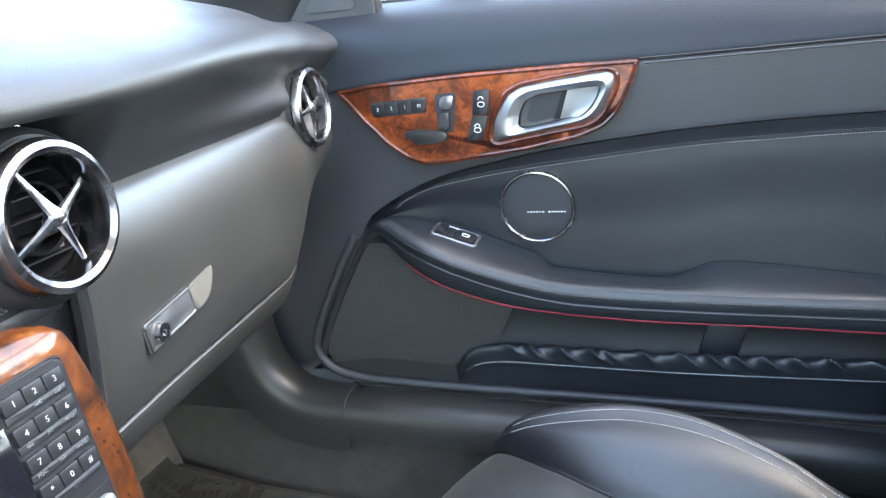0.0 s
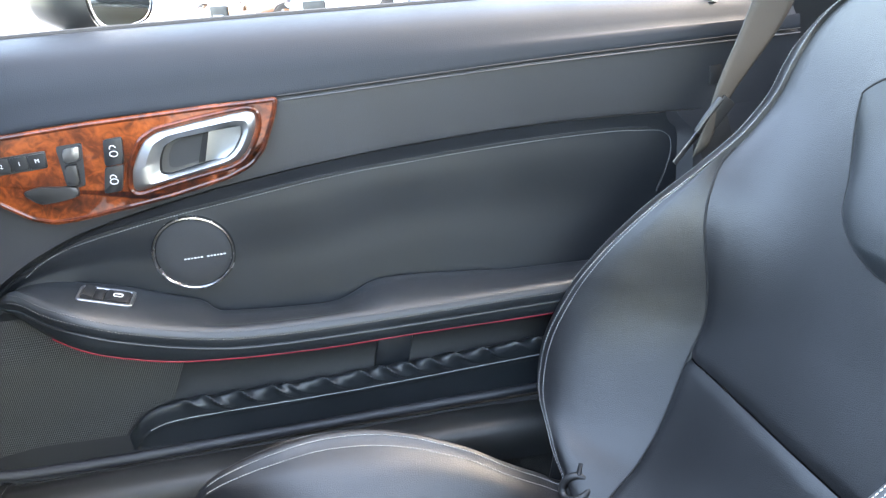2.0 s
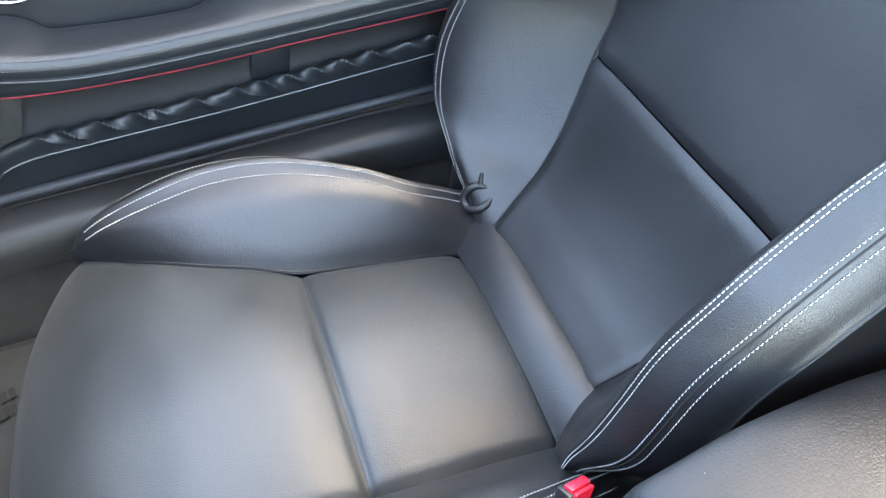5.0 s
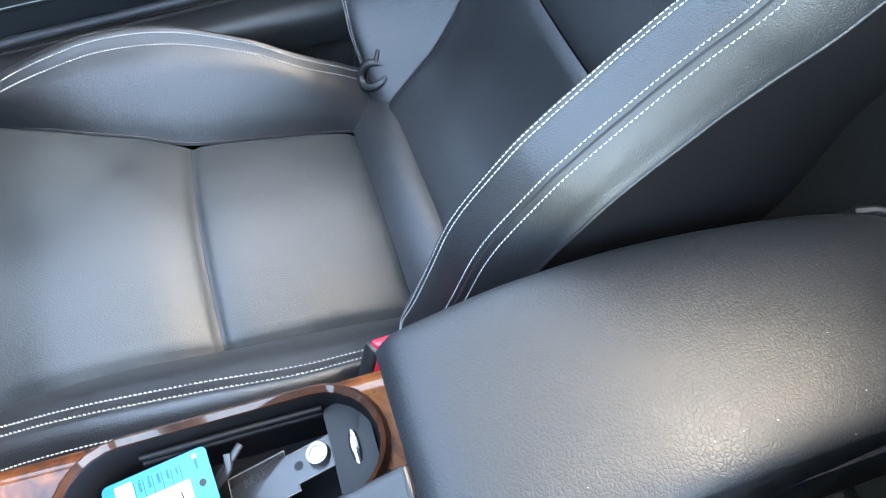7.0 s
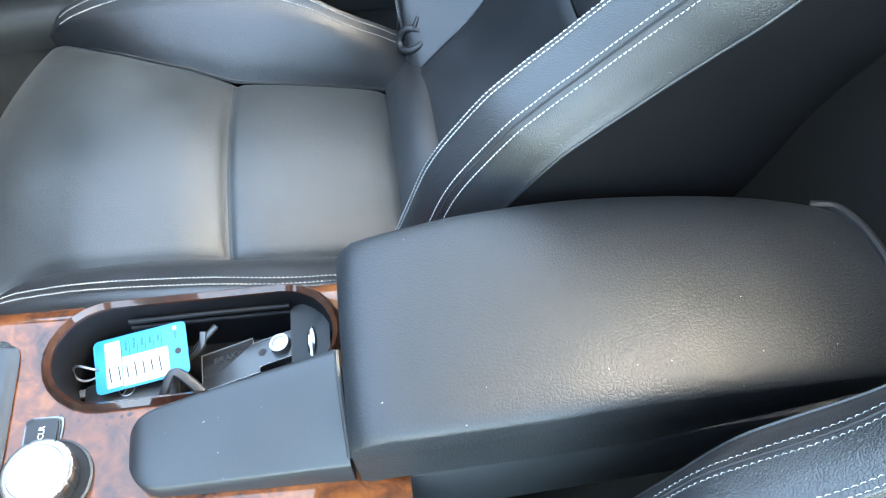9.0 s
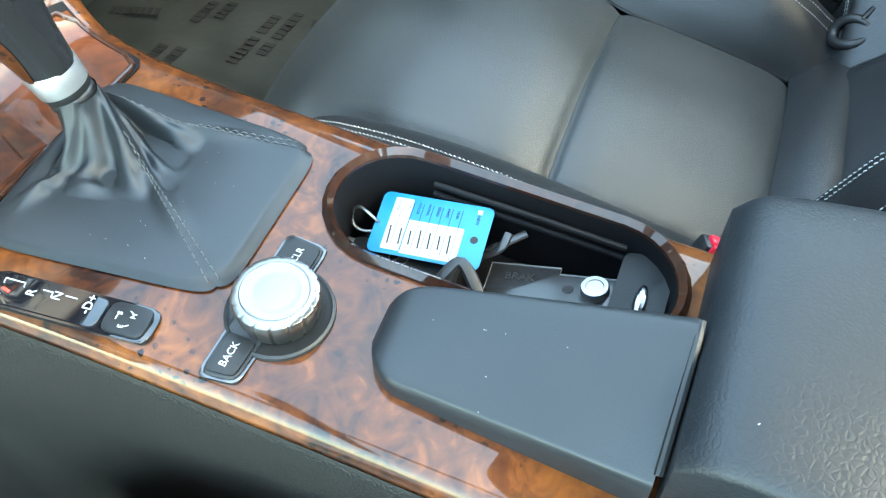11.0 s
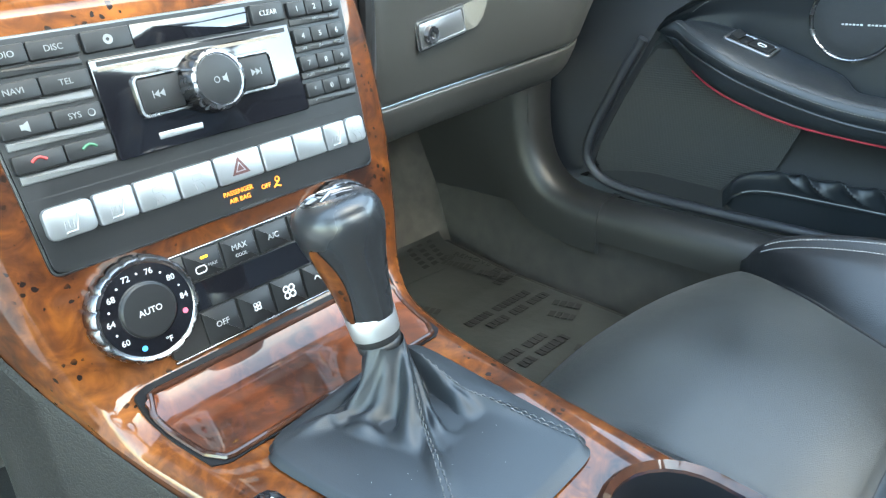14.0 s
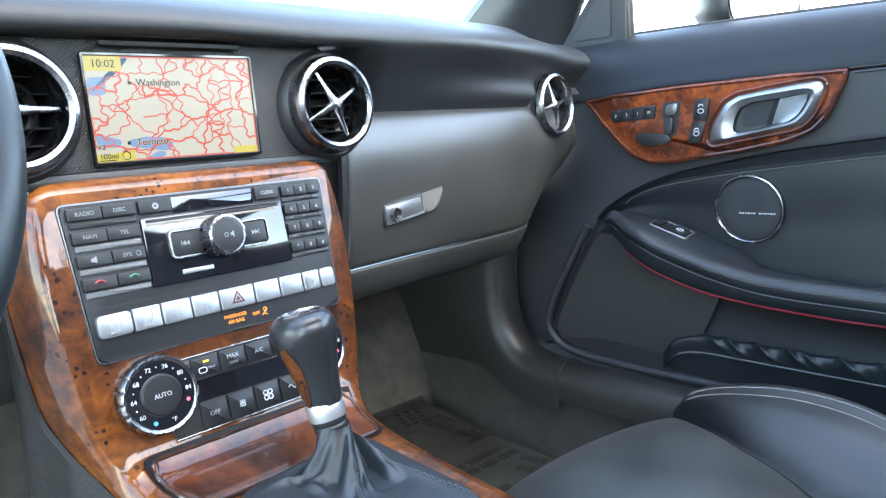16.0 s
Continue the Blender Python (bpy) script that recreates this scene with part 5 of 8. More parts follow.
# silver switch row
edges = (-0.1150, -0.0868, -0.0627, -0.0362, -0.0103, 0.0246, 0.0514, 0.0775, 0.0974, 0.1152)
ICON = material("icon_grey", (0.20, 0.20, 0.21), 0.5)
for k in range(9):
    u0, u1 = edges[k] + 0.0005, edges[k + 1] - 0.0005
    key = cap("switch_key", u0, u1, 0.0585, 0.0768, KEYCAP, depth=0.0042, r=0.0018 if k not in (0, 8) else 0.004, bevel=0.0012, label="silver switch with a dark symbol")
    cx = (u0 + u1) / 2
    if k == 4:
        for rr, mt, z in ((0.0078, material("hazard_red", (0.055, 0.012, 0.012), 0.5), 0.0088), ):
            tri = [(cx + rr * math.sin(a), 0.0665 + rr * math.cos(a)) for a in (0, 2 * math.pi / 3, 4 * math.pi / 3)]
            tri2 = [(cx + rr * 0.55 * math.sin(a), 0.0665 + rr * 0.55 * math.cos(a)) for a in (0, 2 * math.pi / 3, 4 * math.pi / 3)]
            part("hazard_mark", ring_band(tri, tri2, 0.0004, F @ Matrix.Translation((0, 0, 0.0084))), mt, key, "dark red warning triangle")
            part("hazard_core", prism([(cx + 0.003 * math.sin(a), 0.0665 + 0.003 * math.cos(a)) for a in (0, 2 * math.pi / 3, 4 * math.pi / 3)], 0.0003, F @ Matrix.Translation((0, 0, 0.0086))), mt, key)
    elif k in (0, 1, 7):
        z = 0.0087
        pts = [(cx - 0.0045, 0.0612), (cx + 0.002, 0.0615), (cx + 0.0045, 0.0705)]
        part("seat_mark", tube([F @ Vector((*p, z)) for p in pts], 0.0008, 6), ICON, key)
        for j in range(3):
            part("seat_mark", tube([F @ Vector((cx - 0.004 + 0.0024 * j, 0.0635, z)), F @ Vector((cx - 0.0035 + 0.0024 * j, 0.0675, z))], 0.00035, 5), ICON, key)
        part("lamp_bar", box(0.010, 0.0007, 0.0002, 0, F @ Matrix.Translation((cx, 0.0752, 0.0088))), ICON, key)
    elif k in (2, 3, 8):
        z = 0.0087
        part("switch_mark", ring_band(rounded(0.007, 0.0045, 0.0015, 3, cx, 0.0690), rounded(0.005, 0.0028, 0.001, 3, cx, 0.0690), 0.0003, F @ Matrix.Translation((0, 0, 0.0084))), ICON, key)
        for j in (-1, 1):
            part("switch_mark", tube([F @ Vector((cx + 0.0025 * j + 0.0008 * math.sin(4 * t), 0.0605 + 0.005 * t, z)) for t in np.linspace(0, 1, 8)], 0.0004, 5), ICON, key)
lettering("PASSENGER", 0.0052, F @ Matrix.Translation((0.0032, 0.0520, 0.0049)), ORANGE_LED, stack)
lettering("AIR BAG", 0.0052, F @ Matrix.Translation((0.0032, 0.0470, 0.0049)), ORANGE_LED, stack)
lettering("OFF", 0.0052, F @ Matrix.Translation((0.0240, 0.0492, 0.0049)), ORANGE_LED, stack)
part("airbag_mark", join(lathe([(0.0012, 0), (0.0020, 0.0002)], 14, F @ Matrix.Translation((0.0335, 0.0515, 0.0047))), box(0.007, 0.0009, 0.0003, 0, F @ Matrix.Translation((0.0325, 0.0488, 0.0049)) @ pose(0, 0, 0, 0, 0, 40)), box(0.004, 0.0009, 0.0003, 0, F @ Matrix.Translation((0.0335, 0.047, 0.0049)) @ pose(0, 0, 0, 0, 0, -20))), ORANGE_LED, stack)
cap("release_slot", 0.000, 0.022, 0.0395, 0.0412, MATT, z0=0.0046, depth=0.001, r=0.0004, bevel=0)

# climate panel
CU = 0.004
clim = part("climate_panel", prism(rounded(0.150, 0.0625, 0.004, 4, CU, -0.005), 0.0035, F @ Matrix.Translation((0, 0, 0.0015)), 0.001), PLASTIC, console, "black climate control panel")
for v in (0.0268, -0.0370):
    part("chrome_strip", box(0.150, 0.0016, 0.003, 0.0005, F @ Matrix.Translation((CU, v, 0.0045))), CHROME, clim, "thin chrome strip")
for k in range(4):
    u0 = -0.0480 + CU - 0.004 + 0.0262 * k
    for v0, v1, tx in ((0.0075, 0.0255, ("", "MAX", "A/C", "")), (-0.0355, -0.0130, ("OFF", "", "", ""))):
        key = cap("climate_key", u0 + 0.0008, u0 + 0.0254, v0, v1, BUTTON, z0=0.0050, depth=0.0020, r=0.0006, parent=clim)
        cx, cy, z = u0 + 0.0131, (v0 + v1) / 2, 0.0072
        if tx[k] == "MAX":
            print_on("MAX", 0.0066, cx, cy + 0.002, z, key)
            print_on("COOL", 0.0038, cx, cy - 0.0035, z, key)
        elif tx[k]:
            print_on(tx[k], 0.0066, cx, cy, z, key)
        elif v0 > 0 and k == 0:
            part("demist_lamp", box(0.0050, 0.0016, 0.0004, 0.0002, F @ Matrix.Translation((cx + 0.001, cy + 0.004, z))), material("amber_lamp", (0.8, 0.4, 0.02), 0.5, glow=((1.0, 0.45, 0.03), 0.10)), key, "lit amber lamp")
            part("demist_mark", ring_band(rounded(0.008, 0.005, 0.0022, 4, cx - 0.003, cy - 0.003), rounded(0.0066, 0.0036, 0.0016, 4, cx - 0.003, cy - 0.003), 0.0003, F @ Matrix.Translation((0, 0, z - 0.0002))), WHITE_INK, key)
            print_on("MAX", 0.0038, cx + 0.0055, cy - 0.002, z, key)
        elif v0 < 0 and k in (1, 2):
            s = 0.0016 if k == 1 else 0.0028
            for j in range(4):
                a = radians(45 + 90 * j)
                part("fan_mark", lathe([(s * 0.55, 0), (s * 0.95, 0.0003)], 12, F @ Matrix.Translation((cx + 1.15 * s * math.cos(a), cy + 1.15 * s * math.sin(a), z - 0.0001))), WHITE_INK, key)
        elif v0 < 0 and k == 3:
            part("airflow_mark", tube([F @ Vector((cx - 0.004 + 0.008 * t, cy + 0.002 * math.sin(6 * t), z)) for t in np.linspace(0, 1, 9)], 0.0005, 5), WHITE_INK, key)
cap("climate_display", -0.0475 + CU - 0.004, 0.0560 + CU - 0.004, -0.0118, 0.0062, GLOSS, z0=0.0050, depth=0.0006, r=0.0005, bevel=0.0, parent=clim, label="dark climate display")


def dial(u, v):
    M = F @ Matrix.Translation((u, v, 0.0015))
    d = part("temperature_dial", ribbed([(0.0330, -0.002), (0.0330, 0.004), (0.0322, 0.0105), (0.0305, 0.0125), (0.0285, 0.0122), (0.0275, 0.0112)], 18, 0.0300, 0.0010, 6, M), CHROME, console, "notched chrome temperature dial")
    part("dial_scale", lathe([(0.0283, 0.0105), (0.0278, 0.0116), (0.0178, 0.0116), (0.0172, 0.0105)], 60, M), GLOSS, d)
    part("dial_button", lathe([(0.0170, 0.0105), (0.0168, 0.0128), (0.0155, 0.0140), (0.0, 0.0146)], 48, M), BUTTON, d)
    lettering("AUTO", 0.0064, M @ Matrix.Translation((0, 0, 0.0148)), WHITE_INK, d)
    R = 0.0228
    for k, t in enumerate(("60", "64", "68", "72", "76", "80", "84")):
        a = radians(216 - 36 * k)
        lettering(t, 0.0062, M @ Matrix.Translation((R * math.cos(a), R * math.sin(a), 0.0118)), WHITE_INK, d)
        if k < 6:
            a = radians(198 - 36 * k)
            part("scale_dot", lathe([(0.0, 0.0119), (0.0006, 0.0119), (0.0007, 0.0117)], 10, M @ Matrix.Translation((R * math.cos(a), R * math.sin(a), 0))), WHITE_INK, d)
    lettering("°F", 0.0062, M @ Matrix.Translation((R * math.cos(radians(286)), R * math.sin(radians(286)), 0.0118)), WHITE_INK, d)
    for a, mt in ((246, BLUE_DOT), (-24, RED_DOT)):
        part("scale_dot", lathe([(0.0, 0.0121), (0.0016, 0.0121), (0.0017, 0.0116)], 14, M @ Matrix.Translation((R * math.cos(radians(a)), R * math.sin(radians(a)), 0))), mt, d)
    return d


dial(-0.0790, 0.0045)
dial(0.0760, 0.0045)


# ashtray lid that follows the curved wood
def f_lid(u, v, grow=0.0, lift=0.0025):
    y = span(0.603 + grow, 0.537 - grow, v)
    j = max(1, next((i for i in range(30, 96) if spine[i].x <= y), 95))
    a, b = spine[j - 1], spine[j]
    f = (a.x - y) / max(1e-6, a.x - b.x)
    z = a.y + (b.y - a.y) * f
    t = Vector((0, b.x - a.x, b.y - a.y)).normalized()
    n = Vector((0, -abs(t.z), abs(t.y)))
    w = 0.099 - 0.010 * v + grow
    corner = 0.012 * (SMOOTH(0.88, 1.0, abs(2 * u - 1)) ** 2) * (2 * v - 1)
    p = Vector((span(-w, w, u), y + corner * 0.5, z)) + n * lift
    return p


for nm, grow, lift, mt, lb in (("lid_gap", 0.0036, 0.0012, TRAY_BLACK, ""), ("ashtray_lid", 0.0, 0.0028, WOOD_LID, "red-brown burl wood ashtray lid")):
    bm = patch(lambda u, v: f_lid(u, v, grow, lift), 40, 14, 0.004, (0, 0.5, -1))
    bm.transform(CO)
    part(nm, bm, mt, console, lb)
rim_line = [f_lid(u, 0, 0.0004, 0.0022) for u in np.linspace(0.03, 0.97, 40)] + [f_lid(1, v, 0.0004, 0.0022) for v in np.linspace(0.12, 0.88, 14)]
rim_line += [f_lid(u, 1, 0.0004, 0.0022) for u in np.linspace(0.97, 0.03, 40)] + [f_lid(0, v, 0.0004, 0.0022) for v in np.linspace(0.88, 0.12, 14)]
bm = tube(rim_line, 0.0021, 8, closed=True)
bm.transform(CO)
part("lid_rolled_edge", bm, WOOD_EDGE, console, "dark rolled wood edge")
T = CO @ TOPM


def top_plate(name, outline, mat, z0, depth, bevel=0.001, label="", parent=None):
    return part(name, prism([on_top(*p) for p in outline], depth, T @ Matrix.Translation((0, 0, z0)), bevel), mat, parent or console, label)


# gear position plate
ga, gb = Vector((-0.0915, 0.5015)), Vector((-0.0790, 0.4060))
gd = (gb - ga).normalized()
gs = Vector((-gd.y, gd.x))


def strip(a, b, w):
    return [tuple(a + gs * w), tuple(b + gs * w), tuple(b - gs * w), tuple(a - gs * w)]


gate = top_plate("gear_display", blur(dense(strip(ga, gb, 0.0105), 0.003), 4), GLOSS, -0.001, 0.0032, 0.001, "glossy black gear position plate")
top_plate("gear_window", blur(dense(strip(ga + gd * 0.003, ga + gd * 0.067, 0.0088), 0.003), 2), GLOSS, 0.0022, 0.0008, 0.0003, "", gate)
mode = top_plate("mode_key", blur(dense(strip(ga + gd * 0.0695, gb - gd * 0.0035, 0.0088), 0.003), 2), BUTTON, 0.0022, 0.0018, 0.0006, "", gate)


def gear_text(t, s, off, size, mat, parent, z=0.0033):
    p = on_top(*(ga + gd * s + gs * off))
    ang = math.degrees(math.atan2(gs.y, gs.x))
    lettering(t, size, T @ Matrix.Translation((p[0], p[1], z)) @ pose(0, 0, 0, 0, 0, ang), mat, parent)


for t, s, o in (("P", 0.009, 0.003), ("R", 0.026, -0.001), ("N", 0.040, -0.003), ("-D+", 0.058, -0.003)):
    gear_text(t, s, -o, 0.0085, WHITE_INK, gate)
for t, s, o in (("S", 0.0762, 0.0024), ("E", 0.0800, -0.0048), ("M", 0.0838, 0.0024)):
    gear_text(t, s, o, 0.0048, WHITE_INK, mode, 0.0042)
part("gear_lamp", box(0.005, 0.0016, 0.0003, 0, T @ Matrix.Translation((*on_top(*(ga + gd * 0.0125 + gs * -0.001)), 0.0033)) @ pose(0, 0, 0, 0, 0, 80)), RED_LED, gate, "lit red gear marker")
for pts in (((0.0090, 0.0025), (0.0085, 0.0055), (0.0200, 0.0055), (0.0205, 0.0028)), ((0.0310, 0.0042), (0.0365, 0.0042), (0.0370, 0.0015)), ((0.0440, 0.0042), (0.0505, 0.0042))):
    part("gate_line", tube([T @ Vector((*on_top(*(ga + gd * s + gs * o)), 0.0033)) for s, o in pts], 0.00035, 5), WHITE_INK, gate)
for k in range(3):
    arc = [(0.0800 + 0.0047 * math.cos(radians(a)), 0.0047 * math.sin(radians(a))) for a in np.linspace(120 * k + 40, 120 * k + 80, 7)]
    part("mode_arc", tube([T @ Vector((*on_top(*(ga + gd * s + gs * o)), 0.0042)) for s, o in arc], 0.00030, 5), WHITE_INK, mode)

# rotary controller
hous = top_plate("controller_base", blur(dense([(-0.0915, 0.372), (-0.0885, 0.3535), (0.0005, 0.3505), (0.0015, 0.3735)], 0.003), 2), PLASTIC, -0.001, 0.0035, 0.001, "black controller base with two keys")
top_plate("controller_edge", blur(dense([(-0.0930, 0.3735), (-0.0895, 0.352), (0.0020, 0.349), (0.0030, 0.375)], 0.003), 2), EDGE_METAL, -0.001, 0.0024, 0.0008, "", hous)
for t, q, c in (("BACK", [(-0.0895, 0.371), (-0.0870, 0.355), (-0.066, 0.3545), (-0.066, 0.3715)], (-0.0775, 0.3632)), ("CLR", [(-0.024, 0.3722), (-0.024, 0.352), (-0.001, 0.352), (-0.0005, 0.3722)], (-0.0105, 0.362))):
    key = top_plate("controller_key", blur(dense(q, 0.002), 2), BUTTON, 0.0022, 0.0018, 0.0006, "", hous)
    lettering(t, 0.0068, T @ Matrix.Translation((*on_top(*c), 0.0042)) @ pose(0, 0, 0, 0, 0, 0), WHITE_INK, key)
RM = T @ Matrix.Translation((*on_top(-0.0440, 0.354), 0.0))
part("knob_well", lathe([(0.0, 0.0015), (0.0255, 0.0015), (0.0275, 0.0030), (0.0290, 0.0022), (0.0295, -0.001)], 48, RM), PLASTIC, console)
kn = part("controller_knob", ribbed([(0.0205, 0.002), (0.0215, 0.005), (0.0224, 0.012), (0.0228, 0.0172), (0.0222, 0.0192), (0.0203, 0.0203), (0.0185, 0.0203)], 16, 0.0200, 0.0008, 8, RM), KNOB_METAL, console, "notched silver rotary controller knob")
part("knob_top", lathe([(0.0187, 0.0201), (0.0177, 0.0207), (0.0166, 0.0200), (0.010, 0.0206), (0.0, 0.0208)], 48, RM), CAP_METAL, kn, "brushed silver cap")


# ---- gear lever ----
lever = thing("gear_lever", "black leather gear lever with a silver collar and wrinkled boot", "gear lever", at=(0, 0.46, 0.44))
LV = Matrix.Translation((0, -0.46, -0.44))
bfl, bfr, brr, brl = Vector((-0.0730, 0.529)), Vector((0.0680, 0.542)), Vector((0.0690, 0.388)), Vector((-0.0500, 0.384))


def z_top(y):
    return 0.412 + 0.094 * (y - 0.194)


def f_boot(u, v):
    c = [bfl, bfr, brr, brl]
    k = int(u * 4) % 4
    f = u * 4 - int(u * 4)
    q = c[k].lerp(c[(k + 1) % 4], f)
    mid = Vector((0.006, 0.466))
    q = q.lerp(mid, 0.10 * abs(2 * f - 1) ** 8)
    turn = 2 * math.pi * (0.625 - u)
    neck = Vector((0.0195 + 0.0140 * math.cos(turn), 0.5160 + 0.0140 * math.sin(turn)))
    p = q.lerp(neck, v ** 0.92)
    ridge = math.exp(-(min(f, 1 - f) / 0.09) ** 2)
    rise = max(0.0, (v - 0.46) / 0.54)
    gather = rise * (1 - rise) * 4
    h = 0.0035 * SMOOTH(0.0, 0.04, v) + 0.002 * math.sin(math.pi * min(1, v / 0.5)) + 0.034 * rise ** 1.9
    h += 0.007 * ridge * SMOOTH(0.12, 0.6, v) * (1 - 0.7 * rise)
    fold = 0.5 + 0.5 * math.sin(2 * math.pi * (3 * u + 0.9 * v) + 0.8)
    h += 0.0090 * gather * (fold ** 2 - 0.35) + 0.0040 * gather * math.sin(2 * math.pi * (8 * u - 1.6 * v) + 2 * math.sin(9 * v))
    h -= 0.012 * math.exp(-((v - 0.70) / 0.11) ** 2 - ((f - 0.5) / 0.20) ** 2) * (1.0 if k in (2, 3) else 0.7)
    h += 0.0016 * math.sin(36 * v + 9 * math.sin(7 * u)) * SMOOTH(0.45, 0.65, v) * (1 - v)
    return (p.x, p.y, z_top(p.y) + 0.0015 + max(h, 0.003 * SMOOTH(0.0, 0.05, v)))


bm = patch(f_boot, 176, 60)
bmesh.ops.remove_doubles(bm, verts=bm.verts, dist=1e-5)
bm.transform(LV)
part("boot", bm, SOFT_LEATHER, lever, "wrinkled black leather boot")
for u0 in (0.5, 0.75):
    for s in (-0.008, 0.008):
        bm = stitches([f_boot(u0 + s * (1 - 0.6 * v), v) for v in np.linspace(0.02, 0.80, 60)], 0.0055, 0.004, 0.0005, (0, -0.3, 1))
        bm.transform(LV)
        part("boot_stitching", bm, THREAD_DARK, lever)
axis_a, axis_b = Vector((0.0185, 0.5185, 0.4845)), Vector((0.0115, 0.5370, 0.5705))
za = (axis_b - axis_a).normalized()
xa = Vector((1, 0, 0)) - za * za.x
xa.normalize()
AX = LV @ frame_m(axis_a, xa, za.cross(xa), za)
KNOB = [(0.0152, 0.013), (0.0166, 0.024), (0.0182, 0.035), (0.0204, 0.046), (0.0230, 0.056), (0.0256, 0.065), (0.0272, 0.073), (0.0270, 0.080), (0.0245, 0.0860), (0.0200, 0.0895), (0.0150, 0.0905)]
bm = lathe(KNOB, 48, None)
bm.transform(Matrix.Diagonal((0.98, 1.06, 1, 1)))
bm.transform(AX)
part("knob", bm, material("smooth_knob_leather", (0.015, 0.0155, 0.017), 0.27, grain=500, bump=0.05, stain=0.1), lever, "smooth dark grey knob")
part("collar", lathe([(0.0140, 0.000), (0.0152, 0.001), (0.0156, 0.005), (0.0160, 0.0145), (0.0152, 0.0160)], 40, AX), material("satin_collar", (0.43, 0.43, 0.43), 0.38, metal=0.8, stain=0.05, stain_scale=40), lever, "satin silver collar")
part("neck_ring", lathe([(0.0130, -0.010), (0.0142, -0.008), (0.0142, -0.005), (0.0135, -0.004), (0.0146, -0.002), (0.0146, 0.0005), (0.0130, 0.001)], 32, AX), PLASTIC, lever)
cp = part("badge_disc", lathe([(0.0178, 0.0888), (0.0180, 0.0908), (0.0155, 0.0918), (0.0150, 0.0911)], 40, AX), CHROME, lever, "chrome badge ring")
part("badge_face", lathe([(0.0152, 0.0909), (0.008, 0.0917), (0.0, 0.0920)], 36, AX), GLOSS, cp)
for k in range(3):
    a = radians(90 + 120 * k)
    bm = tube([(0, 0, 0.0923), (0.014 * math.cos(a), 0.014 * math.sin(a), 0.0917)], [0.0016, 0.0006], 6)
    bm.transform(AX)
    part("badge_bar", bm, CHROME, cp)
rows = []
for j in range(16):
    z = 0.015 + 0.052 * j / 15
    r = float(np.interp(z, [q[1] for q in KNOB], [q[0] for q in KNOB])) + 0.0006
    w = 0.30 * math.sin(math.pi * (j + 1) / 17) + 0.06
    rows.append([AX @ Vector((r * 0.98 * math.cos(a), r * 1.06 * math.sin(a), z)) for a in np.linspace(radians(188) - w, radians(188) + w, 9)])
part("wood_inlay", loft(rows), WOOD, lever, "burl wood inlay")

# ---- centre armrest lid ----
lid = thing("armrest_lid", "black grained leather armrest lid over the console box", "armrest", at=(0, -0.05, 0.40))
LI = Matrix.Translation((0, 0.05, -0.40))
LW0 = curve_y([(-0.30, -0.045), (-0.22, -0.062), (0.0, -0.073), (0.10, -0.074), (0.148, -0.072)])
LW1 = curve_y([(-0.30, 0.078), (-0.22, 0.092), (-0.05, 0.099), (0.05, 0.095), (0.148, 0.084)])
LZ = curve_y([(-0.30, 0.388), (-0.24, 0.414), (-0.16, 0.440), (-0.05, 0.461), (0.05, 0.471), (0.12, 0.474), (0.148, 0.470)])


def f_arm_lid(u, v):
    y = 0.150 - 0.445 * u
    prof = spline([(0, 0, -0.062), (0.004, 0, -0.035), (0.0, 0, -0.020), (0.006, 0, -0.008), (0.020, 0, -0.0015), (0.10, 0, 0.004), (0.26, 0, 0.008), (0.5, 0, 0.0095), (0.74, 0, 0.008), (0.90, 0, 0.004), (0.980, 0, -0.0015), (0.994, 0, -0.008), (1.0, 0, -0.020), (0.996, 0, -0.035), (1.0, 0, -0.062)], 48)
    q = prof[round(v * 47)]
    a, b = LW0(y), LW1(y)
    z = LZ(y) + q.z
    lip = SMOOTH(0.150, 0.136, y)
    z -= 0.012 * (1 - lip) ** 2
    tail = SMOOTH(0.93, 1.0, u)
    return (a + (b - a) * (0.5 + (q.x - 0.5) * (1 - 0.02 * (1 - lip))), y, max(z - 0.02 * tail * tail, 0.36))


bm = patch(f_arm_lid, 70, 47)
first = [v for v in bm.verts][:48]
bm.faces.new(first)
bm.transform(LI)
part("cover", bm, VINYL, lid, "grained black leather cover")
part("rear_trim", tube([LI @ Vector(q) for q in spline([(0.096, -0.232, 0.408), (0.084, -0.252, 0.411), (0.04, -0.261, 0.414), (-0.04, -0.256, 0.412)], 20)], 0.0042, 8), PLASTIC, lid, "dark grey trim strip")
bm = box(0.164, 0.40, 0.085, 0.006, Matrix.Translation((0.010, -0.062, 0.360)))
bm.transform(LI)
part("box_body", bm, ARM_LEATHER, lid, "dark padded console box")

# small wedge-shaped wrist rest in front of the lid
rest = thing("phone_cover_pad", "black leather wedge-shaped console cover", "console cover", at=(-0.03, 0.2, 0.42))
RE = Matrix.Translation((0.03, -0.2, -0.42))


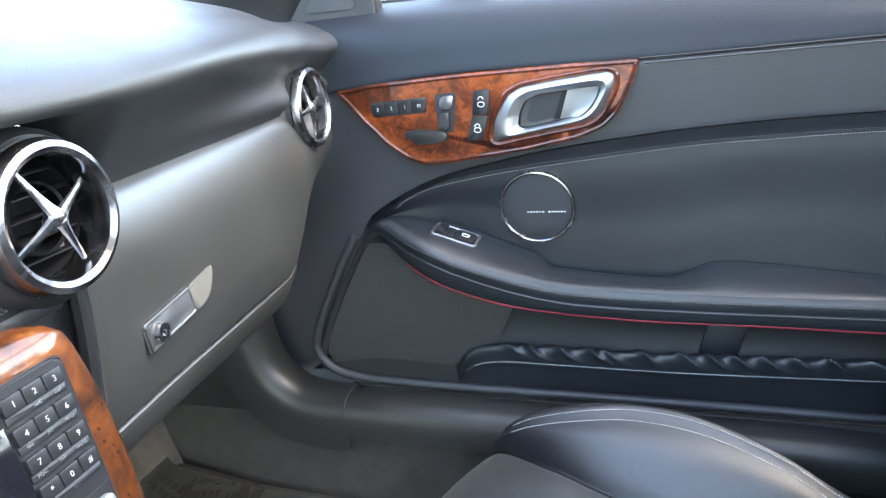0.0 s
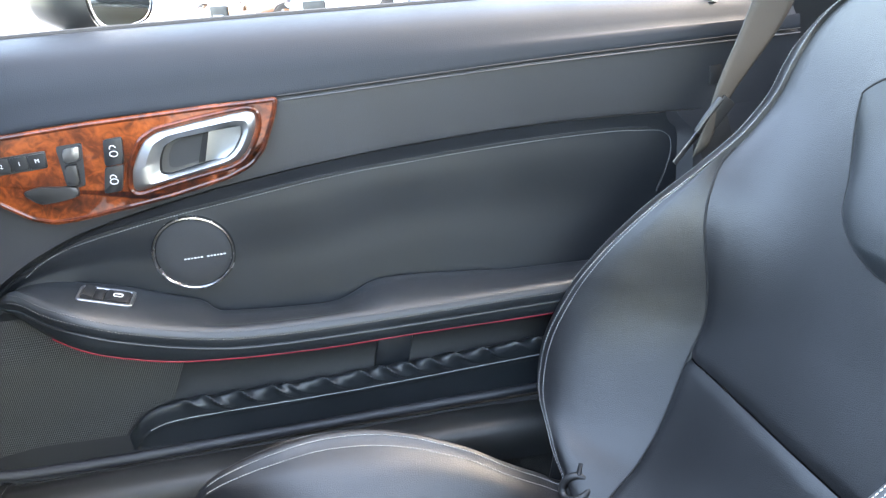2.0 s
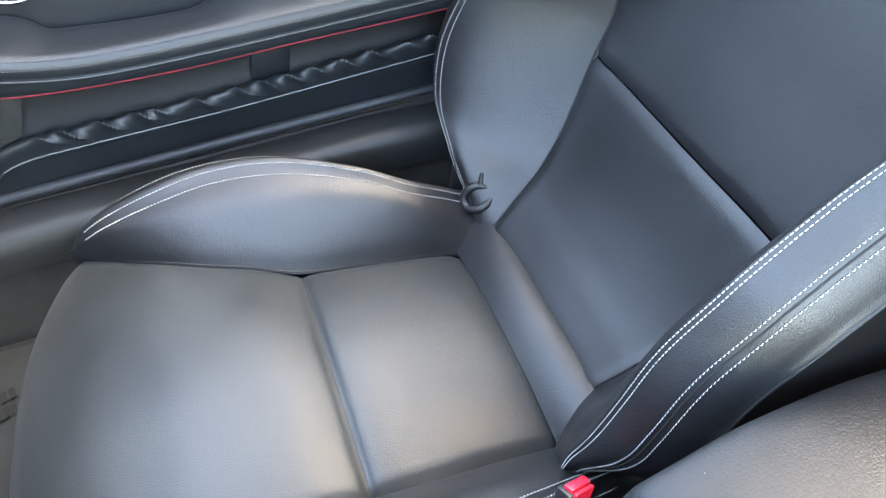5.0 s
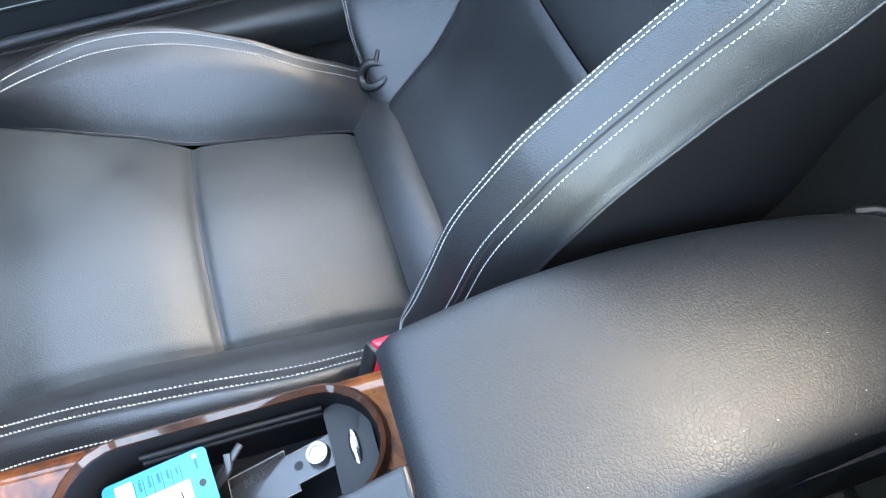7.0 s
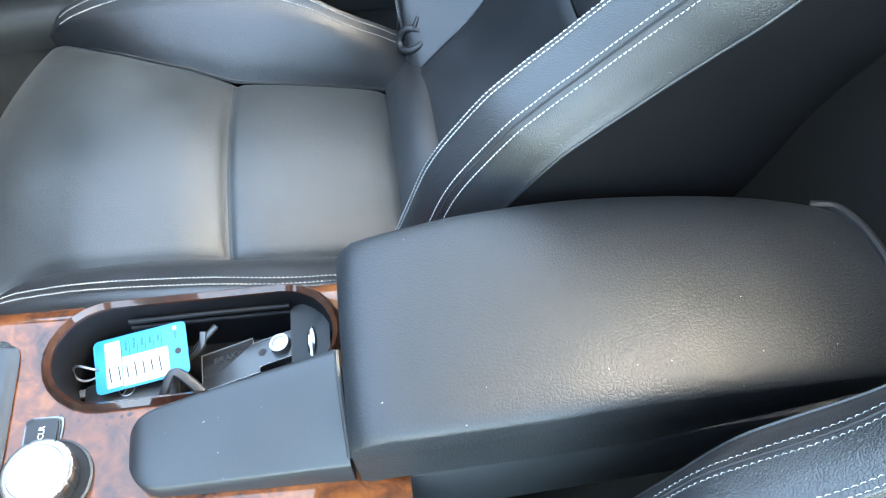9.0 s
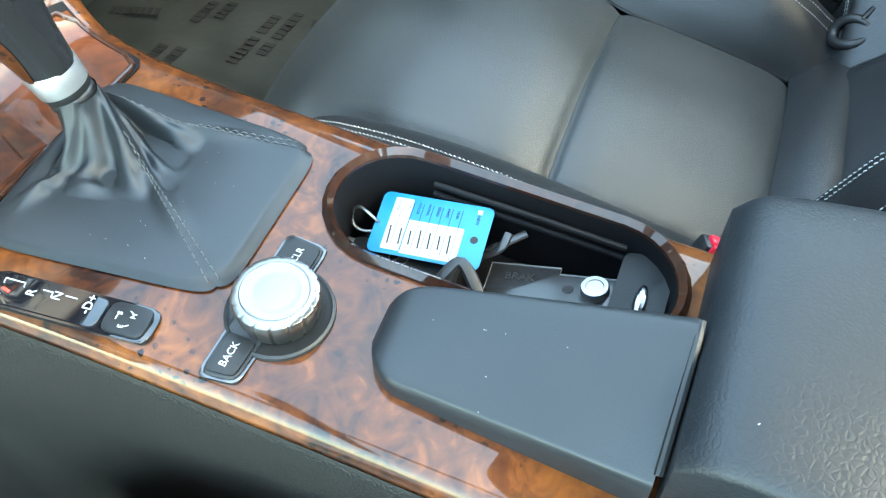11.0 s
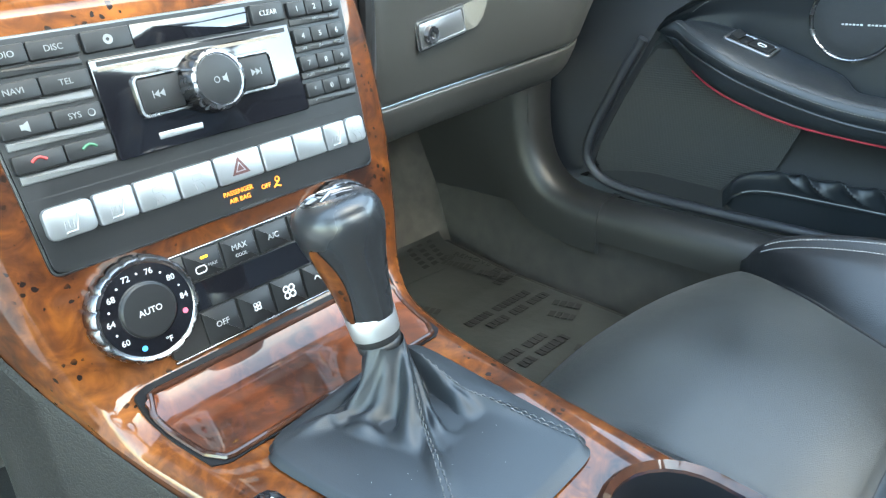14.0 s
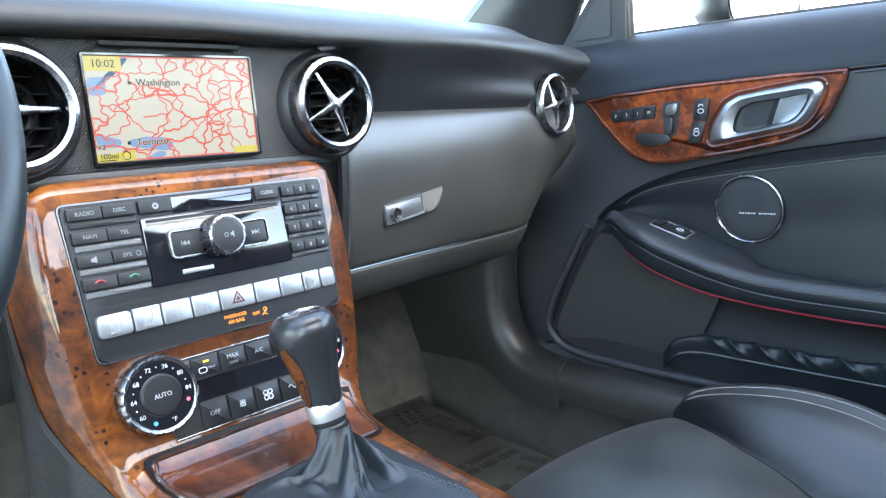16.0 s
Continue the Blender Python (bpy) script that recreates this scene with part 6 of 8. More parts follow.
def f_rest(u, v):
    y = 0.303 - 0.149 * u
    k = math.sqrt(max(0.0, 1 - (1 - min(u / 0.17, 1)) ** 2))
    a = -0.030 - (0.033 + 0.006 * u) * k
    b = -0.030 + (0.018 + 0.011 * u) * k
    hi, lo = 0.016 + 0.046 * u ** 0.85, 0.012 + 0.014 * u
    k2 = math.sqrt(max(0.0, 1 - (1 - min(u / 0.10, 1)) ** 2))
    prof = spline([(0, 0, -0.010), (-0.002, 0, lo * 0.35), (0.02, 0, lo * 0.80), (0.10, 0, lo), (0.5, 0, lo + (hi - lo) * 0.55), (0.84, 0, hi - 0.001), (0.96, 0, hi - 0.0005), (1.0, 0, hi - 0.006), (1.0, 0, hi * 0.4), (1.0, 0, -0.010)], 34)
    q = prof[round(v * 33)]
    return (a + (b - a) * q.x, y, z_top(y) + (q.z * k2 if q.z > 0 else q.z))


bm = patch(f_rest, 50, 33)
bm.faces.new([v for v in bm.verts][-34:])
bm.transform(RE)
part("cover", bm, SOFT_LEATHER, rest, "grained black leather")
bm = tube([Vector((-0.064, 0.1530, 0.436)), Vector((-0.035, 0.1530, 0.454)), Vector((-0.012, 0.1530, 0.468)), Vector((-0.003, 0.1530, 0.468))], 0.0022, 8)
bm.transform(RE)
part("edge_bead", bm, PLASTIC, rest)

# ---- passenger seat ----
XS = 0.373


def make_seat(name, label, cx, mirror=1, slide=0.0):
    seat = thing(name, label, "car seat", "front seats", at=(cx, 0.2, 0.07))
    S = Matrix.Translation((-cx, -0.2, -0.07))
    TR = 0.00050 if mirror > 0 else 0.00022

    def sp(nm, bm, mat, lb="", parent=None, **k):
        if mirror < 0:
            bm.transform(Matrix.Translation((2 * cx, 0, 0)) @ Matrix.Diagonal((-1, 1, 1, 1)))
            bmesh.ops.reverse_faces(bm, faces=bm.faces)
        bm.transform(S @ Matrix.Translation((0, slide, 0)))
        return part(nm, bm, mat, parent or seat, lb, **k)

    INS_H = curve_y([(0.05, 0.138), (0.10, 0.141), (0.20, 0.142), (0.288, 0.145), (0.34, 0.159), (0.39, 0.176), (0.45, 0.206), (0.495, 0.238), (0.518, 0.256), (0.535, 0.265), (0.62, 0.258)])
    RIDGE_H = curve_y([(0.06, 0.190), (0.10, 0.184), (0.14, 0.184), (0.187, 0.200), (0.27, 0.228), (0.35, 0.243), (0.42, 0.242), (0.48, 0.244), (0.515, 0.252), (0.535, 0.265)])
    OUT_H = curve_y([(0.06, 0.215), (0.10, 0.210), (0.14, 0.212), (0.18, 0.226), (0.265, 0.262), (0.33, 0.280), (0.40, 0.286), (0.48, 0.279), (0.515, 0.270), (0.535, 0.268), (0.62, 0.260)])
    INS_Z = curve_y([(0.05, 0.205), (0.09, 0.221), (0.18, 0.246), (0.288, 0.271), (0.34, 0.288), (0.40, 0.298), (0.45, 0.300), (0.51, 0.292), (0.56, 0.272), (0.595, 0.245), (0.612, 0.215), (0.615, 0.16)])
    RIDGE_Z = curve_y([(0.06, 0.252), (0.10, 0.278), (0.14, 0.303), (0.187, 0.326), (0.27, 0.346), (0.35, 0.349), (0.42, 0.342), (0.48, 0.326), (0.515, 0.305), (0.535, 0.285)])

    INS_L = curve_y([(0.05, 0.138), (0.10, 0.141), (0.30, 0.146), (0.42, 0.148), (0.47, 0.146), (0.515, 0.165), (0.545, 0.205), (0.58, 0.232), (0.62, 0.238)])
    RIDGE_L = curve_y([(0.06, 0.190), (0.10, 0.200), (0.20, 0.220), (0.29, 0.216), (0.43, 0.196), (0.50, 0.185), (0.535, 0.190)])
    OUT_L = curve_y([(0.06, 0.215), (0.10, 0.226), (0.20, 0.250), (0.29, 0.252), (0.43, 0.236), (0.50, 0.226), (0.535, 0.215), (0.62, 0.20)])

    def ins(u, v, y0, y1):
        y = span(y0, y1, v)
        s = 2 * u - 1
        w = INS_H(y) if s > 0 else INS_L(y)
        z = INS_Z(y) + 0.024 * (1 - s * s) - 0.007 * SMOOTH(0.90, 1.0, abs(s))
        z -= 0.010 * SMOOTH(0.42, 0.55, y) * s ** 4
        g = min(abs(y - y0), abs(y - y1) if y1 < 0.5 else 1)
        z -= 0.0045 * math.exp(-(g / 0.006) ** 2) + 0.0035 * math.exp(-(g / 0.022) ** 2)
        yy = y - 0.030 * SMOOTH(0.50, 0.62, y) * s ** 2 - 0.010 * SMOOTH(0.45, 0.6, y) * s ** 8
        return (cx + s * w, yy, z)

    def nose(u, v):
        s = 2 * u - 1
        y0 = 0.612 - 0.030 * s ** 2 - 0.010 * s ** 8
        z0 = ins(u, 1, 0.288, 0.600)[2]
        return (cx + s * (INS_H(0.6) if s > 0 else INS_L(0.6)), y0 - 0.012 + 0.012 * math.cos(math.pi * v / 2) + (ins(u, 1, 0.288, 0.600)[1] - y0) * (1 - SMOOTH(0, 0.15, v)), z0 - (z0 - 0.10) * v)

    sp("cushion_front", patch(lambda u, v: ins(u, v, 0.2872, 0.600), 60, 110), WORN_LEATHER, "worn black leather front cushion")
    sp("cushion_nose", patch(nose, 60, 10), WORN_LEATHER)
    sp("cushion_rear", patch(lambda u, v: ins(u, v, 0.098, 0.2868), 60, 80), WORN_LEATHER, "black leather rear cushion")
    sp("cushion_crease", tube([(q[0], 0.287, q[2] - 0.0006) for q in (ins(u, 0, 0.2872, 0.600) for u in np.linspace(0.02, 0.98, 50))], 0.0009, 6), MATT)

    def roll(u, v):
        s = 2 * u - 1
        y = span(0.100, 0.02, v)
        return (cx + s * (0.150 + 0.03 * v), y, 0.218 + 0.024 * (1 - s * s) * (1 - v) + 0.036 * math.sin(math.pi * 0.5 * min(1, v * 1.3)) - 0.015 * v * v)

    sp("cushion_roll", patch(roll, 40, 14), LEATHER_PLAIN)

    def bol(u, v, side):
        y = span(0.045, 0.533, u)
        a, r, o = (INS_H(y) - 0.002, RIDGE_H(y), OUT_H(y)) if side > 0 else (INS_L(y) - 0.002, RIDGE_L(y), OUT_L(y))
        zi = INS_Z(y) - 0.006 - 0.008 * SMOOTH(0.42, 0.53, y)
        zr = RIDGE_Z(y)
        taper = SMOOTH(0.533, 0.50, y)
        prof = spline([(a, 0, zi), (a * 0.8 + r * 0.2, 0, zi + (zr - zi) * 0.38), (a * 0.4 + r * 0.6, 0, zi + (zr - zi) * 0.82), (r, 0, zr), (r + (o - r) * 0.45, 0, zr + 0.008 * taper), (o - 0.006, 0, zr - 0.003), (o + 0.004, 0, zr - 0.016), (o + 0.004, 0, zr - 0.07), (o - 0.01, 0, 0.11)], 40)
        q = prof[round(v * 39)]
        return (cx + side * q.x, y, q.z)

    for side in (-1, 1):
        sp("cushion_bolster", patch(lambda u, v: bol(u, v, side), 80, 39), LEATHER_PLAIN, "raised side bolster with white stitching")

        def line_at(v, y0, y1, n=150, lift=0.0):
            out = []
            for k in range(n):
                y = span(y0, y1, k / (n - 1))
                q = bol((y - 0.045) / 0.488, v, side)
                out.append((q[0], q[1], q[2] + lift))
            return out

        for v in (14.2 / 39, 16.6 / 39):
            sp("bolster_stitching", stitches(line_at(round(v * 39) / 39, 0.06, 0.505), r=TR * 1.3, normal=(-side * 0.3, 0, 1)), THREAD, "white stitching")
        sp("bolster_edge_stitching", stitches(line_at(24 / 39, 0.08, 0.530), r=TR * 1.3, normal=(side * 0.5, 0, 1)), THREAD, "white stitching")
        sp("insert_seam", tube([(cx + side * (INS_H(y) if side > 0 else INS_L(y)), y, INS_Z(y) - 0.004 - 0.010 * SMOOTH(0.42, 0.53, y)) for y in np.linspace(0.10, 0.52, 60)], 0.0018, 6), MATT)
        sp("seat_side", patch(lambda u, v: (cx + side * (0.262 - 0.02 * v), span(0.0, 0.58, u), span(0.20, 0.06, v)), 12, 4), PLASTIC)
    # ---- backrest: s runs up it, d forwards from it
    TU, NU = Vector((0, -0.4103, 0.9119)), Vector((0, 0.9119, 0.4103))
    OR = Vector((cx + 0.012, -0.051, 0.28))

    def back(x, s, d):
        return OR + Vector((x, 0, 0)) + TU * s + NU * d

    # half-widths of the middle panel and of the crest, and the crest's height, door side and console side
    WCR = curve_y([(-0.08, 0.125), (-0.04, 0.135), (0.03, 0.160), (0.13, 0.194), (0.20, 0.203), (0.26, 0.207), (0.30, 0.212), (0.34, 0.221), (0.375, 0.234), (0.41, 0.236), (0.46, 0.240), (0.53, 0.243), (0.58, 0.218), (0.62, 0.155), (0.66, 0.095)])
    WCL = curve_y([(-0.08, 0.120), (-0.04, 0.126), (0.13, 0.150), (0.22, 0.165), (0.30, 0.182), (0.40, 0.205), (0.47, 0.235), (0.53, 0.250), (0.58, 0.230), (0.62, 0.176), (0.66, 0.105)])
    ICR = curve_y([(-0.08, 0.170), (-0.03, 0.225), (0.0, 0.282), (0.04, 0.306), (0.09, 0.313), (0.15, 0.302), (0.21, 0.280), (0.29, 0.254), (0.36, 0.238), (0.41, 0.238), (0.46, 0.243), (0.53, 0.247), (0.58, 0.222), (0.62, 0.160), (0.66, 0.100)])
    ICL = curve_y([(-0.08, 0.200), (0.0, 0.214), (0.06, 0.218), (0.12, 0.219), (0.18, 0.223), (0.25, 0.221), (0.29, 0.225), (0.33, 0.233), (0.37, 0.238), (0.46, 0.252), (0.53, 0.262), (0.58, 0.240), (0.62, 0.186), (0.66, 0.115)])
    DWR = curve_y([(-0.08, 0.095), (-0.03, 0.118), (0.05, 0.131), (0.12, 0.131), (0.21, 0.124), (0.29, 0.100), (0.36, 0.064), (0.42, 0.028), (0.48, 0.006), (0.60, 0.0), (0.66, 0.004)])
    DWL = curve_y([(-0.08, 0.160), (-0.03, 0.172), (0.06, 0.179), (0.10, 0.180), (0.144, 0.174), (0.184, 0.165), (0.21, 0.153), (0.25, 0.132), (0.30, 0.113), (0.38, 0.090), (0.46, 0.055), (0.53, 0.025), (0.60, 0.008), (0.66, 0.004)])
    DC = curve_y([(-0.08, 0.085), (-0.04, 0.066), (0.0, 0.040), (0.05, 0.020), (0.13, 0.004), (0.25, -0.010), (0.40, -0.006), (0.50, -0.004), (0.66, 0.006)])

    def WC(s, side):
        return WCR(s) if side > 0 else WCL(s)

    def WO(s):
        return max(ICL(s), 0.17) + 0.03

    def seam_d(s, side):
        """The panel's seam rides up the bolster towards the shoulder."""
        up = SMOOTH(0.16, 0.40, s) if side > 0 else 0.0
        return DC(s) + ((DWR(s) if side > 0 else DWL(s)) - DC(s)) * up * 0.9

    def centre(u, v, s0, s1):
        s = span(s0, s1, v)
        x = (2 * u - 1)
        w = WC(s, x)
        g = min(abs(s - s0), abs(s - s1)) if s1 < 0.3 else abs(s - s0)
        d = DC(s) + 0.012 * (1 - x * x) - 0.014 - 0.005 * math.exp(-(g / 0.006) ** 2) - 0.004 * SMOOTH(0.93, 1.0, abs(x))
        return back(x * w, s, d + 0.014 * abs(x) ** 3 + (seam_d(s, x) - DC(s)) * abs(x) ** 4)

    sp("backrest_lower", patch(lambda u, v: centre(u, v, -0.10, 0.135), 50, 30), LEATHER_PLAIN, "black leather lower back panel")
    sp("backrest_upper", patch(lambda u, v: centre(u, v, 0.137, 0.64), 60, 70), LEATHER_PLAIN, "black leather upper back panel")

    def wing(u, v, side):
        s = span(-0.08, 0.655, u)
        w, dc = WC(s, side), seam_d(s, side)
        ic, dw = (ICR(s), DWR(s)) if side > 0 else (ICL(s), DWL(s))
        face = 0.046 * SMOOTH(-0.09, 0.03, s) * SMOOTH(0.66, 0.50, s) + 0.006
        o = ic + face
        prof = spline([(w - 0.001, 0, dc - 0.008), (w * 0.70 + ic * 0.30, 0, dc + (dw - dc) * 0.36), (w * 0.36 + ic * 0.64, 0, dc + (dw - dc) * 0.80), (w * 0.10 + ic * 0.90, 0, dw - 0.003), (ic, 0, dw), (ic + face * 0.30, 0, dw - 0.004),
                       (ic + face * 0.66, 0, dw - 0.018), (ic + face * 0.92, 0, dw - 0.042), (o, 0, dw - 0.070), (o - 0.010, 0, min(-0.060, dw - 0.12)), (o - 0.05, 0, -0.095)], 51)
        q = prof[round(v * 50)]
        return back(side * q.x, s, q.z)

    for side in (-1, 1):
        sp("backrest_bolster", patch(lambda u, v: wing(u, v * 38 / 50, side), 180, 38), LEATHER_PLAIN, "padded side bolster with white stitching")
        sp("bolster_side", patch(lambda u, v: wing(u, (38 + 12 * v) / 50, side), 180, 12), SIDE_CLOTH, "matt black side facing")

        def wing_line(k, s0, s1, n=360):
            return [wing((span(s0, s1, j / (n - 1)) + 0.08) / 0.735, k / 50, side) for j in range(n)]

        up_out = back(side * 0.45, 0, 0.9) - back(0, 0, 0)
        for k in ((15, 18) if side > 0 else (19, 21)):
            sp("bolster_stitching", stitches(wing_line(k, -0.07, 0.60), normal=up_out, r=TR), THREAD, "white stitching")
        out_up = back(side * 0.9, 0, 0.5) - back(0, 0, 0)
        for k in (28, 30):
            sp("bolster_stitching", stitches(wing_line(k, -0.07, 0.62), normal=out_up, r=TR), THREAD, "white stitching")
        sp("bolster_groove", tube([Vector(p) - out_up.normalized() * 0.0002 for p in wing_line(29, -0.07, 0.62)], 0.0010, 6), MATT)
        sp("bolster_piping", tube(wing_line(38, -0.07, 0.62), 0.0013, 6), LEATHER_PLAIN)
        sp("bolster_seam", tube([back(side * WC(s, side), s, seam_d(s, side) - 0.004) for s in np.linspace(-0.07, 0.395 if side > 0 else 0.60, 70)], 0.0016, 6), MATT)
    sp("back_shell", patch(lambda u, v: back((2 * u - 1) * (WO(span(-0.08, 0.655, v)) - 0.04), span(-0.08, 0.66, v), -0.095), 10, 30), PLASTIC)

    # centre insert pad that ends in a tongue
    HW = curve_y([(0.322, 0.002), (0.325, 0.022), (0.331, 0.040), (0.343, 0.058), (0.36, 0.070), (0.39, 0.080), (0.44, 0.095), (0.487, 0.103), (0.56, 0.108)])

    def tongue(u, v):
        x = 2 * u - 1
        s = 0.327 + (0.198 - 0.036 * abs(x) ** 3) * v ** 1.5
        w = HW(s - 0.005) + 0.003 * SMOOTH(0.327, 0.36, s)
        rim = 1 - abs(x) ** 6
        d = DC(s) + 0.002 + 0.014 * rim * SMOOTH(0.318, 0.350, s) - 0.004 * SMOOTH(0.42, 0.56, s) - 0.010 * (1 - x * x) * SMOOTH(0.36, 0.46, s)
        return back(x * w + 0.003 - 0.019 * SMOOTH(0.38, 0.322, s), s, d + 0.016 * abs(x) ** 3 * SMOOTH(0.40, 0.50, s))

    sp("centre_pad", patch(tongue, 44, 90), LEATHER, "tongue-shaped padded leather insert")
    rim = [tongue(0, v) for v in np.linspace(1, 0, 60)] + [tongue(1, v) for v in np.linspace(0, 1, 60)] + [tongue(u, 1) for u in np.linspace(0.98, 0.02, 30)]
    sp("pad_seam", tube(rim, 0.0013, 6, closed=True), MATT)

    # headrest pillow with the neck warmer vent
    def pillow(u, v):
        a = math.pi * (u - 0.5)
        q = math.sin(a)
        s = 0.506 + 0.085 * abs(q) ** 3.2 + (0.215 - 0.07 * q * q) * v
        d = -0.012 + 0.040 * abs(math.cos(a)) ** 0.4 * math.sin(math.pi * min(1, 0.05 + 0.95 * v)) ** 0.45
        return back(-0.02 + 0.162 * q, s, d)

    pil = sp("headrest", patch(pillow, 60, 40), VINYL, "grained black leather headrest with an air vent")
    VM = frame_m(back(-0.004, 0.611, 0.0255), Vector((1, 0, 0)), TU, NU)
    vo = blur(dense([(-0.106, 0.030), (0.106, 0.030), (0.094, -0.027), (-0.094, -0.027)], 0.004), 4)
    sp("vent_frame", ring_band(vo, inset(vo, 0.011), 0.010, VM), PLASTIC, "grey plastic vent frame", pil)
    sp("vent_well", prism(rounded(0.180, 0.040, 0.005), 0.0015, VM), MATT, "", pil)
    for k in range(10):
        sp("vent_slat", box(0.0018, 0.036, 0.006, 0.0004, VM @ Matrix.Translation((-0.081 + 0.018 * k, 0, 0.004)) @ pose(0, 0, 0, 0, 0, -8)), PLASTIC, "", pil)
    for side in (-1, 1):
        sp("headrest_stitching", stitches([pillow(0.5 + side * 0.40, v) for v in np.linspace(0.01, 0.97, 90)], 0.0048, 0.0036, 0.0007, NU, 0.0012), THREAD, "white stitching")
    return seat


seat = make_seat("passenger_seat", "black leather sports seat with white stitching and integrated headrest", XS)
make_seat("driver_seat", "black leather driver sports seat with white stitching", -0.373, -1, -0.05)


# ---- car shell ----
def floor_z(y):
    return float(np.interp(y, [-0.75, 0.05, 0.60, 0.78, 0.94, 1.115], [0.10, 0.07, 0.096, 0.107, 0.114, 0.141]))


floor = part("floor", patch(lambda u, v: (span(-0.80, 0.78, u), span(-0.75, 1.12, v), floor_z(span(-0.75, 1.12, v))), 12, 48, 0.02, (0, 0, -1)), CARPET_DARK)
tagged(floor, "charcoal carpet on the car floor", "floor", kind="structure")
firewall = part("wall_front", patch(lambda u, v: (span(-0.80, 0.80, u), 1.110 + 0.155 * v, span(0.139, 0.56, v)), 16, 8, 0.02, (0, 1, 0)), CARPET)
tagged(firewall, "grey carpeted bulkhead of the footwell", "wall", kind="structure")
# side wall wears the carpet copy with shade in its colour
kick = part("wall_side", patch(lambda u, v: (0.716 - 0.020 * v, span(-0.50, 1.27, u), span(0.250, 0.03, v)), 20, 4, 0.02, (1, 0, 0)), CARPET_SHADED)
tagged(kick, "grey carpet on the side of the footwell, coloured darker for shade", "wall", kind="structure")
sill = thing("door_sill", "black plastic door sill trim sweeping up to the footwell side", "sill trim", kind="structure", at=(0.73, 0.4, 0.2))
SI = Matrix.Translation((-0.73, -0.4, -0.2))


def f_sill(u, v):
    y = span(-0.40, 0.79, u)
    prof = spline([(0.775, 0, 0.262), (0.757, 0, 0.271), (0.735, 0, 0.274), (0.712, 0, 0.268), (0.702, 0, 0.250), (0.700, 0, 0.215)], 20)
    q = prof[round(v * 19)]
    return (q.x, y, q.z + 0.010 * SMOOTH(0.2, 0.8, y) - 0.02 * SMOOTH(0.2, -0.2, y))


bm = patch(f_sill, 40, 19)
bm.transform(SI)
part("sill_cover", bm, PLASTIC_TRIM, sill)
bend = spline([(0, 0.78, 0.278), (0, 0.825, 0.280), (0, 0.872, 0.290), (0, 0.905, 0.318), (0, 0.922, 0.365), (0, 0.925, 0.43), (0, 0.918, 0.49), (0, 0.908, 0.58)], 44)
SECTION = [(0.790, -0.016), (0.779, -0.006), (0.772, 0.001), (0.757, 0.006), (0.735, 0.008), (0.716, 0.003), (0.704, -0.012), (0.7005, -0.035), (0.700, -0.075)]
rows = []
for k, p in enumerate(bend):
    d = (bend[min(k + 1, 43)] - bend[max(k - 1, 0)]).normalized()
    n = Vector((0, -d.z, d.y))
    rows.append(spline([p + Vector((x, 0, 0)) + n * h for x, h in SECTION], 30))
bm = loft(rows)
bm.transform(SI)
part("kick_trim", bm, PLASTIC_TRIM, sill, "curved black kick trim")
bm = tube([r[5] + Vector((-0.0005, 0, 0)) for r in rows[2:]], 0.0011, 6)
bm.transform(SI)
part("kick_trim_groove", bm, MATT, sill)
bm = tube([q + Vector((0, 0, 0.0004)) for q in rows[1]], 0.0011, 6)
bm.transform(SI)
part("trim_joint", bm, MATT, sill)
bm = patch(lambda u, v: (0.7125 - 0.004 * math.sin(math.pi * v) + 0.004 * v, span(0.925, 1.27, u), span(0.60, 0.2445, v)), 16, 12, 0.006, (1, 0, 0))
bm.transform(SI)
part("kick_panel", bm, PLASTIC_TRIM, sill, "smooth dark plastic kick panel")
# body side behind the door and the bulkhead behind the seats, raised to cut rear light
rear = part("wall_rear", patch(lambda u, v: (span(-0.78, 0.78, u), -0.42 - 0.10 * v, span(0.06, 0.95, v)), 10, 10, 0.03, (0, -1, 0)), CARPET_DARK)
tagged(rear, "dark carpeted bulkhead behind the seats", "wall", kind="structure")
side = part("wall_quarter", patch(lambda u, v: (0.775 + 0.02 * math.sin(3 * v), span(-0.36, -0.60, u), span(0.10, 0.86, v)), 6, 10, 0.03, (1, 0, 0)), PLASTIC)
tagged(side, "black plastic quarter trim behind the door", "wall", kind="structure")
side = part("wall_quarter", patch(lambda u, v: (-0.775, span(-0.36, -0.60, u), span(0.10, 0.86, v)), 6, 10, 0.03, (-1, 0, 0)), PLASTIC)
tagged(side, "black plastic quarter trim behind the door", "wall", kind="structure")
# out of view; its height is chosen to hold back light from behind
shelf = part("rear_deck", patch(lambda u, v: (span(-0.78, 0.78, u), span(-0.52, -1.10, v), 0.95 - 0.03 * v), 8, 6, 0.02, (0, 0, -1)), HEADLINER)
tagged(shelf, "unseen rear deck behind the bulkhead, set high to cut rear light", "deck", kind="structure")
tub = part("rear_tub", patch(lambda u, v: (span(-0.40, 0.40, u), -0.27 - 0.13 * v, span(0.10, 0.415, v)), 6, 6, 0.02, (0, -1, 0)), CARPET_DARK)
tagged(tub, "dark carpet behind the centre armrest", "wall", kind="structure")
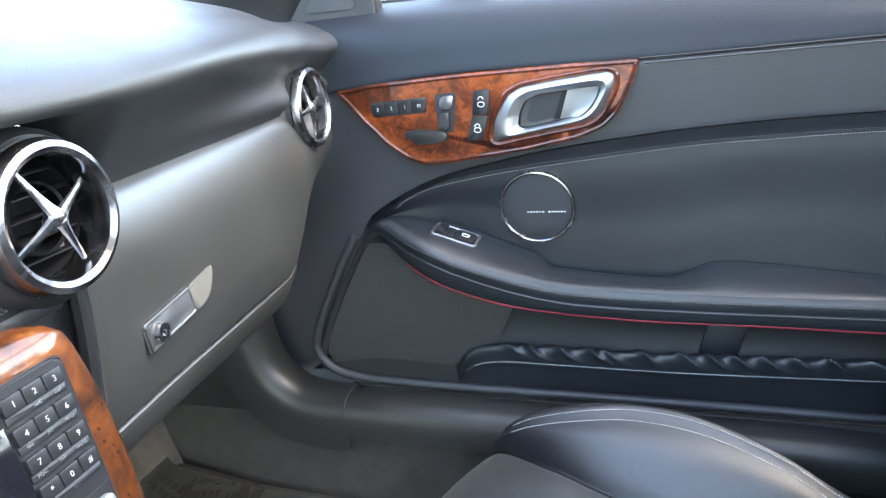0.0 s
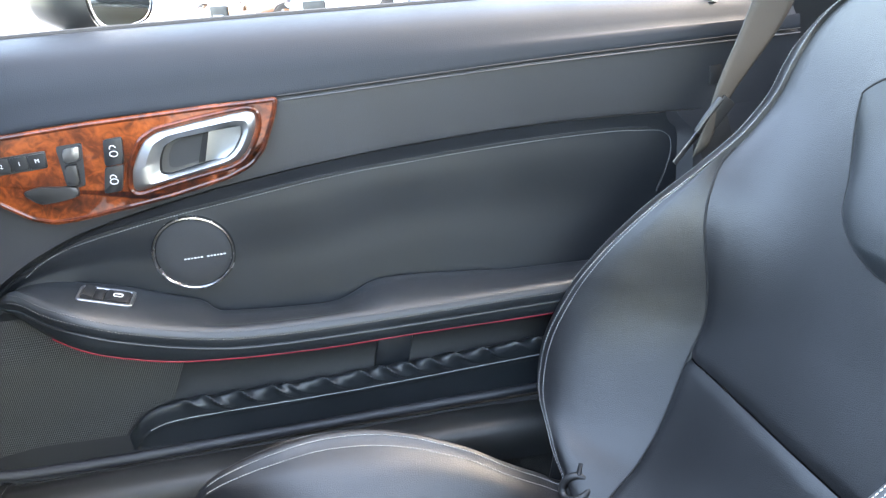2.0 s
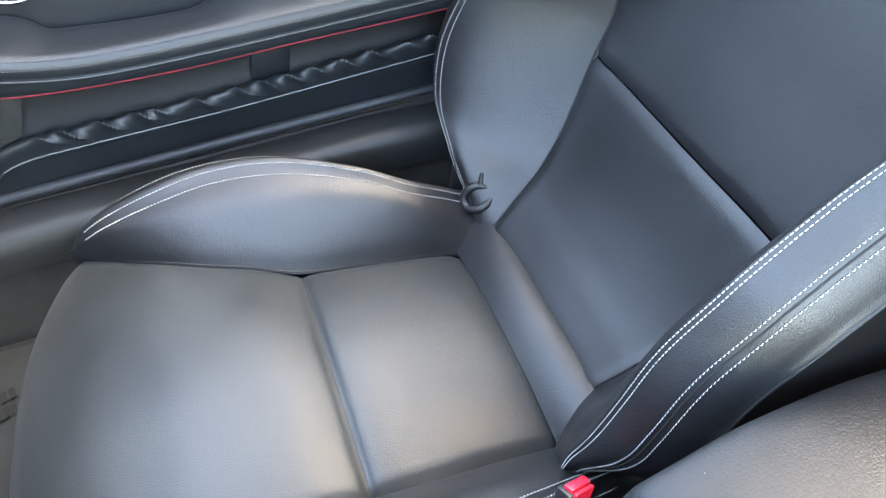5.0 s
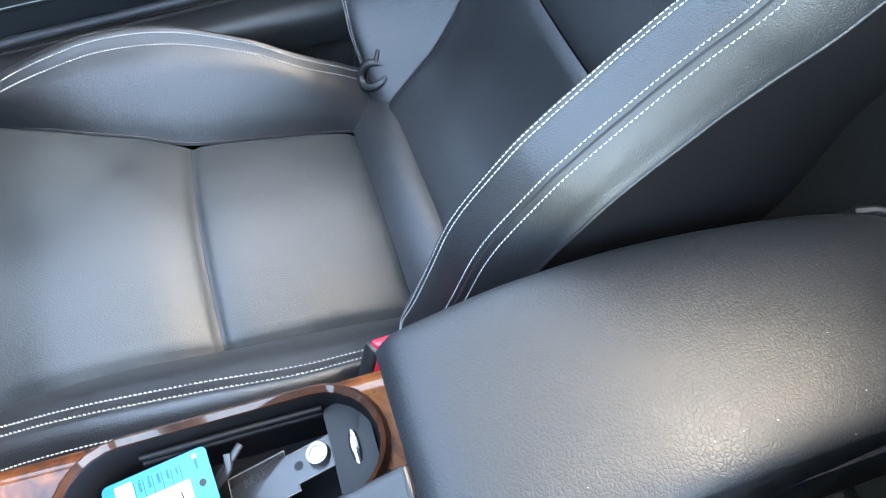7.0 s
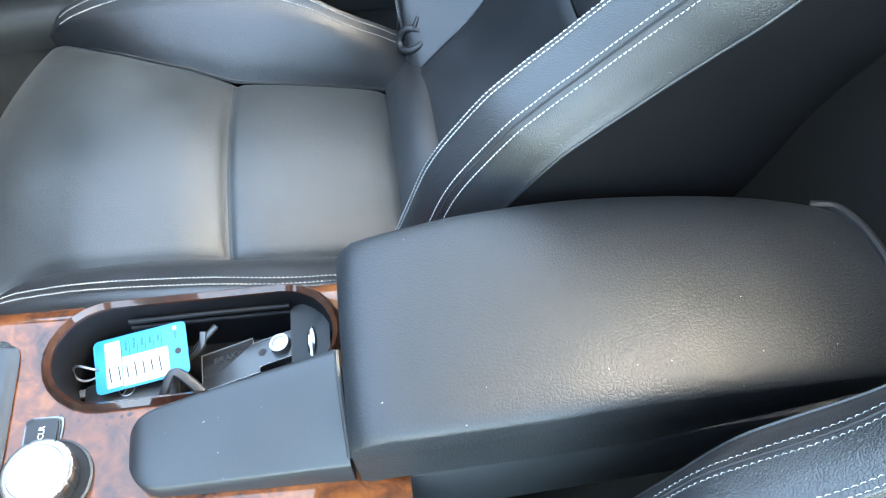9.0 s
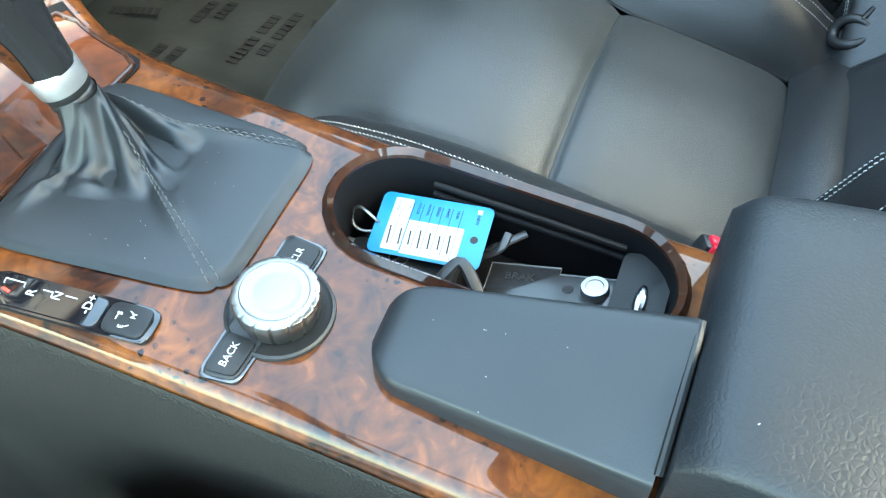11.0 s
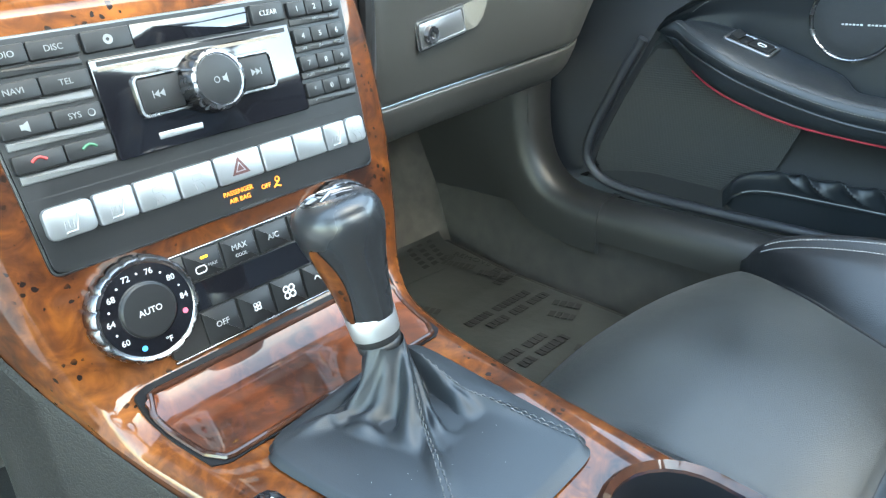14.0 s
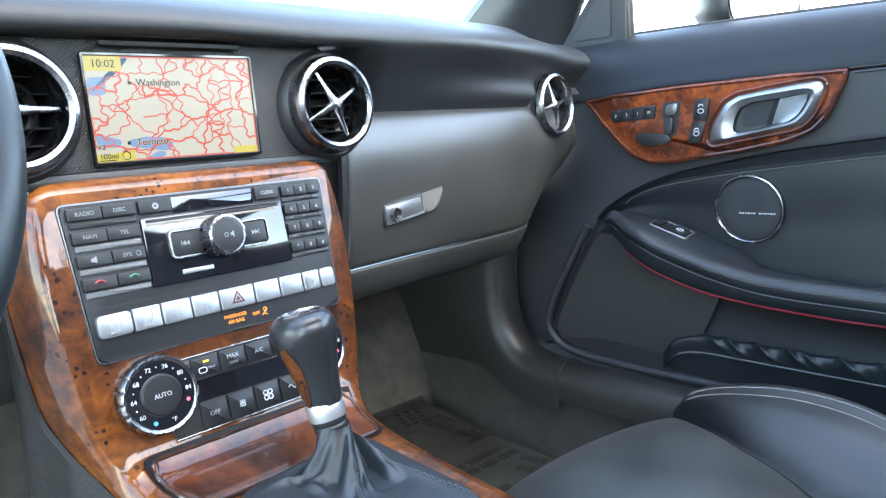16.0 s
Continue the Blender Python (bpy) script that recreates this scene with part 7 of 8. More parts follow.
for s in (-1, 1):
    fore = spline([(s * 0.80, 1.20, 0.76), (s * 0.80, 1.12, 0.85), (s * 0.75, 0.86, 1.00), (s * 0.69, 0.60, 1.07), (s * 0.61, 0.16, 1.165)], 20)
    aft = spline([(s * 0.815, 0.86, 0.76), (s * 0.815, 0.84, 0.85), (s * 0.785, 0.74, 0.950), (s * 0.725, 0.50, 1.045), (s * 0.635, 0.10, 1.150)], 20)
    bm = loft([spline([p, p.lerp(q, 0.5) + Vector((-s * 0.018, 0, -0.006)), q, q + Vector((s * 0.03, 0.01, 0.02)), p + Vector((s * 0.03, 0.01, 0.02)), p], 24)[:-1] for p, q in zip(fore, aft)], close=True, caps=True)
    a = part("pillar", bm, PLASTIC)
    tagged(a, "black plastic windscreen pillar trim", "pillar", kind="structure")
    fore = spline([(s * 0.635, -0.40, 1.145), (s * 0.69, -0.55, 1.05), (s * 0.76, -0.75, 0.88)], 12)
    bm = loft([[p, p + Vector((0, -0.20, 0)), p + Vector((s * 0.03, -0.20, 0)), p + Vector((s * 0.03, 0, 0))] for p in fore], close=True, caps=True)
    a = part("rear_pillar", bm, HEADLINER)
    tagged(a, "dark rear roof pillar trim", "pillar", kind="structure")


# roof is never in view: added to block overhead sky, front edge set for light
def f_roof(u, v):
    q = 2 * u - 1
    y = span(-0.40, 0.12 + 0.06 * (1 - q * q), v)
    return (q * 0.635, y, 1.150 + 0.055 * (1 - q * q) + 0.02 * math.sin(math.pi * v))


bm = patch(f_roof, 24, 24, 0.035, (0, 0, 1))
roof = part("ceiling", bm, HEADLINER)
tagged(roof, "unseen grey headliner of a closed roof, added to limit sky light", "ceiling", kind="structure")
bonnet = part("bonnet", patch(lambda u, v: (span(-0.75, 0.75, u), span(1.18, 2.30, v), 0.855 - 0.14 * v * v - 0.06 * (2 * u - 1) ** 2), 14, 14, 0.02, (0, 0, -1)), PAINT_GREY)
tagged(bonnet, "grey painted car bonnet", "bonnet", kind="structure")

# ---- outside ----
ASPHALT = material("pale_asphalt", (0.25, 0.245, 0.235), 0.9, grain=60, bump=0.4, stain=0.25, stain_scale=0.7)
ground = part("ground", patch(lambda u, v: (span(-150, 150, u), span(-150, 150, v), -0.15), 6, 6), ASPHALT)
tagged(ground, "pale sunlit asphalt of a car lot", "ground", kind="structure")


# ---- things in the console tray ----
tag_thing = thing("key_tag", "bright blue dealer key tag with a white table", "key tag", at=(0.055, 0.312, 0.400))
TG = frame_m((0, 0, 0.0), Vector((0.085, -0.990, 0.05)).normalized(), Vector((0.96, 0.08, 0.25)).normalized(), Vector((-0.25, 0.03, 0.96)).normalized())
part("card", prism(rounded(0.072, 0.042, 0.004), 0.0009, TG, 0.0002), TAG_BLUE, tag_thing, "blue plastic card")
part("white_field", prism(rounded(0.012, 0.036, 0.0008, 2, -0.0215, 0.0), 0.0001, TG @ Matrix.Translation((0, 0, 0.0009))), TAG_WHITE, tag_thing)
part("white_field", prism(rounded(0.036, 0.023, 0.0008, 2, 0.003, -0.0075), 0.0001, TG @ Matrix.Translation((0, 0, 0.0009))), TAG_WHITE, tag_thing)
for k, t in enumerate(("STOCK", "VIN", "COLOR", "MODEL", "SERIES", "MAKE", "YEAR")):
    x = -0.0245 + 0.0063 * k if k else -0.0253
    lettering(t, 0.0030, TG @ Matrix.Translation((x + 0.001, 0.0125, 0.0012)) @ pose(0, 0, 0, 0, 0, -90), INK, tag_thing, raised=0.00005)
    part("rule", box(0.0003, 0.034 if k else 0.02, 0.0001, 0, TG @ Matrix.Translation((x + 0.0035, -0.001, 0.00112))), INK, tag_thing)
    part("handwriting_bar", box(0.0010, 0.0125 - 0.0015 * (k % 3), 0.0001, 0, TG @ Matrix.Translation((x + 0.0008, -0.008, 0.00112)) @ pose(0, 0, 0, 0, 0, 5)), INK, tag_thing)
lettering("NEW", 0.0034, TG @ Matrix.Translation((0.0275, 0.0110, 0.0012)) @ pose(0, 0, 0, 0, 0, -90), INK, tag_thing, raised=0.00005)
part("tick_box", box(0.003, 0.003, 0.0002, 0, TG @ Matrix.Translation((0.0275, 0.0168, 0.001))), TAG_WHITE, tag_thing)
part("punched_hole", lathe([(0.0, 0.0011), (0.0024, 0.0011), (0.0025, 0.0009)], 18, TG @ Matrix.Translation((0.0285, -0.002, 0))), INK, tag_thing)
key_thing = thing("car_key", "black car key with a steel ring under the tag", "car key", at=(0.036, 0.325, 0.380))
part("fob", box(0.030, 0.072, 0.012, 0.005, pose(0, 0, 0, 0, 0, 6)), PLASTIC, key_thing)
part("fob_badge", lathe([(0.0062, 0.0062), (0.0066, 0.0068), (0.0060, 0.0070), (0.0056, 0.0062)], 28, pose(0.002, 0.002, 0.0)), SILVER, key_thing)
for k in range(3):
    part("fob_badge_bar", tube([(0.002, 0.002, 0.0065), (0.002 + 0.006 * math.cos(radians(30 + 120 * k)), 0.002 + 0.006 * math.sin(radians(30 + 120 * k)), 0.0065)], 0.0005, 5), SILVER, key_thing)
part("key_ring", tube([(0.016 + 0.002 * math.sin(2 * a), 0.030 + 0.0105 * math.cos(a), 0.015 + 0.0105 * math.sin(a)) for a in np.linspace(0, 2 * math.pi, 29)[:-1]], 0.0010, 6, closed=True, up=(1, 0, 0)), BRUSHED, key_thing, "steel key ring")
part("key_loop", box(0.007, 0.010, 0.005, 0.001, Matrix.Translation((0.006, 0.038, 0.0))), BRUSHED, key_thing)
plate_thing = thing("plastic_bracket", "smoky clear plastic bracket with a steel rivet", "bracket", at=(0.050, 0.235, 0.382))
SMOKE = material("smoked_plastic", (0.02, 0.02, 0.021), 0.24, coat=0.15)
PB = pose(0, 0, 0, 4, 10, 96)
part("bracket_plate", prism([(-0.038, -0.016), (0.006, -0.016), (0.006, -0.011), (0.040, -0.011), (0.040, 0.012), (0.010, 0.012), (0.010, 0.017), (-0.038, 0.017)], 0.0016, PB @ Matrix.Diagonal((-1, 1, 1, 1)), 0.0004), SMOKE, plate_thing)
part("bracket_rim", tube([PB @ Vector((-x, y, 0.0016)) for x, y in ((-0.038, -0.016), (0.006, -0.016), (0.006, -0.011), (0.040, -0.011), (0.040, 0.012), (0.010, 0.012), (0.010, 0.017), (-0.038, 0.017))], 0.0005, 5, closed=True), GREY_INK, plate_thing, "pale cut edge")
part("rivet", lathe([(0.0085, 0.0016), (0.0085, 0.006), (0.0078, 0.0072), (0.0055, 0.0072), (0.0050, 0.0064), (0.0, 0.0064)], 32, PB @ Matrix.Translation((-0.029, 0.000, 0))), BRUSHED, plate_thing, "steel rivet")
part("hole", lathe([(0.0, 0.0018), (0.0032, 0.0018), (0.0034, 0.0016)], 20, PB @ Matrix.Translation((-0.013, 0.0, 0))), MATT, plate_thing)
lettering("BRAK", 0.0095, PB @ Matrix.Translation((0.018, -0.006, 0.0018)) @ pose(0, 0, 0, 0, 0, 180), MATT, plate_thing, raised=0.0003)
for k, (x, y) in enumerate(((0.010, 0.008), (0.006, -0.004))):
    part("bracket_prong", tube(spline([(x, 0.045, 0.004), (x + 0.006, 0.034, 0.010), (x + 0.016, 0.022 + 0.01 * k, 0.014)], 8), 0.003, 8, flat=0.5), SMOKE, plate_thing)
cl = thing("cup_clamp", "black plastic spring arm in the console tray", "cup holder arm", at=(0.025, 0.283, 0.395))
part("arm", tube(spline([(-0.010, 0.018, -0.01), (0.000, 0.010, 0.002), (0.011, 0.002, 0.008), (0.003, -0.010, 0.002), (-0.010, -0.022, -0.008)], 18), 0.0042, 8, flat=0.7), PLASTIC, cl)
tr = thing("tray_latch", "grey tray end panel with an oval chrome release", "release button", at=(0.047, 0.181, 0.395))
part("end_panel", prism(blur(dense([(-0.036, -0.014), (0.036, -0.014), (0.034, 0.016), (-0.034, 0.016)], 0.003), 2), 0.004, pose(0, 0, 0, 0, 0, 0), 0.001), material("grey_tray_plastic", (0.018, 0.019, 0.020), 0.6, spec=0.25, grain=700, bump=0.1), tr)
part("release", lathe([(0.0, 0.0065), (0.004, 0.0062), (0.0062, 0.0045), (0.0065, 0.003)], 28, Matrix.Diagonal((2.1, 0.62, 1, 1))), CHROME, tr, "oval chrome release")

# ---- belt buckle and belt ----
buckle = thing("belt_buckle", "black seat belt buckle with a red press button", "belt buckle", at=(0.124, 0.158, 0.326))
BK = pose(0, 0, 0, 28, 8, 22) @ Matrix.Diagonal((0.85, 0.85, 0.9, 1))
part("housing", box(0.018, 0.034, 0.095, 0.004, BK), PLASTIC, buckle)
part("press_button", box(0.010, 0.028, 0.010, 0.002, BK @ Matrix.Translation((-0.001, -0.001, 0.046))), RED_PLASTIC, buckle, "red press button")
part("press_button_side", box(0.004, 0.026, 0.040, 0.001, BK @ Matrix.Translation((-0.0095, 0, 0.030))), RED_PLASTIC, buckle)
belt = thing("seat_belt", "grey webbing seat belt hanging beside the seat with a steel tongue", "seat belt", at=(0.70, -0.25, 0.7))
path = spline([(0.03, -0.105, 0.34), (0.018, -0.07, 0.21), (0.006, -0.020, 0.09), (-0.020, 0.052, 0.0), (-0.030, 0.085, -0.06)], 24)
rows = []
for k, p in enumerate(path):
    w = 0.050 * (1 - 0.72 * SMOOTH(12, 19, k))
    rows.append([p + Vector((0.3 * w * s, -w * s * 0.95, 0.35 * w * s)) + Vector((-0.0015 * (1 - s * s), 0, 0)) for s in np.linspace(-1, 1, 7)])
ob = part("webbing", loft(rows), BELT, belt, "grey belt webbing")
m = ob.modifiers.new("thick", "SOLIDIFY")
m.thickness = 0.0016
part("tongue", box(0.006, 0.020, 0.055, 0.002, Matrix.Translation((-0.022, 0.062, -0.020)) @ pose(0, 0, 0, 42, 0, 0)), PLASTIC, belt)
part("tongue_blade", box(0.002, 0.007, 0.048, 0.0008, Matrix.Translation((-0.018, 0.098, -0.056)) @ pose(0, 0, 0, 42, 0, 0)), EDGE_METAL, belt, "steel blade")
part("tongue_cap", tube(spline([(-0.030, 0.060, 0.004), (-0.030, 0.078, -0.016), (-0.028, 0.090, -0.034)], 8), 0.0042, 8), PLASTIC, belt)
lower = [Vector((0.0 - 0.004 * k, 0.055 - 0.013 * k, -0.03 - 0.05 * k)) for k in range(8)]
ob = part("lower_webbing", loft([[p + Vector((0, -0.022 * s, 0.008 * s)) for s in (-1, 0, 1)] for p in lower]), material("black_webbing", (0.012, 0.012, 0.013), 0.8, grain=1500, bump=0.3), belt)
part("belt_guide", tube(spline([(0.010, -0.120, 0.255), (0.0, -0.085, 0.262), (-0.03, -0.075, 0.255)], 10), 0.004, 8), BRUSHED, belt)
recl = thing("recliner_cover", "black plastic loop and hinge cover between seat cushion and backrest", "hinge cover", at=(0.548, 0.057, 0.267))
LOOP = pose(0, 0, 0, -28, -38, 0)
part("loop", tube([LOOP @ Vector((0.014 * math.cos(a), 0.018 * math.sin(a), 0.003 * math.cos(2 * a))) for a in np.linspace(0, 2 * math.pi, 37)[:-1]], 0.0052, 10, closed=True), PLASTIC, recl)
part("loop_core", lathe([(0.0, -0.006), (0.008, -0.004), (0.0135, -0.006)], 24, LOOP), MATT, recl)
part("pin", tube([LOOP @ Vector((0.006, -0.002, -0.002)), LOOP @ Vector((0.014, -0.010, 0.004)), LOOP @ Vector((0.026, -0.016, 0.002))], [0.003, 0.0035, 0.003], 8), PLASTIC, recl)
part("stem", box(0.014, 0.035, 0.10, 0.006, Matrix.Translation((0.058, -0.005, -0.012)) @ pose(0, 0, 0, 12, 0, 0)), PLASTIC, recl)

# ---- floor mats ----
FILM = material("milky_film", (0.0180, 0.0200, 0.0195), 0.42, grain=60, bump=0.4, stain=0.35, stain_scale=14, coat=0.15)
mat_thing = thing("floor_mat", "charcoal floor mat under a creased protective plastic film", "floor mat", at=(0.42, 0.8, 0.1))


def f_mat(u, v, lift, wave):
    x, y = span(0.165, 0.690, u), span(0.46, 1.105, v)
    z = floor_z(y) + lift + wave * (noise.noise(Vector((x * 14, y * 14, 0.3))) + 0.5 * noise.noise(Vector((x * 40, y * 30, 2))))
    return (x - 0.42, y - 0.8, z - 0.1)


def f_flap(u, v):
    x, y = span(0.40, 0.700 - 0.05 * (1 - v), u), span(1.035, 1.16, v)
    lift = 0.0185 + 0.004 * math.sin(5 * u) * (1 - v) + 0.055 * SMOOTH(0.45, 1.0, v) ** 2
    return (x - 0.42, y - 0.8, floor_z(y) + lift - 0.1)


def print_line(x, y, turn, words, rng):
    """one line of unreadable dark print: a short bar for each character"""
    M = Matrix.Translation((x - 0.42, y - 0.8, floor_z(y) + 0.0168 - 0.1)) @ pose(0, 0, 0, 0, 0, turn)
    u, bars = 0.0, []
    for count in words:
        for k in range(count):
            w = rng.uniform(0.0065, 0.0105)
            bars.append(box(w, 0.0165, 0.0004, 0, M @ Matrix.Translation((u + w / 2, 0, 0))))
            u += w + 0.0028
        u += 0.009
    part("print_line", join(*bars), INK, mat_thing)


part("mat", patch(lambda u, v: f_mat(u, v, 0.012, 0.0), 10, 24, 0.008, (0, 0, -1)), CARPET_DARK, mat_thing)
part("film", patch(lambda u, v: f_mat(0.02 + 0.96 * u, 0.02 + 0.97 * v, 0.0150, 0.0006), 60, 70), FILM, mat_thing, "milky plastic film with dark print")
part("film_flap", patch(f_flap, 16, 14, 0.0004, (0, 0, 1)), FILM, mat_thing)
PRINT = random.Random(8)
lettering("REMOVE", 0.024, Matrix.Translation((0.664 - 0.42, 1.020 - 0.8, floor_z(1.020) + 0.0172 - 0.1)) @ pose(0, 0, 0, 0, 8, -75), INK, mat_thing, raised=0.0003)
for x, y, turn, words in ((0.632, 1.062, -75, (2,)), (0.640, 0.985, -75, (5,)), (0.618, 1.050, -75, (6,)),
                          (0.640, 0.965, 2, (4,)), (0.632, 0.940, 2, (5,)), (0.500, 0.890, -3, (5, 7)), (0.520, 0.862, -3, (4, 3, 4)),
                          (0.612, 0.815, -75, (4,)), (0.645, 0.830, -75, (4,)), (0.440, 0.790, -3, (6, 4)), (0.470, 0.762, -3, (3, 6)),
                          (0.300, 0.905, -3, (6, 6)), (0.320, 0.877, -3, (4, 7)), (0.560, 0.730, -75, (6,)), (0.590, 0.720, -75, (5,)),
                          (0.380, 0.660, -3, (6, 5)), (0.400, 0.632, -3, (4, 6)), (0.470, 1.010, -75, (7,))):
    print_line(x, y, turn, words, PRINT)
flap_bars = []
for j in range(3):
    for k in range(5):
        p = Vector(f_flap(0.70 + 0.09 * j, 0.18 + 0.11 * k))
        flap_bars.append(box(0.013, 0.009, 0.0004, 0, Matrix.Translation(p + Vector((0, 0, 0.0009))) @ pose(0, 0, 0, 20 if k > 2 else 9, 0, 0)))
part("print_line", join(*flap_bars), INK, mat_thing)
dm = thing("floor_mat", "grey carpet driver floor mat", "floor mat", at=(-0.40, 0.6, 0.09))
part("mat", patch(lambda u, v: (span(-0.62, -0.175, u) + 0.40, span(0.05, 1.0, v) - 0.6, floor_z(span(0.05, 1.0, v)) + 0.012 - 0.09), 10, 24, 0.008, (0, 0, -1)), material("light_grey_mat", (0.055, 0.052, 0.047), 0.95, grain=700, bump=1.0, stain=0.35, stain_scale=40), dm)

# ---- steering wheel ----
wheel = thing("steering_wheel", "black leather steering wheel", "steering wheel", at=(-0.405, 0.405, 0.742))
WM = pose(0, 0, 0, 68, 0, 0)
bm = tube([(0.176 * math.cos(a), 0.176 * math.sin(a), 0) for a in np.linspace(0, 2 * math.pi, 97)[:-1]], 0.0165, 14, closed=True)
bm.transform(WM)
part("rim", bm, SOFT_LEATHER, wheel)
bm = lathe([(0.0, 0.030), (0.045, 0.026), (0.062, 0.012), (0.066, -0.02), (0.05, -0.03), (0.0, -0.03)], 32)
bm.transform(WM)
part("hub", bm, PLASTIC, wheel)
for a in (200, 340, 270):
    bm = tube([(0.05 * math.cos(radians(a)), 0.05 * math.sin(radians(a)), -0.005), (0.165 * math.cos(radians(a)), 0.165 * math.sin(radians(a)), -0.002)], [0.022, 0.012], 8, flat=0.4)
    bm.transform(WM)
    part("spoke", bm, PLASTIC, wheel)

# ---- parked cars, cones and trees outside ----
def make_car(label, colour, at, heading):
    car = thing("parked_car", label, "car", "row of parked cars", at=at)
    car.rotation_euler = (0, 0, heading)
    paint = material("car_paint", colour, 0.22, coat=1.0, stain=0.05, stain_scale=2)
    glass = material("car_window", (0.02, 0.022, 0.025), 0.06, coat=0.5)
    st = [(0.0, 0.62, 0.30, 0.62), (0.10, 0.80, 0.24, 0.70), (0.35, 0.87, 0.22, 0.78), (0.9, 0.89, 0.22, 0.90), (1.4, 0.89, 0.22, 0.95), (2.4, 0.89, 0.22, 0.97), (3.3, 0.88, 0.22, 0.98), (3.9, 0.84, 0.25, 0.96), (4.15, 0.70, 0.32, 0.88)]
    rows = []
    for y, w, lo, hi in st:
        sec = [(-w * 0.85, lo), (-w, lo + 0.10), (-w, 0.5 * (lo + hi)), (-w * 0.97, hi - 0.12), (-w * 0.86, hi - 0.02), (-w * 0.4, hi + 0.02), (w * 0.4, hi + 0.02), (w * 0.86, hi - 0.02), (w * 0.97, hi - 0.12), (w, 0.5 * (lo + hi)), (w, lo + 0.10), (w * 0.85, lo)]
        rows.append([(x, -y, z) for x, z in sec])
    part("body", loft(rows, close=True, caps=True), paint, car)
    cab = [(1.25, 0.80, 0.94, 0.95), (1.9, 0.68, 0.95, 1.33), (2.6, 0.66, 0.95, 1.38), (3.2, 0.66, 0.95, 1.30), (3.75, 0.74, 0.95, 0.98)]
    rows = [[(-w * 1.08, -y, lo), (-w, -y, hi - 0.06), (-w * 0.8, -y, hi), (w * 0.8, -y, hi), (w, -y, hi - 0.06), (w * 1.08, -y, lo)] for y, w, lo, hi in cab]
    part("cabin", loft(rows, close=True, caps=True), glass, car, "dark car windows")
    part("roof_panel", loft([[(-w * 0.8, -y, hi + 0.01), (0, -y, hi + 0.03), (w * 0.8, -y, hi + 0.01)] for y, w, lo, hi in cab[1:4]]), paint, car)
    for sx in (-1, 1):
        for y in (0.80, 3.35):
            M = Matrix.Translation((sx * 0.80, -y, 0.31)) @ pose(0, 0, 0, 0, 90 * sx, 0)
            wh = part("wheel", lathe([(0.20, 0.09), (0.22, 0.10), (0.30, 0.10), (0.315, 0.06), (0.315, -0.10), (0.20, -0.11)], 36, M), MATT, car, "black tyre")
            part("rim", lathe([(0.0, 0.075), (0.05, 0.08), (0.06, 0.05), (0.18, 0.055), (0.21, 0.095), (0.215, 0.08)], 36, M), SILVER, wh, "silver alloy rim")
            for k in range(5):
                part("rim_spoke", box(0.045, 0.15, 0.02, 0.008, M @ pose(0, 0, 0, 0, 0, 72 * k) @ Matrix.Translation((0, 0.125, 0.085))), SILVER, wh)
        part("headlight", lathe([(0.0, 0.03), (0.10, 0.02), (0.15, -0.03)], 20, Matrix.Translation((sx * 0.60, -0.10, 0.63)) @ pose(0, 0, 0, 90, 0, 20 * sx) @ Matrix.Diagonal((1.3, 0.6, 1, 1)) @ pose(0, 0, 0, 0, 0, 0)), CHROME, car, "clear headlight")
        part("side_intake", box(0.24, 0.06, 0.10, 0.03, Matrix.Translation((sx * 0.55, -0.03, 0.36))), MATT, car)
    part("grille", box(0.55, 0.06, 0.20, 0.04, Matrix.Translation((0, 0.01, 0.56))), MATT, car, "dark grille")
    part("lower_intake", box(0.70, 0.06, 0.10, 0.03, Matrix.Translation((0, 0.01, 0.33))), MATT, car)
    part("number_plate", box(0.31, 0.02, 0.15, 0.006, Matrix.Translation((0, 0.045, 0.43))), TAG_WHITE, car, "pale number plate")
    part("plate_bar", box(0.22, 0.004, 0.05, 0, Matrix.Translation((0, 0.057, 0.43))), INK, car)
    return car


GZ = -0.15
ROW = Vector((-0.80, -0.60, 0))
first = Vector((12.3, -0.05, GZ))
for k, (lb, c) in enumerate((("bronze brown car parked in a sunny lot", (0.10, 0.045, 0.02)), ("white car parked in a sunny lot", (0.75, 0.75, 0.74)), ("blue car parked in a sunny lot", (0.05, 0.14, 0.42)), ("silver car parked in a sunny lot", (0.55, 0.57, 0.60)), ("grey car parked in a sunny lot", (0.25, 0.26, 0.27)))):
    make_car(lb, c, first + ROW * 2.75 * (k - 1), math.atan2(0.8, -0.6) - math.pi / 2)


def make_cone(at):
    cone = thing("traffic_cone", "orange and white traffic cone on the asphalt", "traffic cone", "traffic cones", at=at)
    part("base", box(0.36, 0.36, 0.03, 0.01, Matrix.Translation((0, 0, 0.015))), material("cone_orange", (0.75, 0.16, 0.03), 0.5), cone)
    part("cone_body", lathe([(0.14, 0.03), (0.115, 0.20)], 24), material("cone_orange", (0.75, 0.16, 0.03), 0.5), cone)
    part("white_sleeve", lathe([(0.117, 0.20), (0.05, 0.62), (0.03, 0.71), (0.0, 0.715)], 24), TAG_WHITE, cone, "white reflective sleeve")
    return cone


for p in ((12.6, 0.95, GZ), (9.9, -1.05, GZ), (7.9, -2.9, GZ), (13.9, 2.3, GZ)):
    make_cone(p)


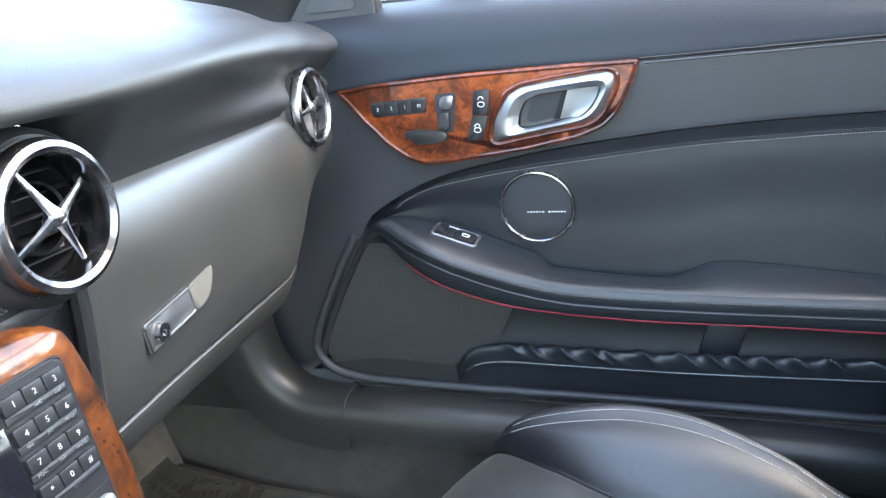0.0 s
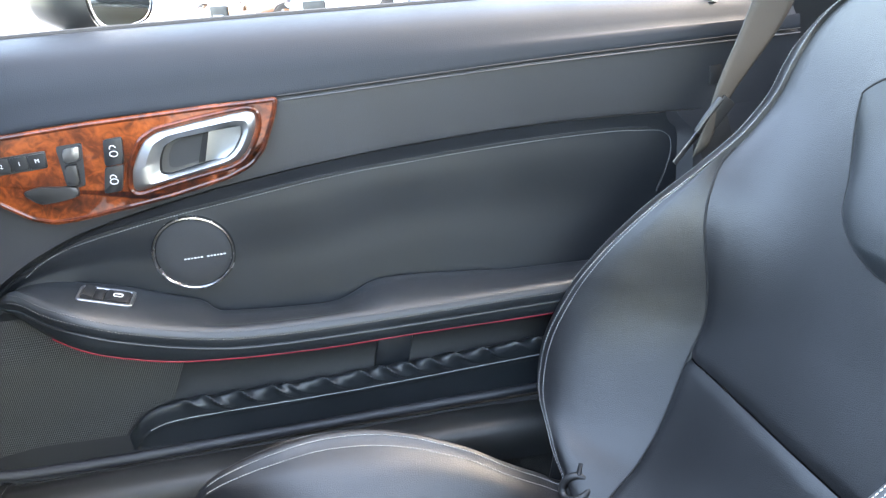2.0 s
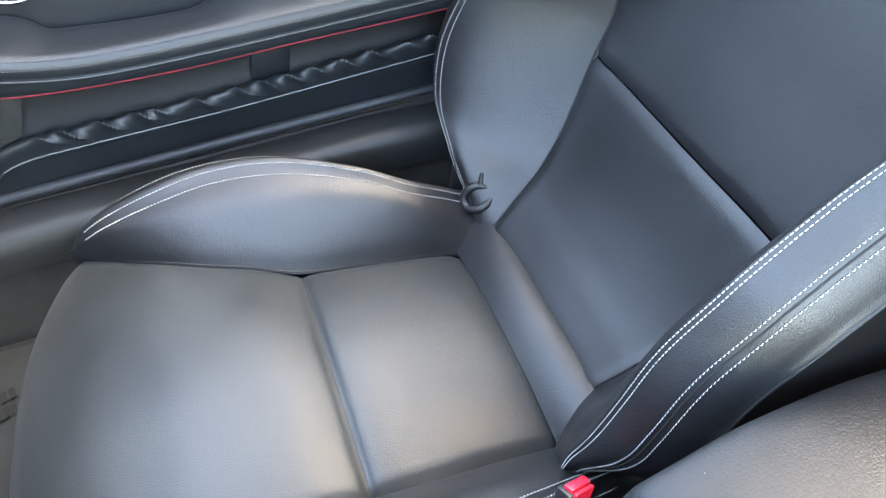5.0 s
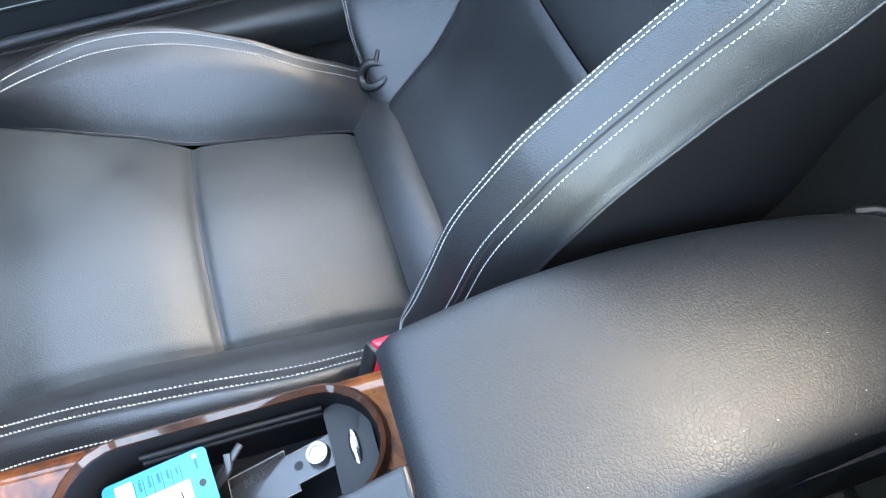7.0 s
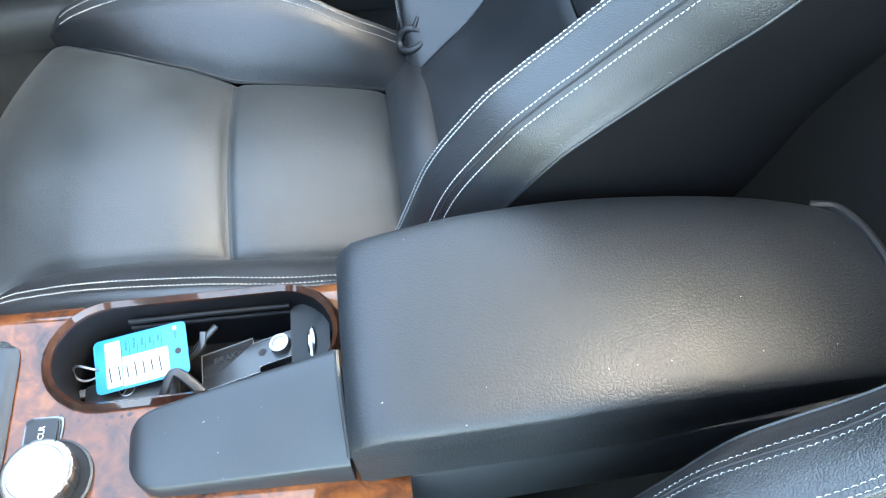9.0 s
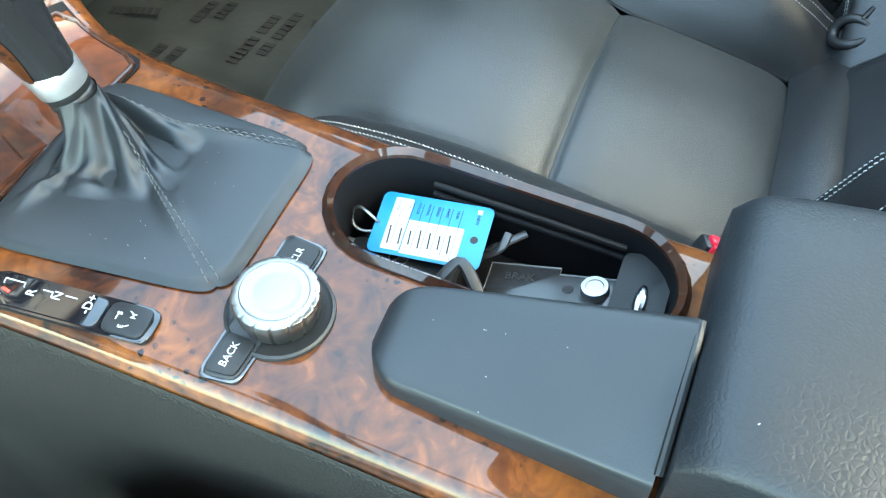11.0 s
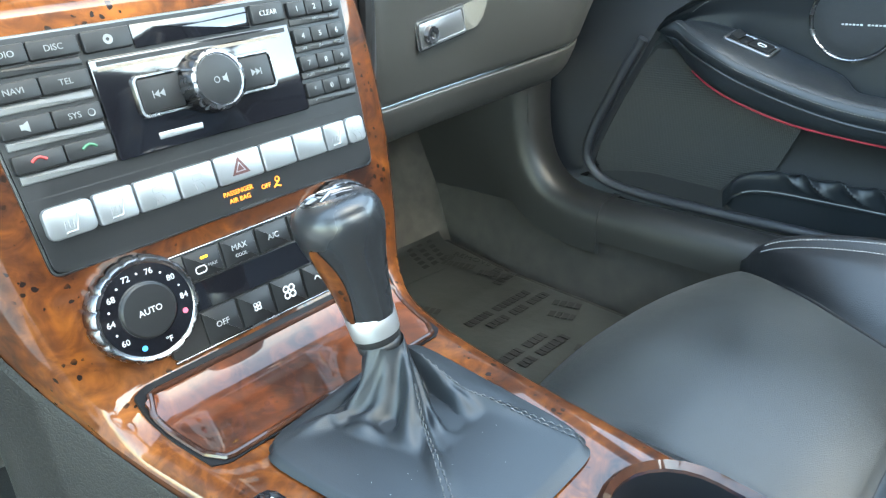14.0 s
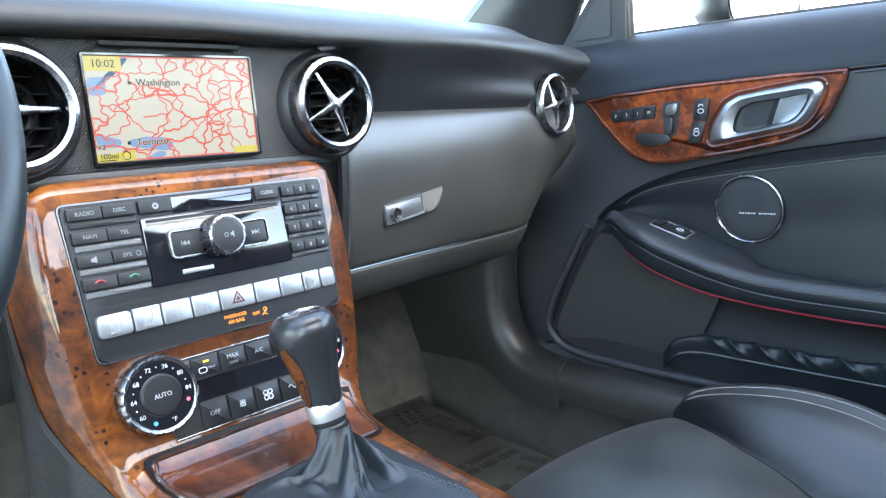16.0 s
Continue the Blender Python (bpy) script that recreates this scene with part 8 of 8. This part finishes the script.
def make_tree(at, h, seed):
    tree = thing("tree", "autumn tree with thin yellow-green leaves", "tree", "trees behind the lot", at=at)
    r = random.Random(seed)
    bark = material("bark", (0.09, 0.065, 0.045), 0.9, grain=30, bump=0.8, stain=0.3)
    limbs = [tube([(0, 0, 0), (0.05, 0.02, h * 0.25), (-0.04, 0.05, h * 0.5), (0.02, 0, h * 0.75), (0, 0, h)], [0.18, 0.15, 0.11, 0.06, 0.02], 8)]
    tips = []
    for k in range(16):
        z = h * r.uniform(0.3, 0.85)
        a = r.uniform(0, 6.28)
        l = (1.1 - z / h) * h * 0.45 * r.uniform(0.7, 1.2)
        e = Vector((l * math.cos(a), l * math.sin(a), z + l * r.uniform(0.25, 0.6)))
        limbs.append(tube([(0, 0, z), Vector((0, 0, z)).lerp(e, 0.5) + Vector((0, 0, 0.1)), e], [0.05, 0.03, 0.01], 6))
        tips += [Vector((0, 0, z)).lerp(e, f) for f in (0.45, 0.7, 0.9, 1.0)]
    part("trunk", join(*limbs), bark, tree)
    vs, fs = [], []
    for t in tips:
        for _ in range(26):
            c = t + Vector((r.gauss(0, 0.28), r.gauss(0, 0.28), r.gauss(0, 0.24)))
            a = Vector((r.gauss(0, 1), r.gauss(0, 1), r.gauss(0, 1))).normalized() * 0.07
            b = a.cross(Vector((r.gauss(0, 1), r.gauss(0, 1), r.gauss(0, 1)))).normalized() * 0.045
            n = len(vs)
            vs += [c - a, c + b, c + a, c - b]
            fs.append((n, n + 1, n + 2, n + 3))
    me = bpy.data.meshes.new("crown")
    me.from_pydata(vs, [], fs)
    me.materials.append(material("autumn_leaf", (r.uniform(0.10, 0.22), r.uniform(0.10, 0.14), 0.03), 0.6, stain=0.5, stain_scale=3))
    ob = new("crown", me)
    ob.parent = tree
    tagged(ob, "sparse autumn leaves", kind="stuff")
    return tree


for k, (x, y, h) in enumerate(((4.0, -16, 6.5), (8.0, -20, 7.5), (12.5, -17, 6.0), (17, -21, 8.0), (1.0, -22, 8.0))):
    make_tree((x, y, GZ), h, 3 + k)


# ---- dust ----
def make_dust(name, label, spots, at):
    """Specks and short threads of lint lying on a surface, as one scatter."""
    bits = bmesh.new()
    for p, size in spots:
        m = Matrix.Translation(Vector(p) - Vector(at)) @ pose(0, 0, 0, 0, 0, rng.uniform(0, 360)) @ Matrix.Diagonal((size * rng.uniform(0.8, 3.0), size, size * 0.6, 1))
        bmesh.ops.create_icosphere(bits, subdivisions=1, radius=1.0, matrix=m)
    ob = part(name, bits, LINT, None, kind="stuff")
    ob.location = at
    return tagged(ob, label, "dust", kind="stuff")


LINT = material("pale_lint", (0.42, 0.42, 0.40), 0.9)
rng = random.Random(5)
make_dust("dust", "tiny pale specks of dust on the armrest lid", [(f_arm_lid(rng.uniform(0.05, 0.95), rng.choice((14, 18, 22, 26, 30)) / 47), rng.uniform(0.00012, 0.0003)) for _ in range(16)], (0.0, 0.0, 0.47))
make_dust("dust", "tiny pale specks of dust on the gear lever boot", [(f_boot(rng.uniform(0.5, 0.99), rng.uniform(0.05, 0.4)), rng.uniform(0.0001, 0.00022)) for _ in range(14)], (0.0, 0.45, 0.44))
make_dust("dust", "tiny pale specks of dust on the wrist rest", [(f_rest(rng.uniform(0.2, 0.9), rng.choice((10, 13, 16, 19)) / 33), rng.uniform(0.0001, 0.00022)) for _ in range(7)], (-0.03, 0.22, 0.44))
